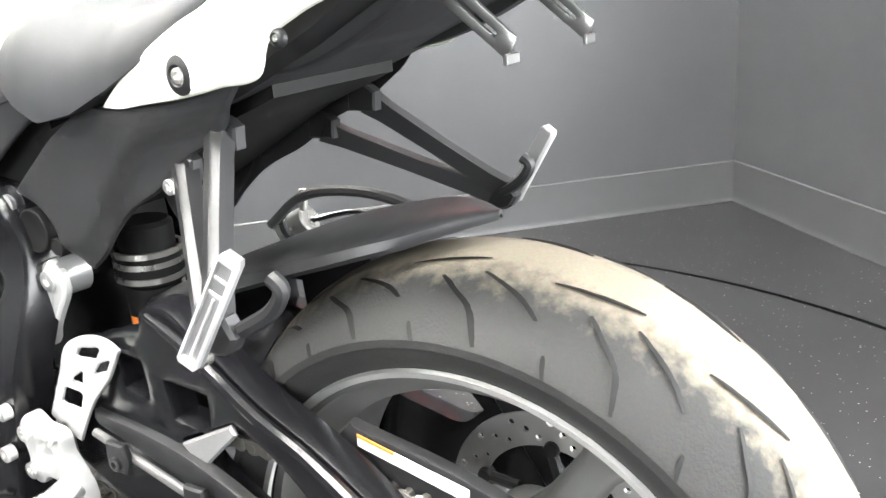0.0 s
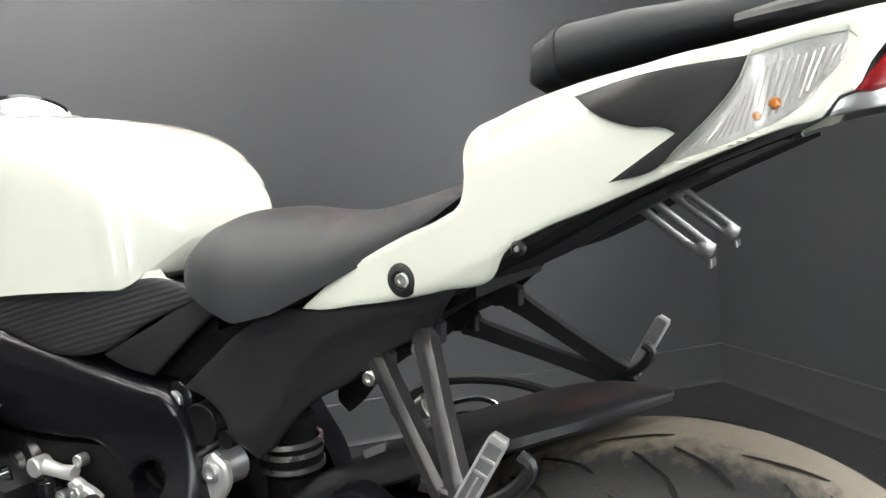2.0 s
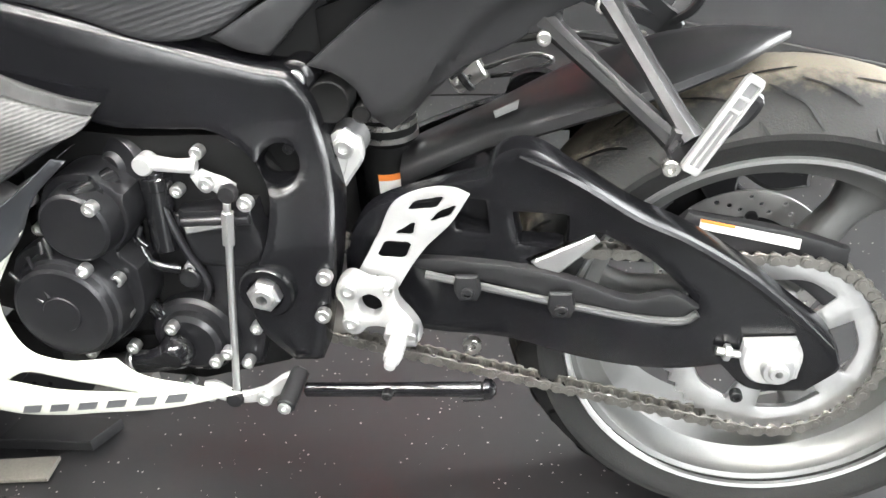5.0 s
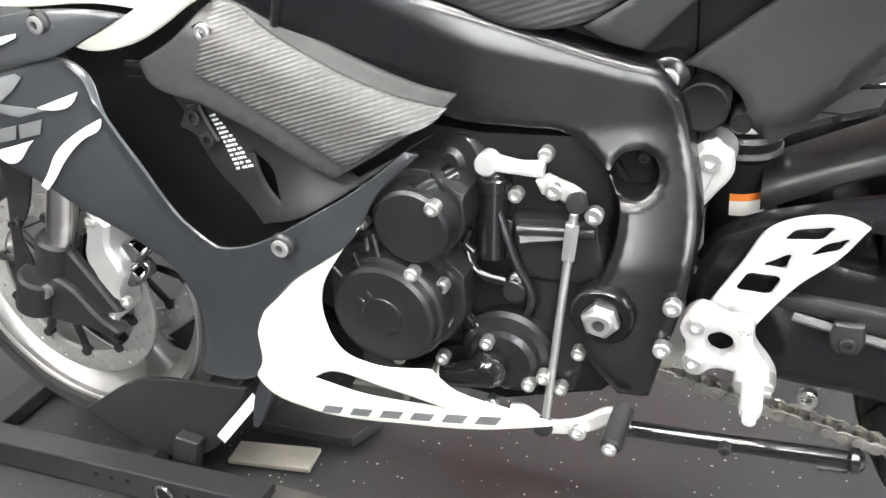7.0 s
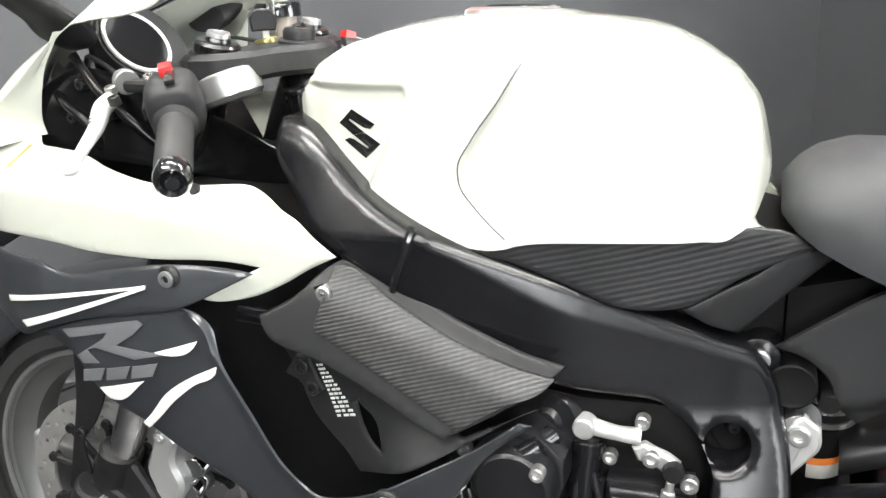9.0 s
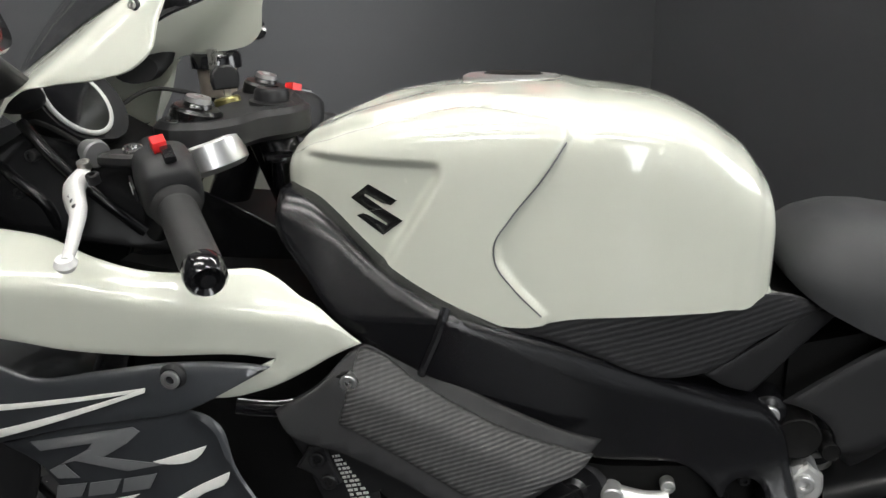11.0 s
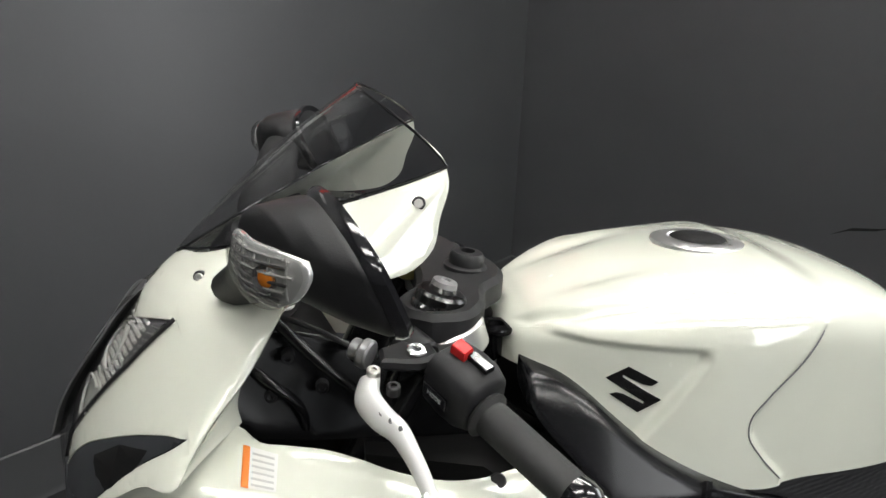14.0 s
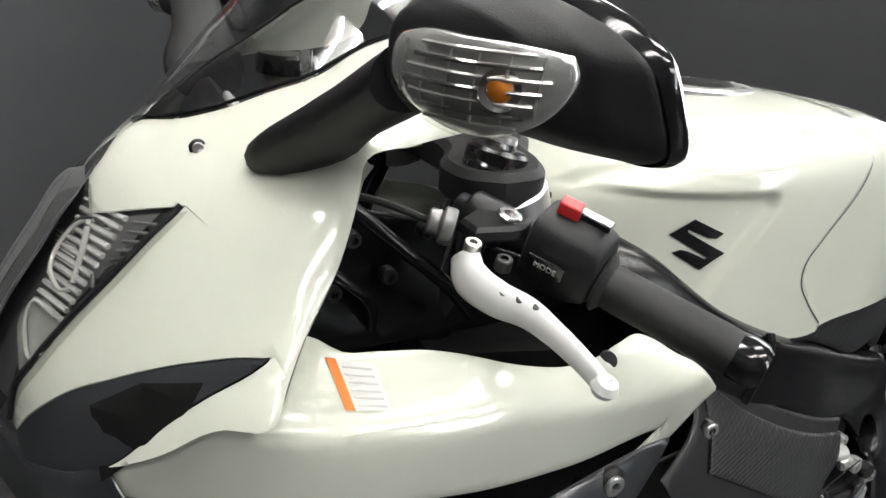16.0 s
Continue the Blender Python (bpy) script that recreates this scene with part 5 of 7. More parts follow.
# rear hugger over the tyre
rings = []
for x in np.linspace(0.262, 0.676, 30):
    z = float(glide(x, (0.26, 0.325, 0.41, 0.477, 0.563, 0.641, 0.68), (0.521, 0.549, 0.583, 0.606, 0.629, 0.641, 0.641)))
    half = float(np.interp(x, (0.26, 0.36, 0.42, 0.50, 0.56, 0.61, 0.65, 0.676), (0.045, 0.050, 0.075, 0.092, 0.088, 0.066, 0.030, 0.003)))
    drop = float(np.interp(x, (0.26, 0.40, 0.50, 0.62, 0.676), (0.030, 0.026, 0.022, 0.016, 0.004)))
    sec = [(-1.0, -drop), (-0.98, -0.55 * drop), (-0.90, -0.35 * drop), (-0.5, -0.05 * drop), (0, 0.0), (0.5, -0.05 * drop), (0.90, -0.35 * drop), (0.98, -0.55 * drop), (1.0, -drop)]
    rings.append([(x, half * u, z + d) for u, d in sec] + [(x, half * u * 0.95, z + d - 0.004) for u, d in reversed(sec)])
hug = part("rear_hugger", loft(rings), SATIN, bike, "black rear wheel hugger")
part("hugger_slot", slab([(0.372, 0.004), (0.400, 0.016), (0.398, 0.006), (0.374, -0.004)], 0.003, pose(0, -0.045, 0.5745, 90, 0, 0), 0.0006, fine=False), PEGGREY, hug, "pale grey slot")

# rear brake caliper and hanger beyond the wheel
cal = part("rear_caliper", slab([(0.655, 0.485), (0.70, 0.478), (0.735, 0.455), (0.735, 0.432), (0.69, 0.428), (0.655, 0.45)], 0.055, pose(0, 0.110, 0, 90, 0, 0), 0.006), PLASTIC, bike, "black rear brake caliper")
part("caliper_bracket", slab([(0.61, 0.425), (0.65, 0.475), (0.67, 0.47), (0.655, 0.42), (0.70, 0.33), (0.68, 0.31)], 0.012, pose(0, 0.090, 0, 90, 0, 0), 0.003), ENGINE, cal)
for p, q in (((0.645, 0.05, 0.487), (0.672, 0.05, 0.487)), ((0.676, 0.048, 0.470), (0.712, 0.048, 0.462))):
    part("caliper_pin", rod(p, q, 0.007), STEEL, cal)

# shock absorber with its label, and the brake fluid and throttle parts behind
shock = part("rear_shock", join(rod((0.236, 0.0, 0.40), (0.243, 0.0, 0.60), 0.030, n=24), rod((0.240, 0, 0.53), (0.243, 0, 0.565), 0.036, n=24)), DEEP, bike, "black rear shock absorber")
for z in (0.540, 0.556, 0.568):
    part("shock_ring", lathe([(0.034, -0.003), (0.038, -0.003), (0.038, 0.003), (0.034, 0.003)], (0.241, 0, z), (0.05, 0, 1), 28, True), STEEL, shock)
lab = [(0.0312 * math.cos(a), 0.0312 * math.sin(a)) for a in np.linspace(radians(258), radians(328), 12)]
part("shock_label", ([(0.239 + x, y, z) for z in (0.474, 0.490) for x, y in lab], [(k, k + 1, 13 + k, 12 + k) for k in range(11)]), PAPER, shock, "small white label on the shock")
part("shock_label", ([(0.239 + x, y, z) for z in (0.490, 0.498) for x, y in lab], [(k, k + 1, 13 + k, 12 + k) for k in range(11)]), ORANGE, shock, "orange band of the label")
res = part("brake_cylinder", rod((0.30, 0.150, 0.545), (0.34, 0.155, 0.565), 0.017, n=18), STEEL, bike, "rear brake cylinder with its lever")
part("cylinder_band", rod((0.312, 0.151, 0.549), (0.320, 0.152, 0.554), 0.021, n=18), PLASTIC, res)
part("brake_lever", tube([(0.34, 0.15, 0.562), (0.40, 0.16, 0.575), (0.43, 0.16, 0.566), (0.39, 0.15, 0.556), (0.35, 0.15, 0.552)], 0.0035, 8, 5), CHROME, res)
part("brake_hose", tube([(0.30, 0.13, 0.56), (0.36, 0.13, 0.60), (0.46, 0.12, 0.61), (0.56, 0.11, 0.59)], 0.006, 8, 6), RUBBER, res)
part("hose_clip", rod((0.335, 0.15, 0.575), (0.338, 0.15, 0.60), 0.005), STEEL, res)

# ---- near side foot controls ----
HEEL = [(0.353, 0.523), (0.342, 0.529), (0.301, 0.529), (0.276, 0.518), (0.253, 0.480), (0.226, 0.434), (0.237, 0.427), (0.268, 0.413), (0.286, 0.441), (0.301, 0.461), (0.333, 0.493)]
CUTS = [[(0.286, 0.506), (0.295, 0.517), (0.327, 0.522), (0.317, 0.508)], [(0.308, 0.492), (0.320, 0.505), (0.339, 0.512), (0.331, 0.499)], [(0.269, 0.479), (0.294, 0.494), (0.290, 0.477)],
        [(0.248, 0.451), (0.259, 0.471), (0.288, 0.469), (0.279, 0.449)], [(0.239, 0.424), (0.246, 0.429), (0.254, 0.425), (0.245, 0.418)]]
def eased(ring):
    """An outline with its corners cut and rounded."""
    ring = [Vector(p) for p in ring]
    cut = [tuple(a.lerp(b, t)) for a, b in zip(ring, ring[1:] + ring[:1]) for t in (0.13, 0.36, 0.64, 0.87)]
    return rounded(cut, 0.003, True, 170)


heel = part("heel_guard", plate(rounded(HEEL, 0.004), [eased(h) for h in CUTS], lambda x, z: 0.137 + 0.03 * (0.52 - z), 0.004, 0.0012, 0.01), BRIGHT, bike, "silver heel guard with cut windows")
PEGPLATE = [(0.207, 0.432), (0.222, 0.443), (0.240, 0.434), (0.268, 0.427), (0.270, 0.410), (0.284, 0.388), (0.291, 0.372), (0.289, 0.356), (0.277, 0.354), (0.264, 0.368), (0.247, 0.376), (0.232, 0.374), (0.224, 0.366), (0.212, 0.366), (0.205, 0.378), (0.209, 0.394), (0.208, 0.404), (0.203, 0.416)]
brk = part("foot_bracket", plate(rounded(PEGPLATE, 0.004, True, 170), [rounded([(0.240 + 0.0125 * math.cos(a), 0.4035 + 0.0145 * math.sin(a)) for a in np.linspace(0, 5.5, 8)], 0.003)], lambda x, z: np.full_like(x, 0.163), 0.016, 0.004, 0.01), BRIGHT, bike, "silver rider's footpeg bracket")
for x, z in ((0.219, 0.424), (0.217, 0.382), (0.262, 0.424)):
    bolt((x, -0.163, z), brk, 0.009 if x < 0.25 else 0.005, SILVER)
knurl = [(0, 0), (0.0100, 0), (0.0108, 0.006)] + [(0.0088 + 0.0014 * (k % 2), 0.010 + 0.0035 * k) for k in range(13)] + [(0.0090, 0.056), (0.0082, 0.058), (0.0060, 0.059), (0.0060, 0.068), (0, 0.070)]
peg = part("rider_peg", lathe(knurl, (0.272, -0.164, 0.374), (0, -1, 0.05), 20), BRIGHT, brk, "knurled silver footpeg")
part("peg_hinge", join(rod((0.256, -0.172, 0.366), (0.289, -0.172, 0.366), 0.0065, n=14), rod((0.262, -0.160, 0.376), (0.262, -0.178, 0.372), 0.008, n=14), rod((0.283, -0.160, 0.376), (0.283, -0.178, 0.372), 0.008, n=14)), SILVER, brk, "silver peg hinge")

# gear lever, rod and pedal
shift = part("gear_linkage", slab([(0.070, 0.560), (0.082, 0.566), (0.094, 0.560), (0.105, 0.556), (0.116, 0.548), (0.112, 0.536), (0.100, 0.537), (0.088, 0.545), (0.076, 0.546)], 0.012, pose(0, -0.152, 0, 90, 0, 0), 0.003), BRIGHT, bike, "silver gear shift arm and rod")
bolt((0.089, -0.165, 0.553), shift, 0.008, SILVER)
part("rod_end", lathe([(0, 0.007), (0.009, 0.006), (0.0105, 0), (0.009, -0.006), (0, -0.007)], (0.110, -0.167, 0.543), (0, -1, 0), 20), PLASTIC, shift)
part("shift_rod", rod((0.108, -0.170, 0.534), (0.075, -0.186, 0.300), 0.0042, n=12), SILVER, shift)
part("rod_sleeve", rod((0.1065, -0.1705, 0.524), (0.101, -0.173, 0.486), 0.007, n=6), SILVER, shift)
part("rod_end", lathe([(0, 0.008), (0.009, 0.007), (0.0115, 0), (0.009, -0.007), (0, -0.008)], (0.073, -0.188, 0.293), (0, -1, 0), 20), PLASTIC, shift)
ped = part("gear_pedal", join(slab([(0.038, 0.312), (0.050, 0.314), (0.075, 0.300), (0.105, 0.306), (0.150, 0.330), (0.160, 0.328), (0.150, 0.316), (0.110, 0.290), (0.075, 0.284), (0.045, 0.292), (0.036, 0.300)], 0.010, pose(0, -0.180, 0, 90, 0, 0), 0.003)), BRIGHT, bike, "silver gear pedal")
part("pedal_peg", rod((0.156, -0.185, 0.330), (0.152, -0.235, 0.322), 0.0105, n=18), PLASTIC, ped, "black rubber pedal tip")
bolt((0.1515, -0.235, 0.321), ped, 0.007, SILVER, h=0.004)
for x, z in ((0.045, 0.300), (0.110, 0.296)):
    bolt((x, -0.190, z), ped, 0.009, SILVER, h=0.006)
# side stand, folded
st = part("side_stand", join(rod((0.15, -0.165, 0.288), (0.362, -0.182, 0.310), 0.0085, n=16), lathe([(0, 0.012), (0.006, 0.011), (0.0115, 0.006), (0.012, 0), (0.0085, -0.004), (0, -0.004)], (0.362, -0.182, 0.310), (1, -0.08, 0.1), 18)), GLOSSBLACK, bike, "gloss black folded side stand")
part("stand_foot", slab([(0.332, 0.298), (0.362, 0.301), (0.360, 0.294), (0.336, 0.291)], 0.02, pose(0, -0.165, 0, 90, 0, 0), 0.002), PLASTIC, st)
bolt((0.252, -0.186, 0.302), st, 0.006, PLASTIC)
bolt((0.327, -0.03, 0.256), bike, 0.012, STEEL)

# ---- engine ----
block = part("engine_block", loft([[(x, -w, z0), (x, w, z0), (x, w, z1), (x, -w, z1)] for x, w, z0, z1 in ((-0.20, 0.13, 0.34, 0.60), (-0.12, 0.155, 0.31, 0.62), (0.02, 0.150, 0.29, 0.60), (0.12, 0.125, 0.30, 0.59), (0.17, 0.09, 0.33, 0.50))]), DEEP, bike, "black engine block")
SPROCKETCOVER = [(0.046, 0.520), (0.128, 0.524), (0.130, 0.41), (0.112, 0.36), (0.095, 0.312), (0.064, 0.308), (0.049, 0.373), (0.059, 0.422), (0.044, 0.485)]
sc = panel("sprocket_cover", SPROCKETCOVER, lambda x, z: 0.158 - 0.006 * soft_step((0.455 - z) / 0.006) + 0.004 * soft_step((z - 0.497) / 0.004), ENGINE, bike, "black front sprocket cover", 0.03, 0.006, 0.008)
part("cover_lip", rod((0.050, -0.163, 0.508), (0.126, -0.163, 0.511), 0.006), ENGINE, sc)
bolt((0.125, -0.163, 0.530), bike, 0.0085, SILVER)
bolt((0.069, -0.125, 0.566), bike, 0.006, SILVER)


def cover(name, x, y, z, r, steps, label, n=56):
    return part(name, lathe(steps, (x, y, z), (0, -1, 0), n), ENGINE, bike, label, 30)


stator = cover("alternator_cover", -0.071, -0.205, 0.437, 0.06, [(0, 0.030), (0.020, 0.030), (0.021, 0.0285), (0.050, 0.0285), (0.054, 0.026), (0.056, 0.018), (0.0595, 0.016), (0.0615, 0.010), (0.063, -0.06), (0, -0.06)], "round black alternator cover")
for a in (112, 140):
    c, s = math.cos(radians(a)), math.sin(radians(a))
    part("cover_rib", rod((-0.071 + 0.022 * c, -0.2335, 0.437 + 0.022 * s), (-0.071 + 0.068 * c, -0.222, 0.437 + 0.068 * s), 0.0022, n=8), ENGINE, stator)
small = cover("starter_cover", -0.033, -0.195, 0.533, 0.04, [(0, 0.030), (0.034, 0.030), (0.0375, 0.027), (0.039, 0.015), (0.041, 0.0), (0.041, -0.05), (0, -0.05)], "round black starter gear cover")
part("cover_rib", join(rod((-0.083, -0.205, 0.512), (-0.069, -0.222, 0.490), 0.003, n=8), rod((-0.093, -0.2, 0.505), (-0.083, -0.222, 0.478), 0.003, n=8)), ENGINE, stator)
panel("engine_flange", [(-0.145, 0.44), (-0.125, 0.395), (-0.08, 0.370), (-0.03, 0.385), (0.0, 0.42), (0.006, 0.47), (-0.012, 0.49), (0.01, 0.52), (0.012, 0.556), (-0.02, 0.58), (-0.06, 0.575), (-0.082, 0.545), (-0.085, 0.505), (-0.13, 0.485)],
      lambda x, z: np.full_like(np.asarray(x, float), 0.198), ENGINE, bike, "black side flange of the engine", 0.05, 0.004, 0.012)
for x, y, z in ((-0.006, -0.224, 0.557), (-0.036, -0.222, 0.485), (-0.015, -0.204, 0.463), (-0.113, -0.166, 0.504), (0.078, -0.146, 0.581), (0.048, -0.150, 0.540), (0.106, -0.160, 0.373), (-0.002, -0.160, 0.391), (0.018, -0.184, 0.388), (0.058, -0.180, 0.340), (0.011, -0.168, 0.298), (-0.018, -0.200, 0.420),
                (0.030, -0.168, 0.330), (0.074, -0.180, 0.352), (-0.030, -0.190, 0.366), (-0.075, -0.200, 0.366), (0.086, -0.160, 0.325), (-0.086, -0.2, 0.556)):
    ob = bolt((x, y, z), bike, 0.0072, SILVER, h=0.008)
pump = cover("water_pump", 0.030, -0.165, 0.362, 0.05, [(0, 0.016), (0.030, 0.016), (0.036, 0.012), (0.038, 0.004), (0.046, 0.002), (0.050, -0.003), (0.050, -0.05), (0, -0.05)], "black water pump cover")
part("pump_neck", join(tube([(0.020, -0.190, 0.360), (0.0, -0.196, 0.353), (-0.035, -0.192, 0.344)], [0.020, 0.015, 0.013], 16, 5), lathe([(0, 0.021), (0.012, 0.018), (0.0195, 0.008), (0.0205, -0.004), (0, -0.004)], (0.018, -0.190, 0.359), (0, -1, 0), 24)), GLOSSBLACK, pump)
part("hose_clamp", rod((-0.030, -0.192, 0.3455), (-0.037, -0.192, 0.3435), 0.0155, n=24), STEEL, pump)
part("pump_hose", tube([(-0.035, -0.192, 0.344), (-0.075, -0.185, 0.334), (-0.13, -0.165, 0.34)], 0.014, 14, 5), RUBBER, pump)
gear = part("breather_housing", lathe([(0, 0.012), (0.012, 0.012), (0.016, 0.006), (0.030, 0.004), (0.034, -0.002), (0.034, -0.05), (0, -0.05)], (-0.012, -0.150, 0.570), (-0.25, -1, 0.1), 32), ENGINE, bike, "dark alloy housing above the covers")
part("hose_stub", join(rod((-0.006, -0.172, 0.565), (-0.030, -0.215, 0.560), 0.013, n=20), lathe([(0.013, -0.003), (0.0165, 0), (0.013, 0.003)], (-0.018, -0.194, 0.562), (-0.45, -0.85, -0.1), 20)), GLOSSBLACK, gear)
damp = part("solenoid", join(rod((0.027, -0.150, 0.566), (0.018, -0.150, 0.470), 0.0165, n=22), rod((0.0265, -0.150, 0.560), (0.025, -0.150, 0.542), 0.018, n=22)), GLOSSBLACK, bike, "upright black cylinder beside the gear arm")
part("solenoid_lug", join(rod((0.024, -0.148, 0.574), (0.024, -0.168, 0.574), 0.011, n=20), tube([(0.028, -0.158, 0.575), (0.055, -0.158, 0.571), (0.078, -0.157, 0.570)], [0.009, 0.0075, 0.009], 12, 4, 0.7)), BRIGHT, damp, "silver link arm on top")
part("pipe", tube([(-0.008, -0.158, 0.500), (-0.014, -0.166, 0.470), (-0.016, -0.170, 0.440), (-0.013, -0.168, 0.415), (-0.006, -0.163, 0.392)], [0.005, 0.006, 0.0065, 0.0085, 0.009], 12, 5), GLOSSBLACK, bike, "black coolant pipe")
part("pipe", tube([(-0.006, -0.160, 0.498), (0.001, -0.168, 0.472), (0.012, -0.170, 0.459), (0.036, -0.166, 0.451)], 0.0055, 12, 5), GLOSSBLACK, bike)
part("pipe", tube([(0.002, -0.164, 0.505), (-0.002, -0.168, 0.492), (0.006, -0.168, 0.482)], 0.004, 10, 5), GLOSSBLACK, bike)
part("engine_seam", tube([(0.032, -0.160, 0.526), (0.039, -0.162, 0.498), (0.048, -0.163, 0.468), (0.057, -0.162, 0.448), (0.060, -0.160, 0.428), (0.052, -0.158, 0.408)], [0.003, 0.0045, 0.0045, 0.0045, 0.005, 0.004], 8, 5), ENGINE, bike, "raised seam of the crankcase")
part("drain_boss", rod((0.043, -0.145, 0.440), (0.043, -0.168, 0.440), 0.0125, n=22), ENGINE, bike)
bolt((0.046, -0.160, 0.453), bike, 0.0065, SILVER)
panel("engine_web", [(0.005, 0.50), (0.035, 0.52), (0.05, 0.50), (0.056, 0.46), (0.06, 0.42), (0.045, 0.39), (0.02, 0.42), (0.008, 0.46)], lambda x, z: np.full_like(np.asarray(x, float), 0.146), ENGINE, bike, "ribbed black engine side", 0.03, 0.005, 0.010)
for p, q in (((0.045, -0.150, 0.515), (0.058, -0.152, 0.455)), ((0.040, -0.150, 0.512), (0.033, -0.150, 0.470))):
    part("engine_rib", rod(p, q, 0.004, n=8), ENGINE, bike)
part("engine_step", slab([(0.052, 0.505), (0.100, 0.512), (0.100, 0.503), (0.053, 0.495)], 0.006, pose(0, -0.162, 0, 90, 0, 0), 0.002), PEGGREY, bike, "pale grey edge of the sprocket cover")
part("cylinder_head_boss", lathe([(0, 0.006), (0.012, 0.006), (0.016, 0.002), (0.018, -0.006), (0.018, -0.03), (0, -0.03)], (0.006, -0.142, 0.583), (-0.2, -1, 0.2), 24), PEGGREY, bike, "bare alloy boss above the covers")

# ---- side fairings ----
FLANK = field((-0.211, 0.74, 0.208), (-0.364, 0.732, 0.256), (-0.573, 0.855, 0.200), (-0.30, 0.785, 0.217), (-0.45, 0.80, 0.237), (-0.141, 0.529, 0.268), (-0.071, 0.543, 0.249),
              (-0.066, 0.605, 0.250), (-0.35, 0.55, 0.27), (-0.25, 0.40, 0.25), (-0.6, 0.75, 0.245), (-0.7, 0.72, 0.19))
SIDEX = (-0.70, -0.61, -0.546, -0.453, -0.355, -0.228, -0.2)


def side_width(x, z):
    """The white flank: a shelf that faces up above a long crease, and a steep face below it."""
    x, z = np.asarray(x, float), np.asarray(z, float)
    crease, w = np.interp(x, SIDEX, (0.840, 0.831, 0.823, 0.811, 0.793, 0.770, 0.763)), sum(np.interp(x + d, SIDEX, (0.190, 0.255, 0.264, 0.262, 0.252, 0.216, 0.207)) for d in (-0.03, -0.015, 0, 0.015, 0.03)) / 5
    u = z - crease
    return w - 0.5 * np.interp(x, (-0.6, -0.54, -0.45), (2.6, 2.2, 1.3)) * (u + np.sqrt(u * u + 0.006 ** 2)) - 0.16 * np.clip(-u, 0, 0.08)


SIDEWHITE = [(-0.208, 0.746), (-0.246, 0.781), (-0.263, 0.790), (-0.283, 0.803), (-0.300, 0.811), (-0.330, 0.814), (-0.365, 0.815), (-0.398, 0.819), (-0.430, 0.827), (-0.460, 0.836), (-0.495, 0.843), (-0.530, 0.846), (-0.553, 0.848), (-0.571, 0.855), (-0.590, 0.853), (-0.611, 0.843),
             (-0.637, 0.834), (-0.668, 0.810), (-0.694, 0.787), (-0.690, 0.765), (-0.64, 0.758), (-0.581, 0.760), (-0.516, 0.756), (-0.472, 0.749), (-0.403, 0.744), (-0.308, 0.741), (-0.284, 0.7355), (-0.314, 0.7215), (-0.356, 0.7045), (-0.350, 0.7015), (-0.300, 0.7020), (-0.262, 0.718), (-0.236, 0.733)]
upper = panel("side_cowl", SIDEWHITE, side_width, WHITE, bike, "pearl white side of the upper fairing", 0.004, 0.004, 0.008, both=True)
part("side_plug", lathe([(0, 0.001), (0.006, 0.001), (0.008, -0.002), (0, -0.003)], (-0.350, -float(side_width(-0.350, 0.812)), 0.812), (0, -0.75, 0.65), 20), PLASTIC, upper, "black rubber plug")
BAND = [(-0.284, 0.733), (-0.300, 0.737), (-0.364, 0.744), (-0.43, 0.737), (-0.487, 0.730), (-0.524, 0.739), (-0.56, 0.743), (-0.62, 0.747), (-0.66, 0.735), (-0.655, 0.690), (-0.600, 0.668), (-0.566, 0.654), (-0.523, 0.668), (-0.461, 0.686), (-0.40, 0.696), (-0.351, 0.703), (-0.314, 0.719)]
band = panel("side_band", BAND, lambda x, z: FLANK(x, z) + 0.006, GREY, bike, "dark grey band below the white fairing", 0.004, 0.003, 0.010, both=True)
LOWER = [(-0.351, 0.701), (-0.342, 0.700), (-0.330, 0.690), (-0.311, 0.645), (-0.282, 0.598), (-0.252, 0.551), (-0.235, 0.533), (-0.215, 0.522), (-0.190, 0.522), (-0.160, 0.533), (-0.130, 0.548), (-0.066, 0.582), (-0.018, 0.617), (-0.008, 0.612), (-0.050, 0.575), (-0.080, 0.530),
         (-0.150, 0.480), (-0.195, 0.424), (-0.215, 0.365), (-0.235, 0.340), (-0.270, 0.330), (-0.309, 0.333), (-0.285, 0.390), (-0.276, 0.440), (-0.290, 0.486), (-0.325, 0.516), (-0.376, 0.545), (-0.414, 0.573), (-0.460, 0.598), (-0.500, 0.648), (-0.535, 0.662), (-0.460, 0.685), (-0.40, 0.695)]


def lower_width(x, z):
    rim = edge_distance(np.atleast_1d(np.asarray(x, float)), np.atleast_1d(np.asarray(z, float)), [[(-0.345, 0.705), (-0.311, 0.645), (-0.252, 0.551), (-0.215, 0.522), (-0.130, 0.548), (-0.018, 0.617), (-0.130, 0.548), (-0.215, 0.522), (-0.252, 0.551), (-0.311, 0.645)]])
    return FLANK(x, z) + 0.006 * soft_step(1 - rim / 0.012)


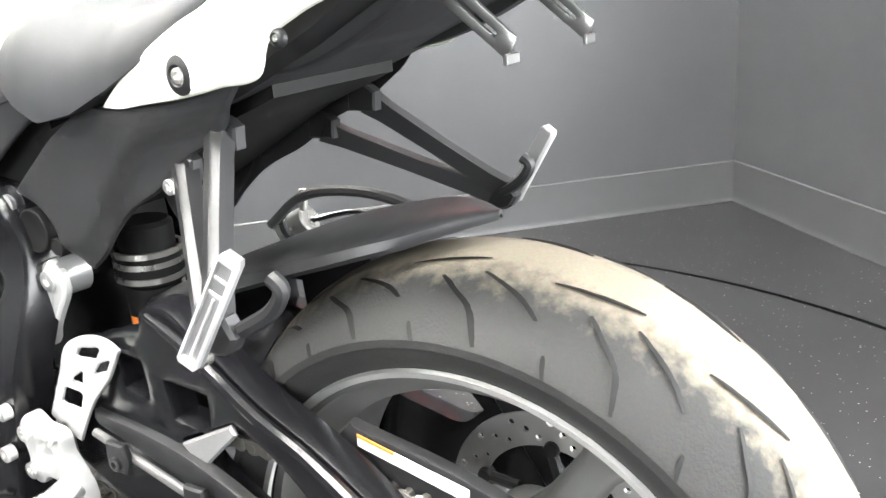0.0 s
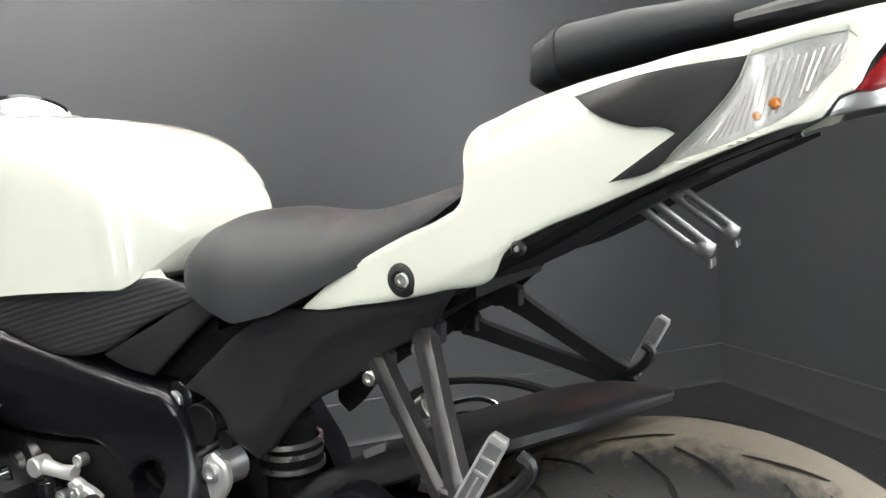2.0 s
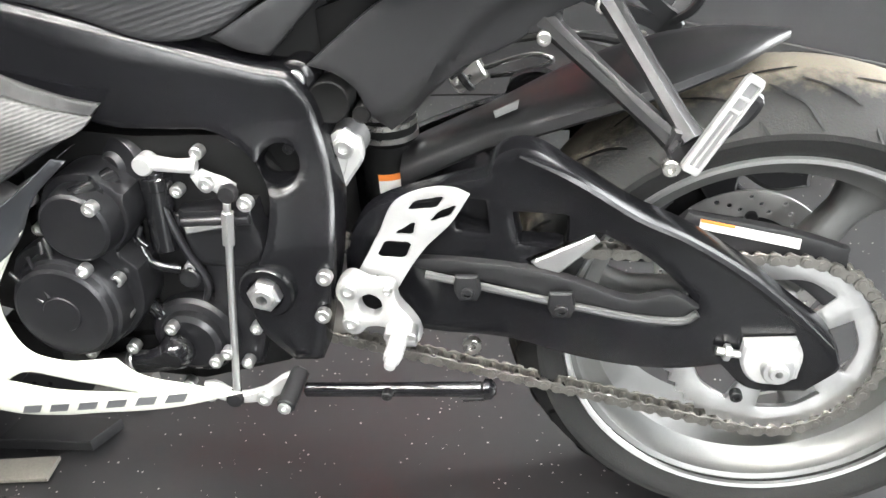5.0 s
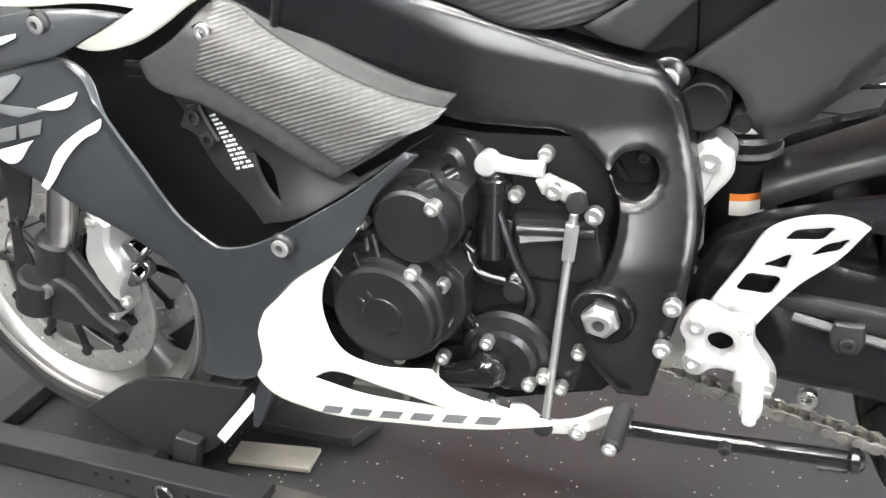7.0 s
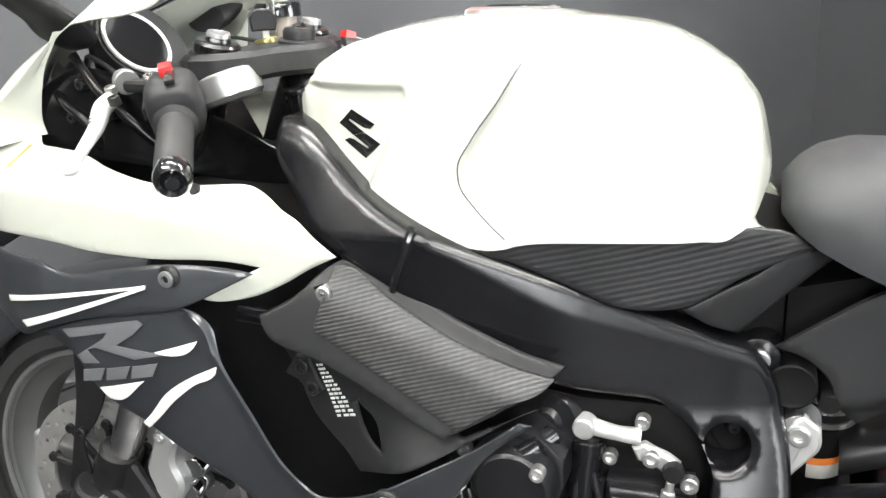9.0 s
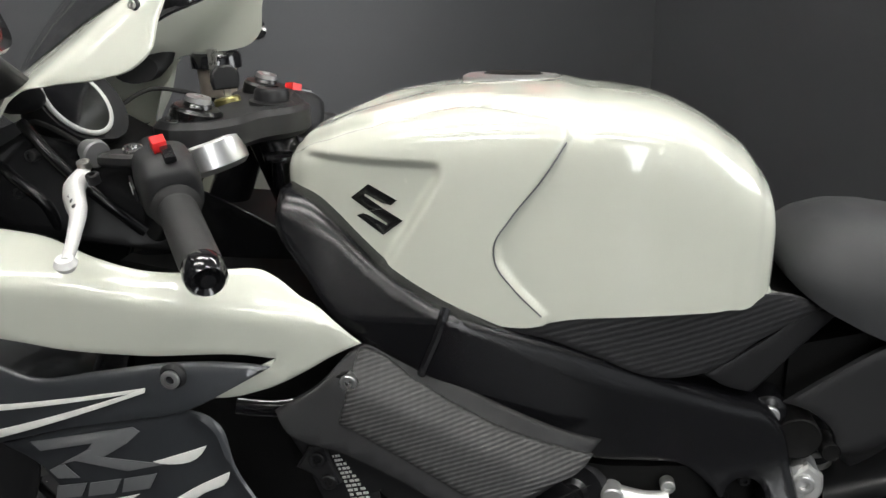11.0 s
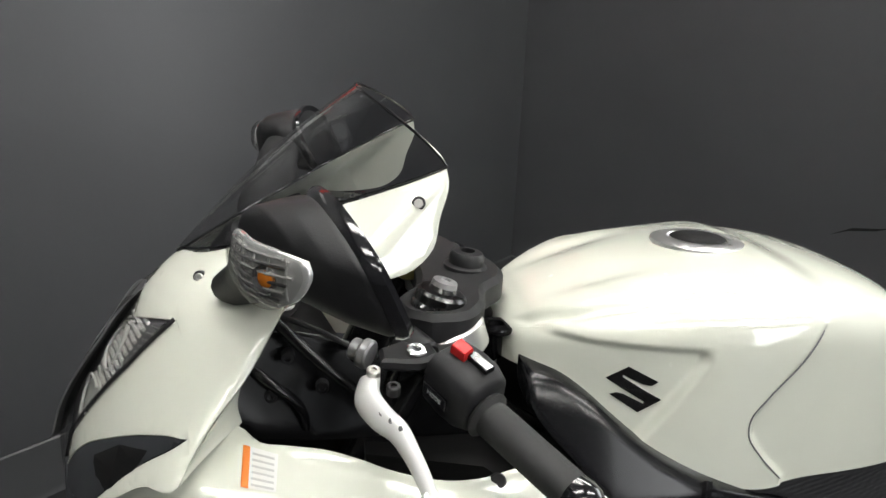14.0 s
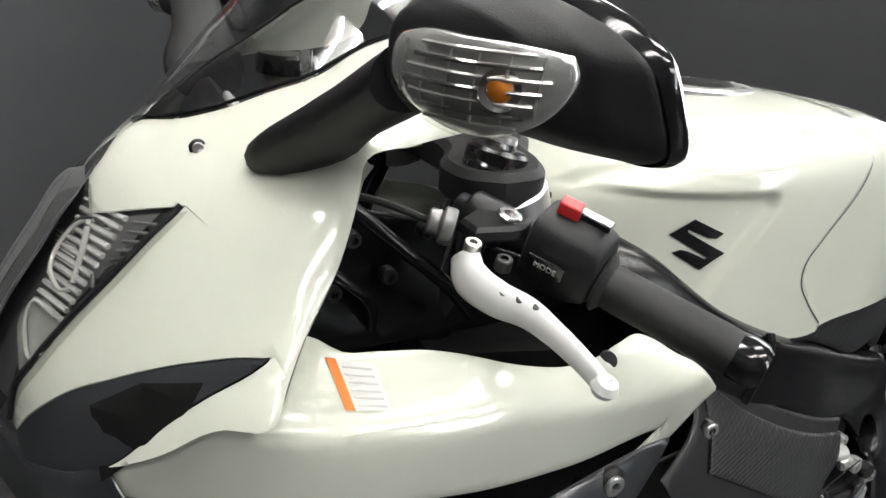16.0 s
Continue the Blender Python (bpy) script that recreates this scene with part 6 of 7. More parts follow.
low = panel("lower_fairing", LOWER, lower_width, GREY, bike, "dark grey lower side fairing", 0.004, 0.004, 0.011, both=True)
for shape in ([(-0.571, 0.699), (-0.385, 0.726), (-0.385, 0.7235), (-0.569, 0.693)], [(-0.553, 0.674), (-0.385, 0.7255), (-0.385, 0.7225), (-0.545, 0.668)]):
    decal("white_stripe", shape, lambda x, z: FLANK(x, z) + 0.006, LOGOWHITE, band, 0.0030 + 0.0006 * (shape[0][0] > -0.56), res=0.004)
for shape in ([(-0.384, 0.6565), (-0.337, 0.670), (-0.342, 0.662), (-0.378, 0.655)], [(-0.460, 0.609), (-0.400, 0.624), (-0.442, 0.597), (-0.449, 0.598)],
              [(-0.318, 0.645), (-0.347, 0.632), (-0.376, 0.613), (-0.401, 0.585), (-0.413, 0.574), (-0.406, 0.569), (-0.392, 0.581), (-0.368, 0.605), (-0.342, 0.625), (-0.320, 0.637)]):
    decal("white_stripe", shape, FLANK, LOGOWHITE, low, 0.0030, res=0.005)
# big side graphic: plain slanting blocks
decal("side_graphic", [(-0.498, 0.670), (-0.400, 0.689), (-0.394, 0.685), (-0.406, 0.674), (-0.429, 0.660), (-0.375, 0.654), (-0.408, 0.647), (-0.456, 0.655), (-0.468, 0.651), (-0.454, 0.638), (-0.476, 0.635), (-0.483, 0.643), (-0.444, 0.666), (-0.438, 0.673), (-0.489, 0.662)], FLANK, LOGOGREY, low, 0.0028, "grey block graphic", fine=False, res=0.006)
for k in range(3):
    x, z = -0.478 + 0.033 * k, 0.627 + 0.006 * k
    decal("side_graphic", [(x, z), (x + 0.030, z + 0.006), (x + 0.022, z - 0.009), (x - 0.004, z - 0.014)], FLANK, LOGOGREY, low, 0.0028, fine=False, res=0.006)
for x, z in ((-0.364, 0.732), (-0.141, 0.529), (-0.60, 0.728)):
    part("fairing_grommet", lathe([(0, 0.001), (0.010, 0.001), (0.013, -0.002), (0.013, -0.006), (0, -0.006)], (x, -float(FLANK(x, z)) - 0.006, z), (0, -1, 0), 24), PLASTIC, low)
    bolt((x, -float(FLANK(x, z)) - 0.006, z), low, 0.0085, SILVER, h=0.004)

# carbon panel and dark inner panel behind the scoop
WEAVE = lambda x, z: 0.192 - 0.192 * (np.asarray(x) + 0.205) - 0.384 * (np.asarray(z) - 0.739) + 0.010 * soft_step((0.735 - 0.47 * (np.asarray(x) + 0.205) - np.asarray(z)) / 0.035)
CARB = [(-0.212, 0.738), (-0.203, 0.740), (-0.170, 0.724), (-0.137, 0.708), (-0.098, 0.689), (-0.056, 0.670), (-0.020, 0.656), (0.010, 0.648), (0.003, 0.640), (-0.040, 0.612), (-0.095, 0.584), (-0.128, 0.601), (-0.164, 0.622), (-0.220, 0.650), (-0.277, 0.676), (-0.284, 0.690), (-0.250, 0.708)]
carb = panel("panel_surround", CARB, WEAVE, PLASTIC, bike, "satin black side panel below the frame", 0.004, 0.003, 0.010, both=True)
STRIP = [(-0.213, 0.7365), (-0.205, 0.736), (-0.160, 0.708), (-0.092, 0.671), (-0.040, 0.650), (0.003, 0.638), (-0.002, 0.632), (-0.042, 0.616), (-0.081, 0.594), (-0.149, 0.635), (-0.226, 0.679), (-0.222, 0.698)]
panel("carbon_strip", STRIP, lambda x, z: WEAVE(x, z) + 0.0035, CARBON, bike, "carbon-weave strip set in the side panel", 0.003, 0.002, 0.008, both=True)
part("panel_hole", lathe([(0, -0.004), (0.010, -0.004), (0.0115, 0.001), (0.014, 0.001), (0.014, -0.006), (0, -0.006)], (-0.222, -0.214, 0.706), (0, -1, 0), 24), DEEP, carb)
bolt((-0.219, -0.212, 0.712), carb, 0.008, SILVER, h=0.007)
INNER = [(-0.283, 0.677), (-0.235, 0.690), (-0.234, 0.671), (-0.188, 0.642), (-0.120, 0.597), (-0.079, 0.580), (-0.045, 0.598), (0.0, 0.625), (-0.018, 0.615), (-0.066, 0.580), (-0.130, 0.547), (-0.194, 0.522), (-0.205, 0.533), (-0.249, 0.572), (-0.272, 0.622), (-0.287, 0.655)]
INW = field((-0.283, 0.677, 0.202), (-0.235, 0.69, 0.208), (-0.12, 0.597, 0.216), (-0.079, 0.58, 0.225), (-0.02, 0.612, 0.225), (-0.13, 0.549, 0.245), (-0.194, 0.524, 0.225), (-0.25, 0.572, 0.207), (-0.27, 0.62, 0.202), (-0.17, 0.58, 0.218))
inner = panel("inner_panel", INNER, INW, MATTE, bike, "black inner panel with a slot", 0.004, 0.003, 0.010, both=True, holes=[[(-0.198, 0.594), (-0.176, 0.580), (-0.163, 0.552), (-0.180, 0.560), (-0.192, 0.576)]])
# Solid black block in place of the shaded space inside the scoop.
part("scoop_shade_block", loft([[(x, -w, z0), (x, w, z0), (x, w, z1), (x, -w, z1)] for x, w, z0, z1 in ((-0.46, 0.15, 0.52, 0.80), (-0.35, 0.165, 0.46, 0.79), (-0.26, 0.165, 0.42, 0.72), (-0.12, 0.17, 0.38, 0.66))]), DEEP, bike, "black block filling the shaded space behind the fairing scoop")
part("scoop_pipe", tube([(-0.335, -0.195, 0.672), (-0.30, -0.19, 0.668), (-0.265, -0.18, 0.67)], 0.010, 12, 5), GLOSSBLACK, bike)
clip = part("panel_clip", slab([(-0.262, 0.640), (-0.246, 0.642), (-0.240, 0.622), (-0.232, 0.604), (-0.248, 0.594), (-0.262, 0.612), (-0.276, 0.618)], 0.006, pose(0, -0.207, 0, 90, 0, 0), 0.002), PLASTIC, bike, "black clip plate")
for x, z in ((-0.254, 0.629), (-0.244, 0.606)):
    bolt((x, -0.213, z), clip, 0.008, PLASTIC, h=0.004)
# caution print: rows of short bars that narrow towards the top
for k in range(13):
    t = k / 12
    cx, cz, half = -0.238 + 0.029 * t, 0.630 - 0.050 * t, 0.004 + 0.008 * t
    for m in range(3):
        a0 = -half + 2 * half * m / 3
        a1 = a0 + 2 * half * (0.75 if (k + m) % 3 else 0.5) / 3
        decal("caution_print", [(cx + a0, cz + 0.25 * a0), (cx + a1, cz + 0.25 * a1), (cx + a1 + 0.0008, cz + 0.25 * a1 - 0.0022), (cx + a0 + 0.0008, cz + 0.25 * a0 - 0.0022)], INW, PAPER, inner, 0.0016, fine=False, res=0.02)

# white belly pan
BELLY = [(-0.069, 0.545), (-0.115, 0.510), (-0.177, 0.461), (-0.206, 0.418), (-0.220, 0.365), (-0.234, 0.345), (-0.223, 0.321), (-0.177, 0.302), (-0.12, 0.300), (-0.068, 0.305), (0.026, 0.316), (0.105, 0.336), (0.047, 0.350), (-0.003, 0.367), (-0.021, 0.388), (-0.085, 0.386), (-0.115, 0.397), (-0.130, 0.433), (-0.124, 0.470), (-0.098, 0.510)]
BELLYW = field((-0.069, 0.545, 0.252), (-0.177, 0.461, 0.262), (-0.206, 0.40, 0.255), (-0.13, 0.44, 0.250), (-0.2, 0.33, 0.243), (-0.07, 0.31, 0.240), (0.1, 0.336, 0.236), (-0.02, 0.38, 0.247), (-0.1, 0.37, 0.250))
belly = panel("belly_pan", BELLY, BELLYW, WHITE, bike, "pearl white belly pan", 0.004, 0.006, 0.010, holes=[[(-0.140, 0.366), (-0.160, 0.353), (-0.105, 0.343), (-0.008, 0.338), (-0.064, 0.355)]], both=True)
# Black filler block: gives the pan's opening its shade.
part("belly_shade_block", loft([[(x, -w, z), (x, w, z), (x, w, z + 0.05), (x, -w, z + 0.05)] for x, w, z in ((-0.22, 0.15, 0.32), (-0.1, 0.17, 0.305), (0.06, 0.15, 0.315))]), DEEP, bike, "black block filling the shaded space behind the belly pan")
for k in range(6):
    x = -0.160 + 0.0355 * k
    z = 0.3055 + 0.0042 * k
    decal("belly_graphic", [(x, z), (x + 0.023, z + 0.0027), (x + 0.031, z + 0.0147), (x + 0.008, z + 0.012)], BELLYW, LOGOGREY, belly, 0.0014, fine=False, res=0.02, label="dark block of a side graphic")
part("dam_strip", slab([(-0.343, 0.212), (-0.333, 0.200), (-0.412, 0.112), (-0.422, 0.124)], 0.003, pose(0, -0.132, 0, 90, 0, 0), 0.0006, fine=False), LOGOWHITE, bike, "pale strip of the air dam")
panel("belly_fin", [(-0.215, 0.345), (-0.235, 0.342), (-0.262, 0.29), (-0.275, 0.245), (-0.268, 0.245), (-0.240, 0.290)], lambda x, z: np.full_like(np.asarray(x, float), 0.225), GREY, bike, "black air dam below the fairing", 0.01, 0.003, 0.012)

# ---- front cowl, lamps, screen ----
NOSEZ = (0.68, 0.70, 0.753, 0.80, 0.835, 0.874, 0.908, 0.933, 0.948, 0.98, 1.07)
NOSEX = (-0.772, -0.775, -0.772, -0.760, -0.740, -0.713, -0.690, -0.669, -0.648, -0.60, -0.47)


def nose_width(x, z):
    """The nose: each level bends back from its tip; further back the flank narrows towards the screen."""
    x, z = np.asarray(x, float), np.asarray(z, float)
    tip = sum(np.interp(z + d, NOSEZ, NOSEX) for d in (-0.012, -0.006, 0, 0.006, 0.012)) / 5
    bend = sum(np.interp(z + d, (0.75, 0.79, 0.87, 0.93, 0.963, 1.0, 1.07), (0.5, 0.55, 0.8, 1.3, 1.8, 2.2, 2.6)) for d in (-0.012, 0, 0.012)) / 3
    front = (-0.25 + np.sqrt(0.0625 + 4 * bend * np.maximum(0, x - tip))) / (2 * bend)
    flank = 0.186 - 0.2 * (x + 0.53) - 0.25 * np.maximum(z - 0.96, 0) + 0.5 * np.maximum(0.96 - z, 0)
    s = 0.02
    h = np.clip(0.5 + 0.5 * (flank - front) / s, 0, 1)
    return front * h + flank * (1 - h) - s * h * (1 - h)


BASE = [(-0.643, 0.951), (-0.614, 0.962), (-0.588, 0.973), (-0.561, 0.986), (-0.534, 0.998), (-0.497, 1.020), (-0.465, 1.034), (-0.391, 1.067)]
SEAM = [(-0.527, 0.963), (-0.538, 0.948), (-0.560, 0.914), (-0.588, 0.881), (-0.604, 0.857), (-0.611, 0.844)]
SCOOP = [(-0.744, 0.762), (-0.732, 0.784), (-0.714, 0.807), (-0.686, 0.830), (-0.643, 0.857), (-0.619, 0.868), (-0.606, 0.872)]
SCOOPLOW = [(-0.606, 0.872), (-0.619, 0.862), (-0.642, 0.844), (-0.668, 0.820), (-0.695, 0.789)]
LAMPEDGE = [(-0.746, 0.764), (-0.739, 0.791), (-0.724, 0.815), (-0.702, 0.844), (-0.676, 0.874), (-0.651, 0.902), (-0.629, 0.924), (-0.653, 0.914), (-0.681, 0.900), (-0.677, 0.917)]
FRONT = BASE + [(-0.389, 1.057), (-0.397, 1.025), (-0.403, 1.0), (-0.420, 0.984), (-0.448, 0.976), (-0.494, 0.971)] + SEAM + [(-0.637, 0.835), (-0.668, 0.811)] + SCOOPLOW[::-1] + SCOOP[-2::-1] + LAMPEDGE + [(-0.668, 0.928)]
cowl2 = panel("front_cowl", FRONT, nose_width, WHITE, bike, "pearl white front cowl", 0.004, 0.0035, 0.009, both=True)
OPENING = [(-0.528, 0.963), (-0.541, 0.946), (-0.557, 0.925), (-0.568, 0.897), (-0.574, 0.872), (-0.571, 0.854)]
outer = [Vector((x, -float(nose_width(x, z)) + 0.002, z)) for x, z in SEAM]
inner_edge = [Vector((x, -0.184, z)) for x, z in OPENING]
rows = [[tuple(a.lerp(b, t) + Vector((0, 0.006 * math.sin(math.pi * t), 0))) for a, b in zip(smooth_line(outer, 5), smooth_line(inner_edge, 5))] for t in np.linspace(0, 1, 7)]
rows.append([(x + 0.002, y + 0.006, z) for x, y, z in rows[-1]])
part("cowl_return", loft(rows, False, False), WHITE, cowl2, "white return beside the cockpit opening", 60)
part("cowl_return", mirrored(loft(rows, False, False)), WHITE, cowl2)
intake = panel("air_intake", SCOOP + SCOOPLOW[1:] + [(-0.723, 0.761), (-0.743, 0.745)], lambda x, z: nose_width(x, z) - 0.004, GREY, bike, "dark grey ram air intake", 0.006, 0.002, 0.010, both=True)
# Flat black decal paints the shade inside the intake's mouth.
decal("intake_mouth_shade", [(-0.700, 0.778), (-0.700, 0.812), (-0.672, 0.836), (-0.642, 0.850), (-0.650, 0.838), (-0.672, 0.812)], lambda x, z: nose_width(x, z) - 0.004, DEEP, intake, 0.0015, "flat black decal shading the intake opening", fine=False)
panel("chin", [(-0.760, 0.745), (-0.743, 0.744), (-0.722, 0.760), (-0.696, 0.787), (-0.680, 0.765), (-0.690, 0.730), (-0.72, 0.700), (-0.762, 0.700)], lambda x, z: nose_width(x, z) - 0.004, GREY, bike, "dark chin of the fairing", 0.004, 0.004, 0.010, both=True)
# headlight: one clear cover over the whole nose, bright reflectors inside
HEAD = LAMPEDGE + [(-0.692, 0.907), (-0.717, 0.873), (-0.744, 0.834), (-0.762, 0.80), (-0.773, 0.764)]
head = part("headlight", plate(rounded(HEAD, 0.006), [], lambda x, z: nose_width(x, z) - 0.030, 0.004, 0.002, 0.008), LAMPDARK, bike, "clear faceted headlight")
part("headlight", mirrored(plate(rounded(HEAD, 0.006), [], lambda x, z: nose_width(x, z) - 0.030, 0.004, 0.002, 0.010)), LAMPDARK, bike)
WEDGE = [(-0.634, 0.922), (-0.655, 0.915), (-0.683, 0.902), (-0.692, 0.872), (-0.702, 0.846), (-0.678, 0.874), (-0.655, 0.900)]
part("lamp_wedge", plate(rounded(WEDGE, 0.005), [], lambda x, z: nose_width(x, z) - 0.016, 0.004, 0.001, 0.006), LAMPDARK, head, "smoky reflector wedge")
LOWWEDGE = [(-0.706, 0.838), (-0.716, 0.842), (-0.734, 0.822), (-0.738, 0.796), (-0.728, 0.806), (-0.716, 0.824)]
part("lamp_wedge", plate(rounded(LOWWEDGE, 0.005), [], lambda x, z: nose_width(x, z) - 0.014, 0.004, 0.001, 0.006), REFLECTOR, head, "small bright lower reflector")
for k in range(12):
    s = k / 11
    x0, z0 = -0.661 - 0.047 * s, 0.905 - 0.066 * s
    x1 = x0 - 0.020 * (1 - 0.3 * s)
    part("reflector_rib", rod((x0, -float(nose_width(x0, z0)) + 0.012, z0), (x1, -float(nose_width(x1, z0)) + 0.013, z0 - 0.001), 0.0023, n=6), RIBBRIGHT, head)
    if k < 8:
        part("faint_rib", rod((x0 + 0.004, -float(nose_width(x0 + 0.004, z0)) + 0.014, z0), (x0 + 0.026 - 0.003 * k, -float(nose_width(x0 + 0.026 - 0.003 * k, z0 + 0.006)) + 0.014, z0 + 0.006), 0.0012, n=6), PEGGREY, head)
part("bowl_edge", tube([(-0.683, -0.050, 0.896), (-0.690, -0.036, 0.890), (-0.703, -0.031, 0.874), (-0.710, -0.042, 0.861), (-0.707, -0.060, 0.853), (-0.700, -0.070, 0.856)], 0.0018, 8, 5), RIBBRIGHT, head, "bright edge of the lamp bowl")
part("bowl_edge", tube([(-0.684, -0.054, 0.894), (-0.690, -0.062, 0.878), (-0.698, -0.069, 0.860)], 0.0022, 8, 5), RIBBRIGHT, head)
for k in range(10):
    z = 0.879 - 0.0027 * k
    x = -0.7015 - 0.0009 * k
    part("bowl_rib", rod((x, -float(nose_width(x, z)) + 0.016, z), (x + 0.010, -float(nose_width(x + 0.010, z)) + 0.018, z), 0.0007, n=5), RIBBRIGHT, head)
part("bowl_edge", tube([(-0.712, -0.078, 0.842), (-0.722, -0.052, 0.843), (-0.730, -0.050, 0.828), (-0.731, -0.072, 0.810), (-0.722, -0.084, 0.818)], 0.0016, 8, 4), RIBBRIGHT, head)
for z, r in ((0.862, 0.034), (0.805, 0.026)):
    at = Vector((float(np.interp(z, NOSEZ, NOSEX)) + 0.045, -0.052, z))
    part("lamp_bowl", lathe([(0.2 * r, -0.012), (0.7 * r, -0.006), (r, 0.008), (r + 0.003, 0.008), (r + 0.003, -0.02), (0.2 * r, -0.02)], at, (-0.85, -0.5, 0.15), 32, True), CHROME, head, "round chrome lamp bowl")
    part("lamp_glass", lathe([(0, 0.002), (0.45 * r, -0.002), (0.7 * r, -0.005), (0, -0.012)], at, (-0.85, -0.5, 0.15), 28), REFLECTOR, head)
rim = rounded(LAMPEDGE[:7], 0.005, False)
part("lamp_bezel", tube([(x - 0.002, -float(nose_width(x - 0.002, z)) + 0.003, z) for x, z in rim], 0.0022, 6, 0), PLASTIC, head)
cover = plate(rounded(HEAD, 0.006), [], lambda x, z: nose_width(x + 0.004, z) + 0.0005, 0.002, 0.002, 0.008)
part("headlight_lens", cover, LENS, head, "clear headlight cover")
part("headlight_lens", mirrored(cover), LENS, head)

# windscreen: a smoked double bubble
rows = []
for k in range(30):
    s = k / 29
    bx = -0.643 + 0.252 * s
    bz = float(np.interp(bx, [p[0] for p in BASE], [p[1] for p in BASE])) + 0.002
    base = Vector((bx, -max(0.003, float(nose_width(bx, bz)) - 0.002), bz))
    top = Vector((-0.645 + 0.180 * s, 0, 0.953 + 0.170 * s + 0.012 * math.sin(math.pi * s)))
    row = []
    for j in range(17):
        u = j / 16
        w = math.sin(u * math.pi / 2)
        row.append(Vector((base.x + (top.x - base.x) * w ** 1.2, base.y * (1 - u), base.z + (top.z - base.z) * w ** 0.9)))
    rows.append([tuple(p) for p in row] + [(p.x, -p.y, p.z) for p in reversed(row[:-1])])
v, f = loft(rows, False, False)
screen = part("windscreen", (v, f), SCREEN, bike, "smoked grey windscreen", 60)
for edge in (rows[-1], [r[0] for r in rows], [r[-1] for r in rows]):
    part("screen_edge", tube(edge, 0.0014, 6, 0), GLOSSBLACK, screen)
for x, z in ((-0.417, 1.040), (-0.612, 0.952)):
    y = -float(nose_width(x, z))
    part("screen_grommet", lathe([(0, 0.001), (0.004, 0.001), (0.006, 0), (0.006, -0.005), (0, -0.005)], (x, y, z), (-0.25, -1, 0.25), 20), PLASTIC, cowl2)
    bolt((x, y - 0.001, z), cowl2, 0.004, STEEL, (-0.25, -1, 0.25), 0.003)

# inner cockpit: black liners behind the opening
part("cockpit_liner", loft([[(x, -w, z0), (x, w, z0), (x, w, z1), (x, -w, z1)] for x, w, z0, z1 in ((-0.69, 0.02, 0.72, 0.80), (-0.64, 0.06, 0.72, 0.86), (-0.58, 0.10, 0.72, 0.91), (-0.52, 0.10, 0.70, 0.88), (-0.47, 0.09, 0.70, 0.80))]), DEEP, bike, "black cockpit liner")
panel("cockpit_side", [(-0.585, 0.84), (-0.578, 0.90), (-0.545, 0.925), (-0.48, 0.905), (-0.40, 0.870), (-0.30, 0.82), (-0.26, 0.79), (-0.36, 0.79), (-0.5, 0.82)], lambda x, z: 0.160 - 0.15 * (x + 0.58) - 0.02 * np.sin(18 * (x + z)), INNERBLACK, bike, "gloss black inner fairing", 0.003, 0.003, 0.015)
for x, y, z in ((-0.53, -0.155, 0.905), (-0.545, -0.16, 0.87), (-0.50, -0.15, 0.872), (-0.555, -0.16, 0.855), (-0.47, -0.145, 0.90)):
    bolt((x, y, z), bike, 0.006, PLASTIC)
part("cable", tube([(-0.54, -0.15, 0.935), (-0.50, -0.165, 0.90), (-0.46, -0.165, 0.865), (-0.43, -0.15, 0.83)], 0.0055, 10, 6), INNERBLACK, bike, "black cables in the cockpit")
part("cable", tube([(-0.57, -0.155, 0.90), (-0.545, -0.168, 0.885), (-0.52, -0.165, 0.86), (-0.515, -0.155, 0.83)], 0.005, 10, 6), INNERBLACK, bike)
DIAL, FACING = Vector((-0.556, -0.030, 0.938)), Vector((0.80, -0.10, 0.59)).normalized()
ACR = Vector((0, 1, 0)).cross(FACING).normalized()
ring_at = lambda r, q, d: DIAL + ACR * (r * math.cos(q)) + FACING.cross(ACR) * (r * math.sin(q)) + FACING * d
dash = part("instrument_housing", loft([[ring_at(r * (1 + 0.5 * max(0.0, math.sin(q))), q, d) for q in [2 * math.pi * k / 36 for k in range(36)]] for r, d in ((0.030, -0.05), (0.046, -0.03), (0.052, -0.006), (0.050, 0.0))]), PLASTIC, bike, "black instrument housing")
part("dial_ring", tube([tuple(ring_at(0.043, 2 * math.pi * k / 36, 0.003)) for k in range(37)], 0.003, 8, 0), PAPER, dash, "pale dial ring")
part("dial_glass", lathe([(0, 0.001), (0.041, 0.001), (0.041, -0.002), (0, -0.002)], DIAL + FACING * 0.003, FACING, 36), GLOSSBLACK, dash, "dark dial glass")

# mirrors: housing, indicator lens and stalk
MS = (0.0, 0.05, 0.15, 0.35, 0.65, 0.93, 1.0)
MROW = ((-0.556, -0.272, 1.043, 0.012, 0.012), (-0.554, -0.272, 1.044, 0.021, 0.022), (-0.548, -0.276, 1.046, 0.028, 0.036), (-0.536, -0.284, 1.048, 0.034, 0.051), (-0.514, -0.291, 1.046, 0.042, 0.063), (-0.491, -0.296, 1.045, 0.048, 0.069), (-0.485, -0.296, 1.045, 0.047, 0.068))


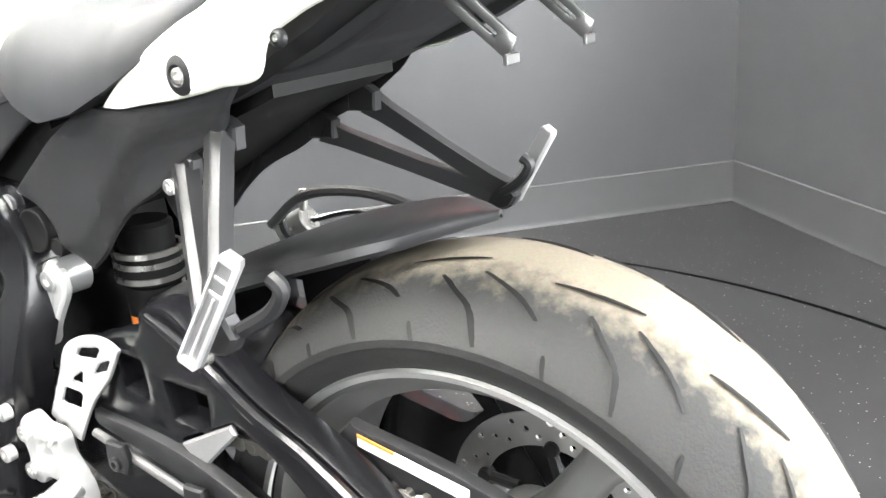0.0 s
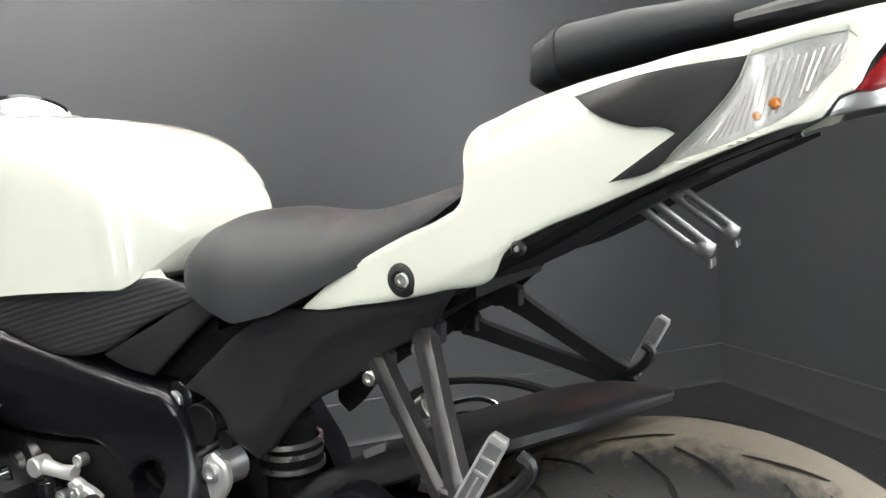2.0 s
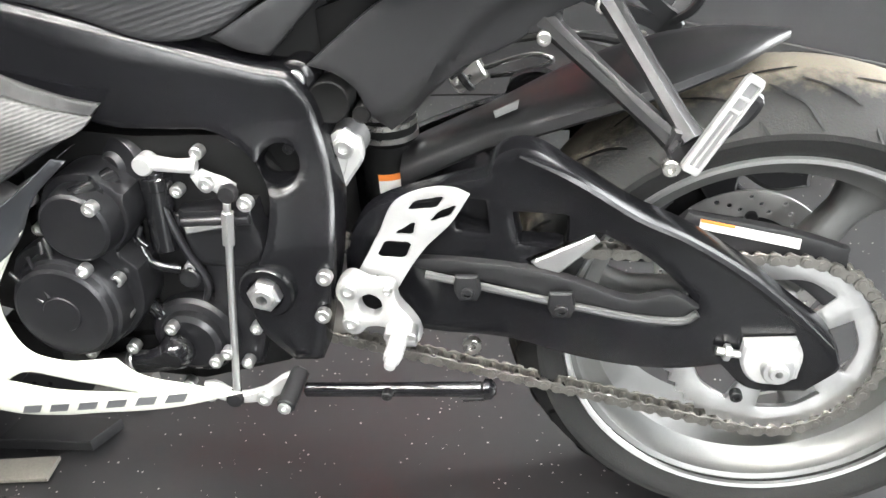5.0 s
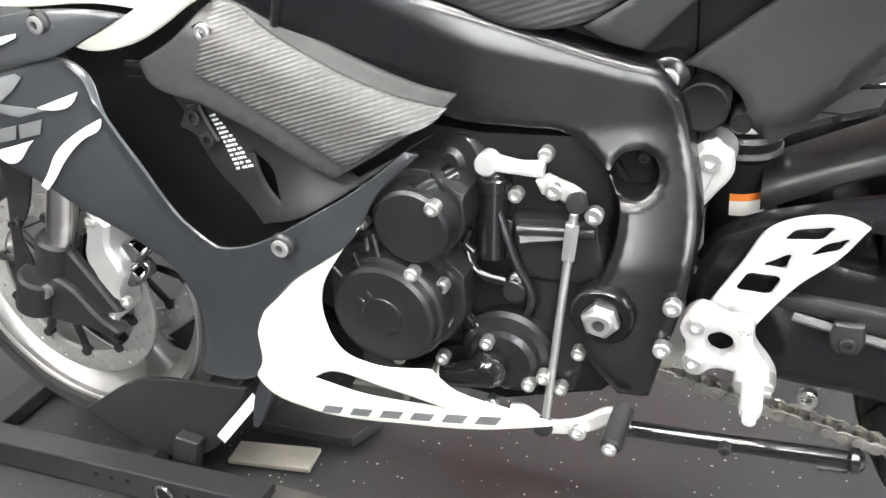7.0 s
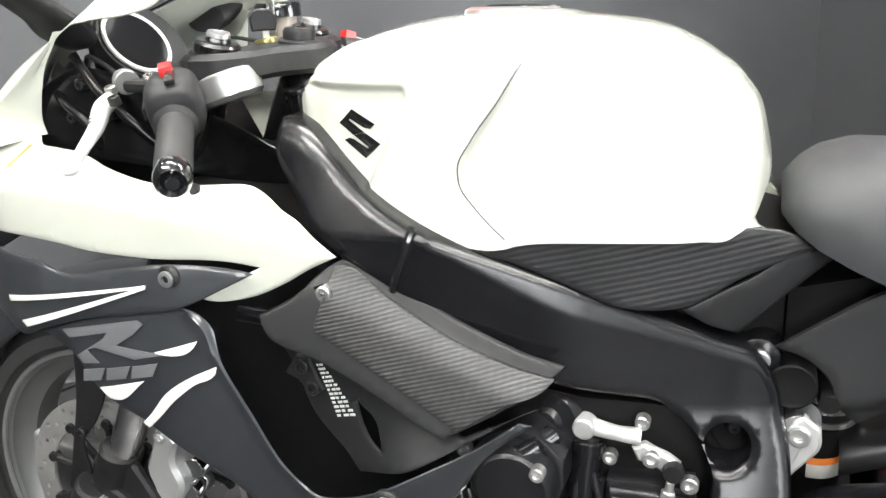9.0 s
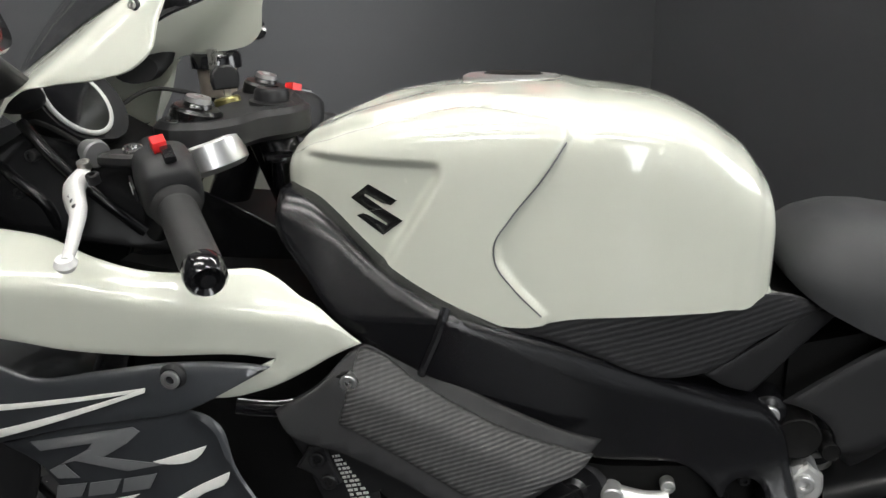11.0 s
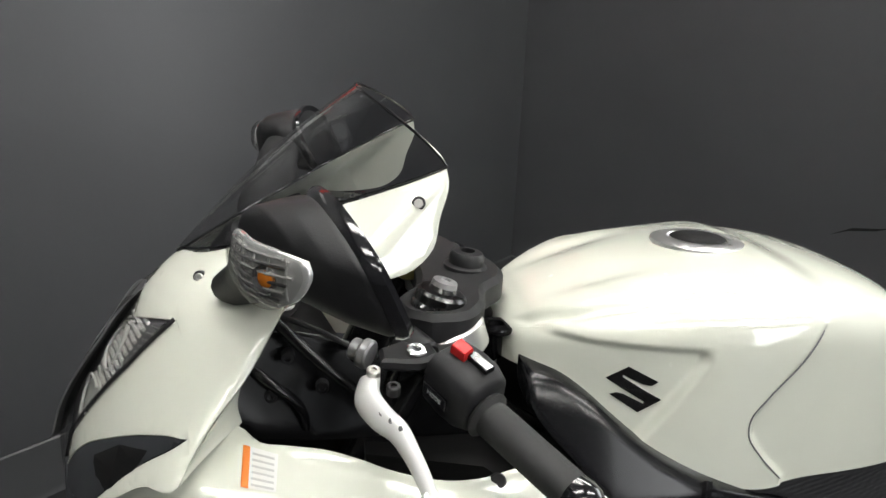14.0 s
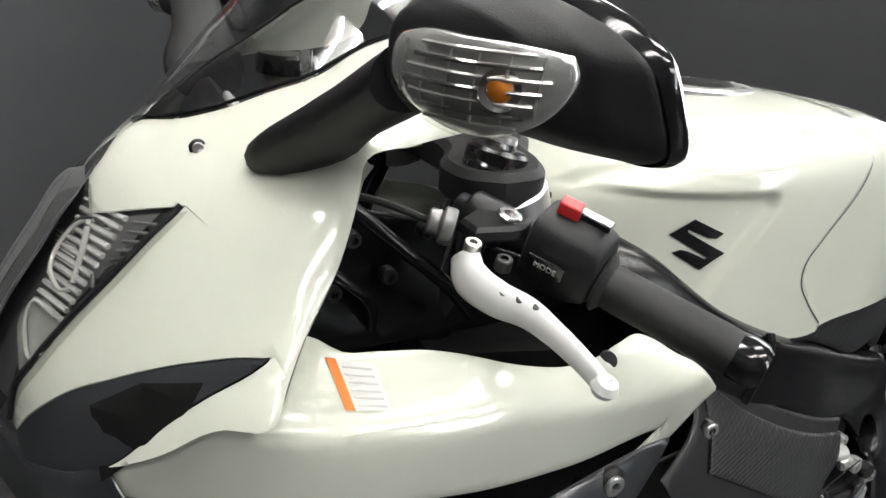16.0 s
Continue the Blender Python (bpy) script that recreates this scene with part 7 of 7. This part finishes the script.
def mirror_point(t, q, s, grow=0.0):
    """A place on the mirror's shell: t runs from its nose to its rim, q turns round it from the outer side upwards."""
    x, y, z, h, w = (float(np.interp(t, MS, [r[i] for r in MROW])) for i in range(5))
    up = Vector((-0.15, 0, 0.99)).lerp(Vector((-0.42, 0, 0.90)), t).normalized()
    out = Vector((0.45, -0.9, 0.05)).lerp(Vector((0.24, -0.97, 0)), t).normalized()
    c, n = math.cos(q), math.sin(q)
    if c < 0:
        w *= float(np.interp(t, (0, 0.15, 0.75, 1), (0.3, 0.35, 0.85, 0.95)))
    pw = 0.42 if n < 0 else 0.62
    u, v = math.copysign(abs(c) ** pw, c), math.copysign(abs(n) ** pw, n)
    if v > 0:
        v *= 1.0 - 0.42 * max(0.0, u) ** 1.5 - 0.10 * max(0.0, -u)
        v *= 0.84
    else:
        v *= 0.86 + 0.10 * max(0.0, u)
    p = Vector((x, y, z)) + up * ((h + grow) * v) + out * ((w + grow) * u)
    return Vector((p.x, s * p.y, p.z)) + (Vector((-0.020, -0.010, -0.028)) if s < 0 else Vector())


def mirror(s):
    """A wing mirror; s is 1 on the near side and -1 on the far side."""
    f = lambda x, y, z: Vector((x, s * y, z))
    foot = part("mirror_stalk", loft([[f(*c) + Vector((a * math.cos(q), -s * 0.3 * b * math.sin(q), b * math.sin(q))) for q in [2 * math.pi * k / 18 for k in range(18)]]
                                      for c, a, b in (((-0.560, -0.120, 0.956), 0.030, 0.017), ((-0.559, -0.134, 0.961), 0.036, 0.022), ((-0.557, -0.152, 0.970), 0.036, 0.023), ((-0.552, -0.178, 0.988), 0.027, 0.022), ((-0.549, -0.21, 1.006), 0.024, 0.020), ((-0.540, -0.262, 1.035 if s > 0 else 1.012), 0.026, 0.021))]), MATTE, bike, "matte black mirror stalk")
    turn = [2 * math.pi * k / 44 for k in range(44)]
    part("mirror_housing", loft([[mirror_point(t, q, s) for q in turn] for t in np.linspace(0, 1, 26)]), MATTE, foot, "matte black mirror housing", 45)
    rim = [[mirror_point(1.0, q, s, g) + Vector((0.84, s * 0.25, 0.48)) * d for q in turn] for g, d in ((0.001, -0.003), (0.004, 0.001), (0.005, 0.005), (0.003, 0.009), (-0.004, 0.006))]
    part("mirror_rim", loft(rim, True, False), GLOSSBLACK, foot, "gloss black mirror rim")
    part("mirror_glass", ([tuple(p) for p in rim[-1]], [tuple(range(44))]), CHROME, foot)
    # indicator lens across the outer front: a bulging patch between the nose and the outer side
    a, along_dir, outward = f(-0.563, -0.278, 0), Vector((0.531, -s * 0.847, 0)), Vector((-0.847, -s * 0.531, 0))
    if s < 0:
        a = a + Vector((-0.020, -0.010, -0.028))
    place = Matrix((along_dir, -outward, Vector((0, 0, 1)))).transposed().to_4x4()
    place.translation = a
    long = 0.0885
    ring = rounded([(long * u, z) for u, z in ((0.0, 1.040), (0.01, 1.050), (0.06, 1.058), (0.2, 1.0625), (0.53, 1.063), (0.85, 1.0615), (1.01, 1.059), (1.045, 1.052), (1.0, 1.039), (0.88, 1.028), (0.70, 1.021), (0.5, 1.0185), (0.29, 1.023), (0.1, 1.031))], 0.004)
    swell = lambda x, z: 0.013 * (1 - (2 * x / long - 1) ** 2) - 0.010 * np.clip((1.045 - z) / 0.028, 0, 1.2) ** 2 - 0.006 * np.clip((z - 1.05) / 0.02, 0, 1.2) ** 2
    refl = part("indicator_reflector", moved(plate(ring, [], lambda x, z: swell(x, z) - 0.002, 0.003, 0.001, 0.006), place), INDREFL, foot, "faceted indicator reflector")
    for k in range(7):
        z = 1.0255 + 0.0055 * k
        line = [place @ Vector((x, -float(swell(x, z)) + 0.0005, z)) for x in np.linspace(0.012 + 0.004 * abs(k - 3), long * (0.95 - 0.04 * abs(k - 4)), 12)]
        part("reflector_rib", tube(line, 0.0012, 6, 0), CHROME if k % 2 else INDREFL, foot)
    for k in range(6):
        x = long * (0.12 + 0.155 * k)
        line = [place @ Vector((x + 0.003 * (z - 1.044) / 0.02, -float(swell(x, z)) + 0.0008, z)) for z in np.linspace(1.025 + 0.003 * abs(k - 3), 1.058, 8)]
        part("reflector_rib", tube(line, 0.0009, 6, 0), INDREFL, foot)
    bulb = place @ Vector((long * 0.72, -float(swell(long * 0.72, 1.043)) + 0.001, 1.043))
    part("amber_bulb", lathe([(0, 0.002), (0.0035, 0.0018), (0.0058, 0), (0, -0.002)], bulb, outward + Vector((0.3, -s * 0.3, 0)), 20), AMBER, foot, "amber bulb behind the lens")
    part("bulb_ring", lathe([(0.0062, 0.0), (0.0095, 0.001), (0.0095, -0.001), (0.0062, -0.001)], bulb, outward + Vector((0.3, -s * 0.3, 0)), 24, True), CHROME, foot)
    part("indicator_lens", moved(plate(ring, [], lambda x, z: swell(x, z) + 0.0035, 0.0012, 0.0015, 0.004), place), INDLENS, foot, "clear indicator lens")


mirror(1)
mirror(-1)

# ---- handlebars, forks ----
PLAN = [(-0.425, -0.118), (-0.400, -0.138), (-0.365, -0.132), (-0.346, -0.105), (-0.335, -0.060), (-0.312, -0.030), (-0.305, 0.0), (-0.312, 0.030), (-0.335, 0.060), (-0.346, 0.105), (-0.365, 0.132), (-0.400, 0.138), (-0.425, 0.118), (-0.428, 0.085), (-0.405, 0.045), (-0.400, 0.0), (-0.405, -0.045), (-0.428, -0.085)]
clamp = part("top_clamp", slab(PLAN, 0.032, pose(0, 0, 0.900), 0.006), MATTE, bike, "black cast triple clamp")
for y in (-0.06, 0.06):
    bolt((-0.412, y * 1.5, 0.916), clamp, 0.006, SILVER, (-1, 0, 0))
part("stem_nut", lathe([(0.008, 0.014), (0.016, 0.013), (0.019, 0.009), (0.019, 0), (0.024, -0.002), (0.024, -0.006), (0.008, -0.006)], (-0.345, 0, 0.936), (0.1, 0, 1), 28, True), PLASTIC, clamp, "black steering stem nut")
part("steering_stem", join(rod((-0.350, 0, 0.90), (-0.318, -0.01, 0.83), 0.026, n=24), rod((-0.322, -0.052, 0.885), (-0.322, -0.052, 0.850), 0.010, n=16), lathe([(0.009, -0.004), (0.019, -0.003), (0.020, 0.0), (0.019, 0.003), (0.009, 0.004)], (-0.320, -0.053, 0.884), (0, 0, 1), 24, True)), INNERBLACK, clamp, "dark steering stem and damper")
key = part("ignition_key", slab([(-0.014, 0.0), (-0.016, 0.016), (-0.008, 0.026), (0.008, 0.026), (0.016, 0.016), (0.014, 0.0)], 0.008, pose(-0.405, 0.020, 0.945, 90, 0, 40), 0.002), PLASTIC, bike, "black-headed key in the lock")
part("key_blade", slab([(-0.004, -0.022), (-0.004, 0.002), (0.004, 0.002), (0.004, -0.022)], 0.0025, pose(-0.4035, 0.022, 0.945, 90, 0, 40), 0.0004, fine=False), STEEL, key)
for s in (1, -1):
    part("fork_cap", lathe([(0, 0.010), (0.012, 0.010), (0.014, 0.006), (0.022, 0.005), (0.025, 0.002), (0.025, -0.02), (0, -0.02)], (-0.387, s * 0.100, 0.938), (0.25, 0, 0.97), 28), DARKSTEEL, clamp, "dark fork cap")
    part("preload_screw", lathe([(0, 0.004), (0.004, 0.004), (0.005, 0.006), (0.012, 0.005), (0.013, 0.0), (0, 0)], (-0.3845, s * 0.100, 0.948), (0.25, 0, 0.97), 24), PEGGREY, clamp, "grey adjuster screw")
    fork = part("fork_leg", join(rod((-0.39, s * 0.103, 0.93), (-0.530, s * 0.103, 0.608), 0.0255, n=28)), GLOSSBLACK, bike, "fork leg with a chrome tube")
    part("chrome_tube", rod((-0.520, s * 0.103, 0.631), (-0.634, s * 0.103, 0.378), 0.0215, n=28), CHROME, fork, "chrome fork tube")
    part("lower_fork", join(rod((-0.628, s * 0.103, 0.405), (-0.662, s * 0.103, 0.325), 0.030, n=28), rod((-0.665, s * 0.122, 0.352), (-0.695, s * 0.122, 0.295), 0.030, n=24),
                            slab([(-0.70, 0.34), (-0.66, 0.36), (-0.62, 0.345), (-0.565, 0.285), (-0.545, 0.275), (-0.56, 0.262), (-0.60, 0.272), (-0.66, 0.278), (-0.705, 0.29)], 0.02, pose(0, s * 0.12 + 0.01, 0, 90, 0, 0), 0.004)), MATTE, fork, "dark grey lower fork casting")
    part("fork_foot", slab([(-0.669, 0.386), (-0.600, 0.391), (-0.545, 0.300), (-0.643, 0.284), (-0.705, 0.290)], 0.016, pose(0, s * 0.112 + 0.008, 0, 90, 0, 0), 0.004), MATTE, fork, "dark cast fork foot")
    part("axle_end", join(rod((-0.695, s * 0.118, 0.300), (-0.695, s * 0.140, 0.300), 0.017, n=24)), SILVER, fork)
    bolt((-0.652, s * 0.136, 0.333), fork, 0.011, SILVER, (0, -s, 0))
    cal = part("front_caliper", slab([(-0.560, 0.450), (-0.540, 0.452), (-0.528, 0.430), (-0.540, 0.400), (-0.530, 0.360), (-0.548, 0.330), (-0.560, 0.285), (-0.585, 0.270), (-0.600, 0.280), (-0.592, 0.315), (-0.580, 0.345), (-0.588, 0.380), (-0.575, 0.410)], 0.05, pose(0, -0.060 if s > 0 else 0.105, 0, 90, 0, 0), 0.006), BRIGHT, bike, "bright silver front brake caliper")
    for x, z in ((-0.535, 0.345), (-0.520, 0.385)):
        part("caliper_piston", lathe([(0, 0.008), (0.014, 0.008), (0.017, 0.004), (0.017, -0.03), (0, -0.03)], (x, s * -0.088, z), (0, -s, 0), 24), CHROME, cal)
    for x, z in ((-0.552, 0.437), (-0.572, 0.283), (-0.536, 0.315)):
        bolt((x, s * -0.110, z), cal, 0.008, SILVER, (0, -s, 0))
    part("clip_on", join(rod((-0.372, s * 0.103, 0.880), (-0.382, s * 0.103, 0.912), 0.036, n=28)), SILVER, bike, "silver clip-on clamp")
    a, b = Vector((-0.408, s * -0.150, 0.896)), Vector((-0.302, s * -0.306, 0.845))
    d = (b - a).normalized()
    bar = part("handlebar", rod(a - d * 0.04, b, 0.011, n=18), PLASTIC, bike, "black handlebar tube")
    grip_a = a + d * 0.082
    long = (b - d * 0.012 - grip_a).length
    ribs = [(0, 0), (0.021, 0), (0.022, 0.003), (0.0165, 0.007)] + [(0.0165 + 0.0006 * (k % 2), 0.010 + (long - 0.014) * k / 44) for k in range(45)] + [(0.0165, long), (0, long)]
    part("grip", lathe(ribs, grip_a, d, 24), GRIP, bar, "ribbed black rubber grip")
    part("bar_end", lathe([(0, 0.022), (0.006, 0.022), (0.0075, 0.018), (0.013, 0.022), (0.0165, 0.017), (0.0175, 0.008), (0.0165, 0.0), (0, 0)], b - d * 0.012, d, 28), GLOSSBLACK, bar, "gloss black bar end weight")
    sw_c = a + d * 0.050 + Vector((0, 0, 0.008))
    u, w = d, (Vector((-0.15, 0, 1)) - d * Vector((-0.15, 0, 1)).dot(d)).normalized()
    fwd = u.cross(w)
    sec = []
    for t, h, k in ((-0.022, 0.024, 0.022), (-0.020, 0.028, 0.026), (0.0, 0.030, 0.028), (0.018, 0.030, 0.027), (0.030, 0.025, 0.024), (0.033, 0.021, 0.020)):
        sec.append([sw_c + u * t + w * (h * math.copysign(abs(math.sin(q)) ** 0.6, math.sin(q))) + fwd * (k * math.copysign(abs(math.cos(q)) ** 0.6, math.cos(q))) for q in [2 * math.pi * j / 28 for j in range(28)]])
    box = part("switch_box", loft(sec), MATTE, bar, "matte black switch housing", 45)
    part("red_switch", slab([(-0.008, -0.006), (0.008, -0.006), (0.010, 0.006), (-0.006, 0.007)], 0.010, Matrix.Translation(sw_c + w * 0.029 - u * 0.006) @ Matrix((u, fwd, w)).transposed().to_4x4(), 0.001, fine=False), RED, bar, "red switch")
    part("rocker", slab([(-0.012, -0.005), (0.012, -0.005), (0.012, 0.005), (-0.012, 0.005)], 0.006, Matrix.Translation(sw_c + w * 0.029 + u * 0.014 - fwd * 0.004) @ Matrix((u, fwd, w)).transposed().to_4x4(), 0.001, fine=False), GLOSSBLACK, bar)
    perch = part("lever_perch", join(rod(a - d * 0.030, a + d * 0.002, 0.018, n=20), slab([(-0.022, -0.010), (0.018, -0.012), (0.030, 0.0), (0.026, 0.022), (0.0, 0.030), (-0.022, 0.014)], 0.012, Matrix.Translation(Vector((-0.428, s * -0.172, 0.900))) @ pose(0, 0, 0, 0, 0, 0), 0.003)), PLASTIC, bar, "black clutch lever perch")
    bolt(Vector((-0.419, s * -0.173, 0.913)), perch, 0.009, CHROME, (0.1, -s * 0.3, 1), 0.005)
    lever = [(-0.460, s * -0.188, 0.896), (-0.463, s * -0.203, 0.886), (-0.453, s * -0.221, 0.878), (-0.440, s * -0.240, 0.874), (-0.431, s * -0.262, 0.866), (-0.424, s * -0.283, 0.857), (-0.420, s * -0.300, 0.849)]
    lv = part("hand_lever", join(tube(lever, [0.011, 0.0135, 0.0125, 0.0105, 0.0085, 0.0075, 0.007], 12, 5, 0.7), lathe([(0, 0.005), (0.007, 0.005), (0.0095, 0), (0.007, -0.005), (0, -0.005)], lever[-1], (0.1, -s * 0.35, 1), 18)), WHITELEVER, bike, "white painted folding hand lever")
    bolt((-0.4575, s * -0.192, 0.9045), lv, 0.006, STEEL, (0, -s * 0.3, 1), 0.004)
    bolt((-0.4415, s * -0.207, 0.8955), lv, 0.006, PLASTIC, (0, -s * 0.3, 1), 0.005)
    for k in range(3):
        p = Vector(lever[2]).lerp(Vector(lever[3]), 0.1 + 0.5 * k)
        part("lever_hole", lathe([(0, 0.0009), (0.0035 - 0.0006 * k, 0.0009), (0.0035 - 0.0006 * k, -0.002), (0, -0.002)], p + Vector((0, -s * 0.004, 0.0072)), (0, -s * 0.45, 0.9), 14), INK, lv)
    wheel_knob = part("adjuster_wheel", join(rod((-0.458, s * -0.166, 0.908), (-0.466, s * -0.161, 0.910), 0.0135, n=20), rod((-0.466, s * -0.161, 0.910), (-0.474, s * -0.156, 0.912), 0.010, n=20)), PEGGREY, perch, "knurled cable adjuster")
    part("clutch_cable", tube([(-0.470, s * -0.158, 0.911), (-0.51, s * -0.142, 0.926), (-0.55, s * -0.120, 0.930), (-0.59, s * -0.08, 0.90)], 0.0028, 8, 6), RUBBER, perch, "thin black cable")
mode = bpy.data.curves.new("mode_text", "FONT")
mode.body, mode.size, mode.extrude, mode.align_x, mode.align_y = "MODE", 0.0062, 0.0003, "CENTER", "CENTER"
txt = new("mode_button_text", mode)
mode.materials.append(PALEINK)
txt.parent = bike
d = (Vector((-0.302, -0.306, 0.845)) - Vector((-0.408, -0.150, 0.896))).normalized()
w = (Vector((-0.15, 0, 1)) - d * Vector((-0.15, 0, 1)).dot(d)).normalized()
fw = d.cross(w)
out = -fw if fw.x > 0 else fw
c = Vector((-0.408, -0.150, 0.904)) + d * 0.050 + out * 0.0292
txt.matrix_local = Matrix.Translation(c + out * 0.0022) @ Matrix((d, w, out)).transposed().to_4x4()
part("mode_button", slab([(-0.014, -0.006), (0.014, -0.006), (0.014, 0.006), (-0.014, 0.006)], 0.0030, Matrix.Translation(c - out * 0.001) @ Matrix((d, w, out)).transposed().to_4x4(), 0.0008, fine=False), GLOSSBLACK, bike, "black mode button")
# ignition key, fluid reservoir on the far bar
part("ignition", rod((-0.400, 0.020, 0.915), (-0.404, 0.020, 0.936), 0.015, n=20), OLIVE, bike, "olive-gold ignition lock")
rv = part("fluid_reservoir", lathe([(0, 0.0), (0.020, 0.0), (0.023, 0.004), (0.025, 0.036), (0, 0.036)], (-0.472, 0.165, 0.918), (0, 0, 1), 24), RESERVOIR, bike, "cloudy brake fluid reservoir")
part("reservoir_cap", lathe([(0, 0.055), (0.029, 0.055), (0.032, 0.051), (0.032, 0.036), (0, 0.036)], (-0.472, 0.165, 0.918), (0, 0, 1), 24), GLOSSBLACK, rv)
part("reservoir_clip", slab([(-0.005, -0.02), (0.005, -0.02), (0.006, 0.024), (-0.006, 0.024)], 0.003, pose(-0.464, 0.136, 0.955, 90, 0, 0), 0.0006, fine=False), STEEL, rv)
# front fender
rings = []
for k in range(24):
    a = radians(40 + 118 * k / 23)
    half = 0.066 * (0.45 + 0.55 * math.sin(math.pi * min(1, (k + 2) / 12) / 2))
    sec = [(-1.0, -0.045), (-0.98, -0.015), (-0.8, 0.002), (0, 0.010), (0.8, 0.002), (0.98, -0.015), (1.0, -0.045)]
    rings.append([(-0.695 + (0.318 + dr) * math.cos(a), half * u, 0.30 + (0.318 + dr) * math.sin(a)) for u, dr in sec] + [(-0.695 + (0.314 + dr) * math.cos(a), half * u * 0.95, 0.30 + (0.314 + dr) * math.sin(a)) for u, dr in reversed(sec)])
fend = part("front_fender", loft(rings), GREY, bike, "dark grey front mudguard")
panel("fender_stay", [(-0.660, 0.60), (-0.612, 0.60), (-0.617, 0.521), (-0.657, 0.441), (-0.681, 0.413), (-0.681, 0.356), (-0.707, 0.325), (-0.725, 0.330), (-0.700, 0.410), (-0.679, 0.477)], lambda x, z: np.full_like(np.asarray(x, float), 0.118), PLASTIC, bike, "black mudguard leg", 0.004, 0.002, 0.012, both=True)
bolt((-0.675, -0.120, 0.430), fend, 0.007, PLASTIC)
# warning sticker on the side cowl
decal("warning_sticker", [(-0.566, 0.849), (-0.560, 0.848), (-0.560, 0.832), (-0.566, 0.833)], side_width, ORANGE, upper, 0.003, "orange strip of the warning sticker", fine=False)
decal("warning_sticker", [(-0.560, 0.848), (-0.537, 0.844), (-0.538, 0.829), (-0.560, 0.832)], side_width, PAPER, upper, 0.003, "white warning sticker with fine print", fine=False)
for k in range(6):
    z = 0.8460 - 0.0024 * k
    decal("sticker_print", [(-0.558, z), (-0.540, z - 0.003), (-0.540, z - 0.0037), (-0.558, z - 0.0007)], side_width, PALEINK, upper, 0.004, fine=False, res=0.03)

# ---- wheel chock on the floor ----
chock = tagged(new("wheel_chock"), "black steel wheel chock holding the front wheel", "wheel chock")


def beam_box(x0, x1, y0, y1, z0, z1, b=0.002):
    return moved(slab([(x0, y0), (x1, y0), (x1, y1), (x0, y1)], z1 - z0, pose(0, 0, z0), b, fine=False), Matrix.Identity(4))


for s in (1, -1):
    rail = part("rail", join(beam_box(-1.15, -0.345, s * 0.155 - 0.020, s * 0.155 + 0.020, 0.002, 0.054)), CHOCK, chock, "black steel rail with a row of holes")
    part("rail_end", slab([(-0.352, -0.030), (-0.262, -0.026), (-0.258, 0.026), (-0.352, 0.030)], 0.036, pose(0, s * 0.150, 0.003), 0.004, fine=False), CHOCKGREY, chock, "scuffed rail end")
    for k in range(7):
        part("rail_hole", lathe([(0, 0.0008), (0.004, 0.0008), (0.004, -0.002), (0, -0.002)], (-0.44 - 0.03 * k - 0.02 * (k > 3), s * 0.155 - 0.0205, 0.034), (0, -1, 0), 12), DEEP, rail)
    part("rail_ring", [[], []] and tube([(-0.508 + 0.014 * math.cos(q), -0.182 * s, 0.030 + 0.018 * math.sin(q)) for q in [2 * math.pi * j / 20 for j in range(21)]], 0.003, 8, 0), CHROME, chock, "small chrome tie-down ring")
part("cross_plate", slab([(-0.475, -0.075), (-0.340, -0.060), (-0.345, -0.012), (-0.480, -0.030)], 0.008, pose(0, 0, 0.004), 0.001, fine=False), CHOCKTAN, chock, "scuffed bare cross plate")
part("cross_plate", slab([(-0.46, 0.005), (-0.30, 0.008), (-0.275, 0.065), (-0.45, 0.07)], 0.020, pose(0, 0, 0.004), 0.002, fine=False), CHOCK, chock)
part("cross_bar", beam_box(-0.62, -0.58, -0.135, 0.135, 0.004, 0.030), CHOCK, chock)
part("cross_bar", beam_box(-0.95, -0.90, -0.135, 0.135, 0.004, 0.030), CHOCK, chock)
for s in (1, -1):
    part("cradle_side", slab([(-0.70, 0.093), (-0.549, 0.178), (-0.46, 0.186), (-0.375, 0.192), (-0.43, 0.10), (-0.47, 0.06), (-0.538, 0.030), (-0.62, 0.045)], 0.007, pose(0, s * 0.102 + 0.0035, 0, 90, 0, 0), 0.001), CHOCK, chock, "black cradle plate beside the tyre")
    part("cradle_post", slab([(-0.545, 0.012), (-0.500, 0.012), (-0.470, 0.090), (-0.510, 0.095)], 0.020, pose(0, s * 0.118 + 0.010, 0, 90, 0, 0), 0.002), CHOCK, chock, "black post under the cradle")
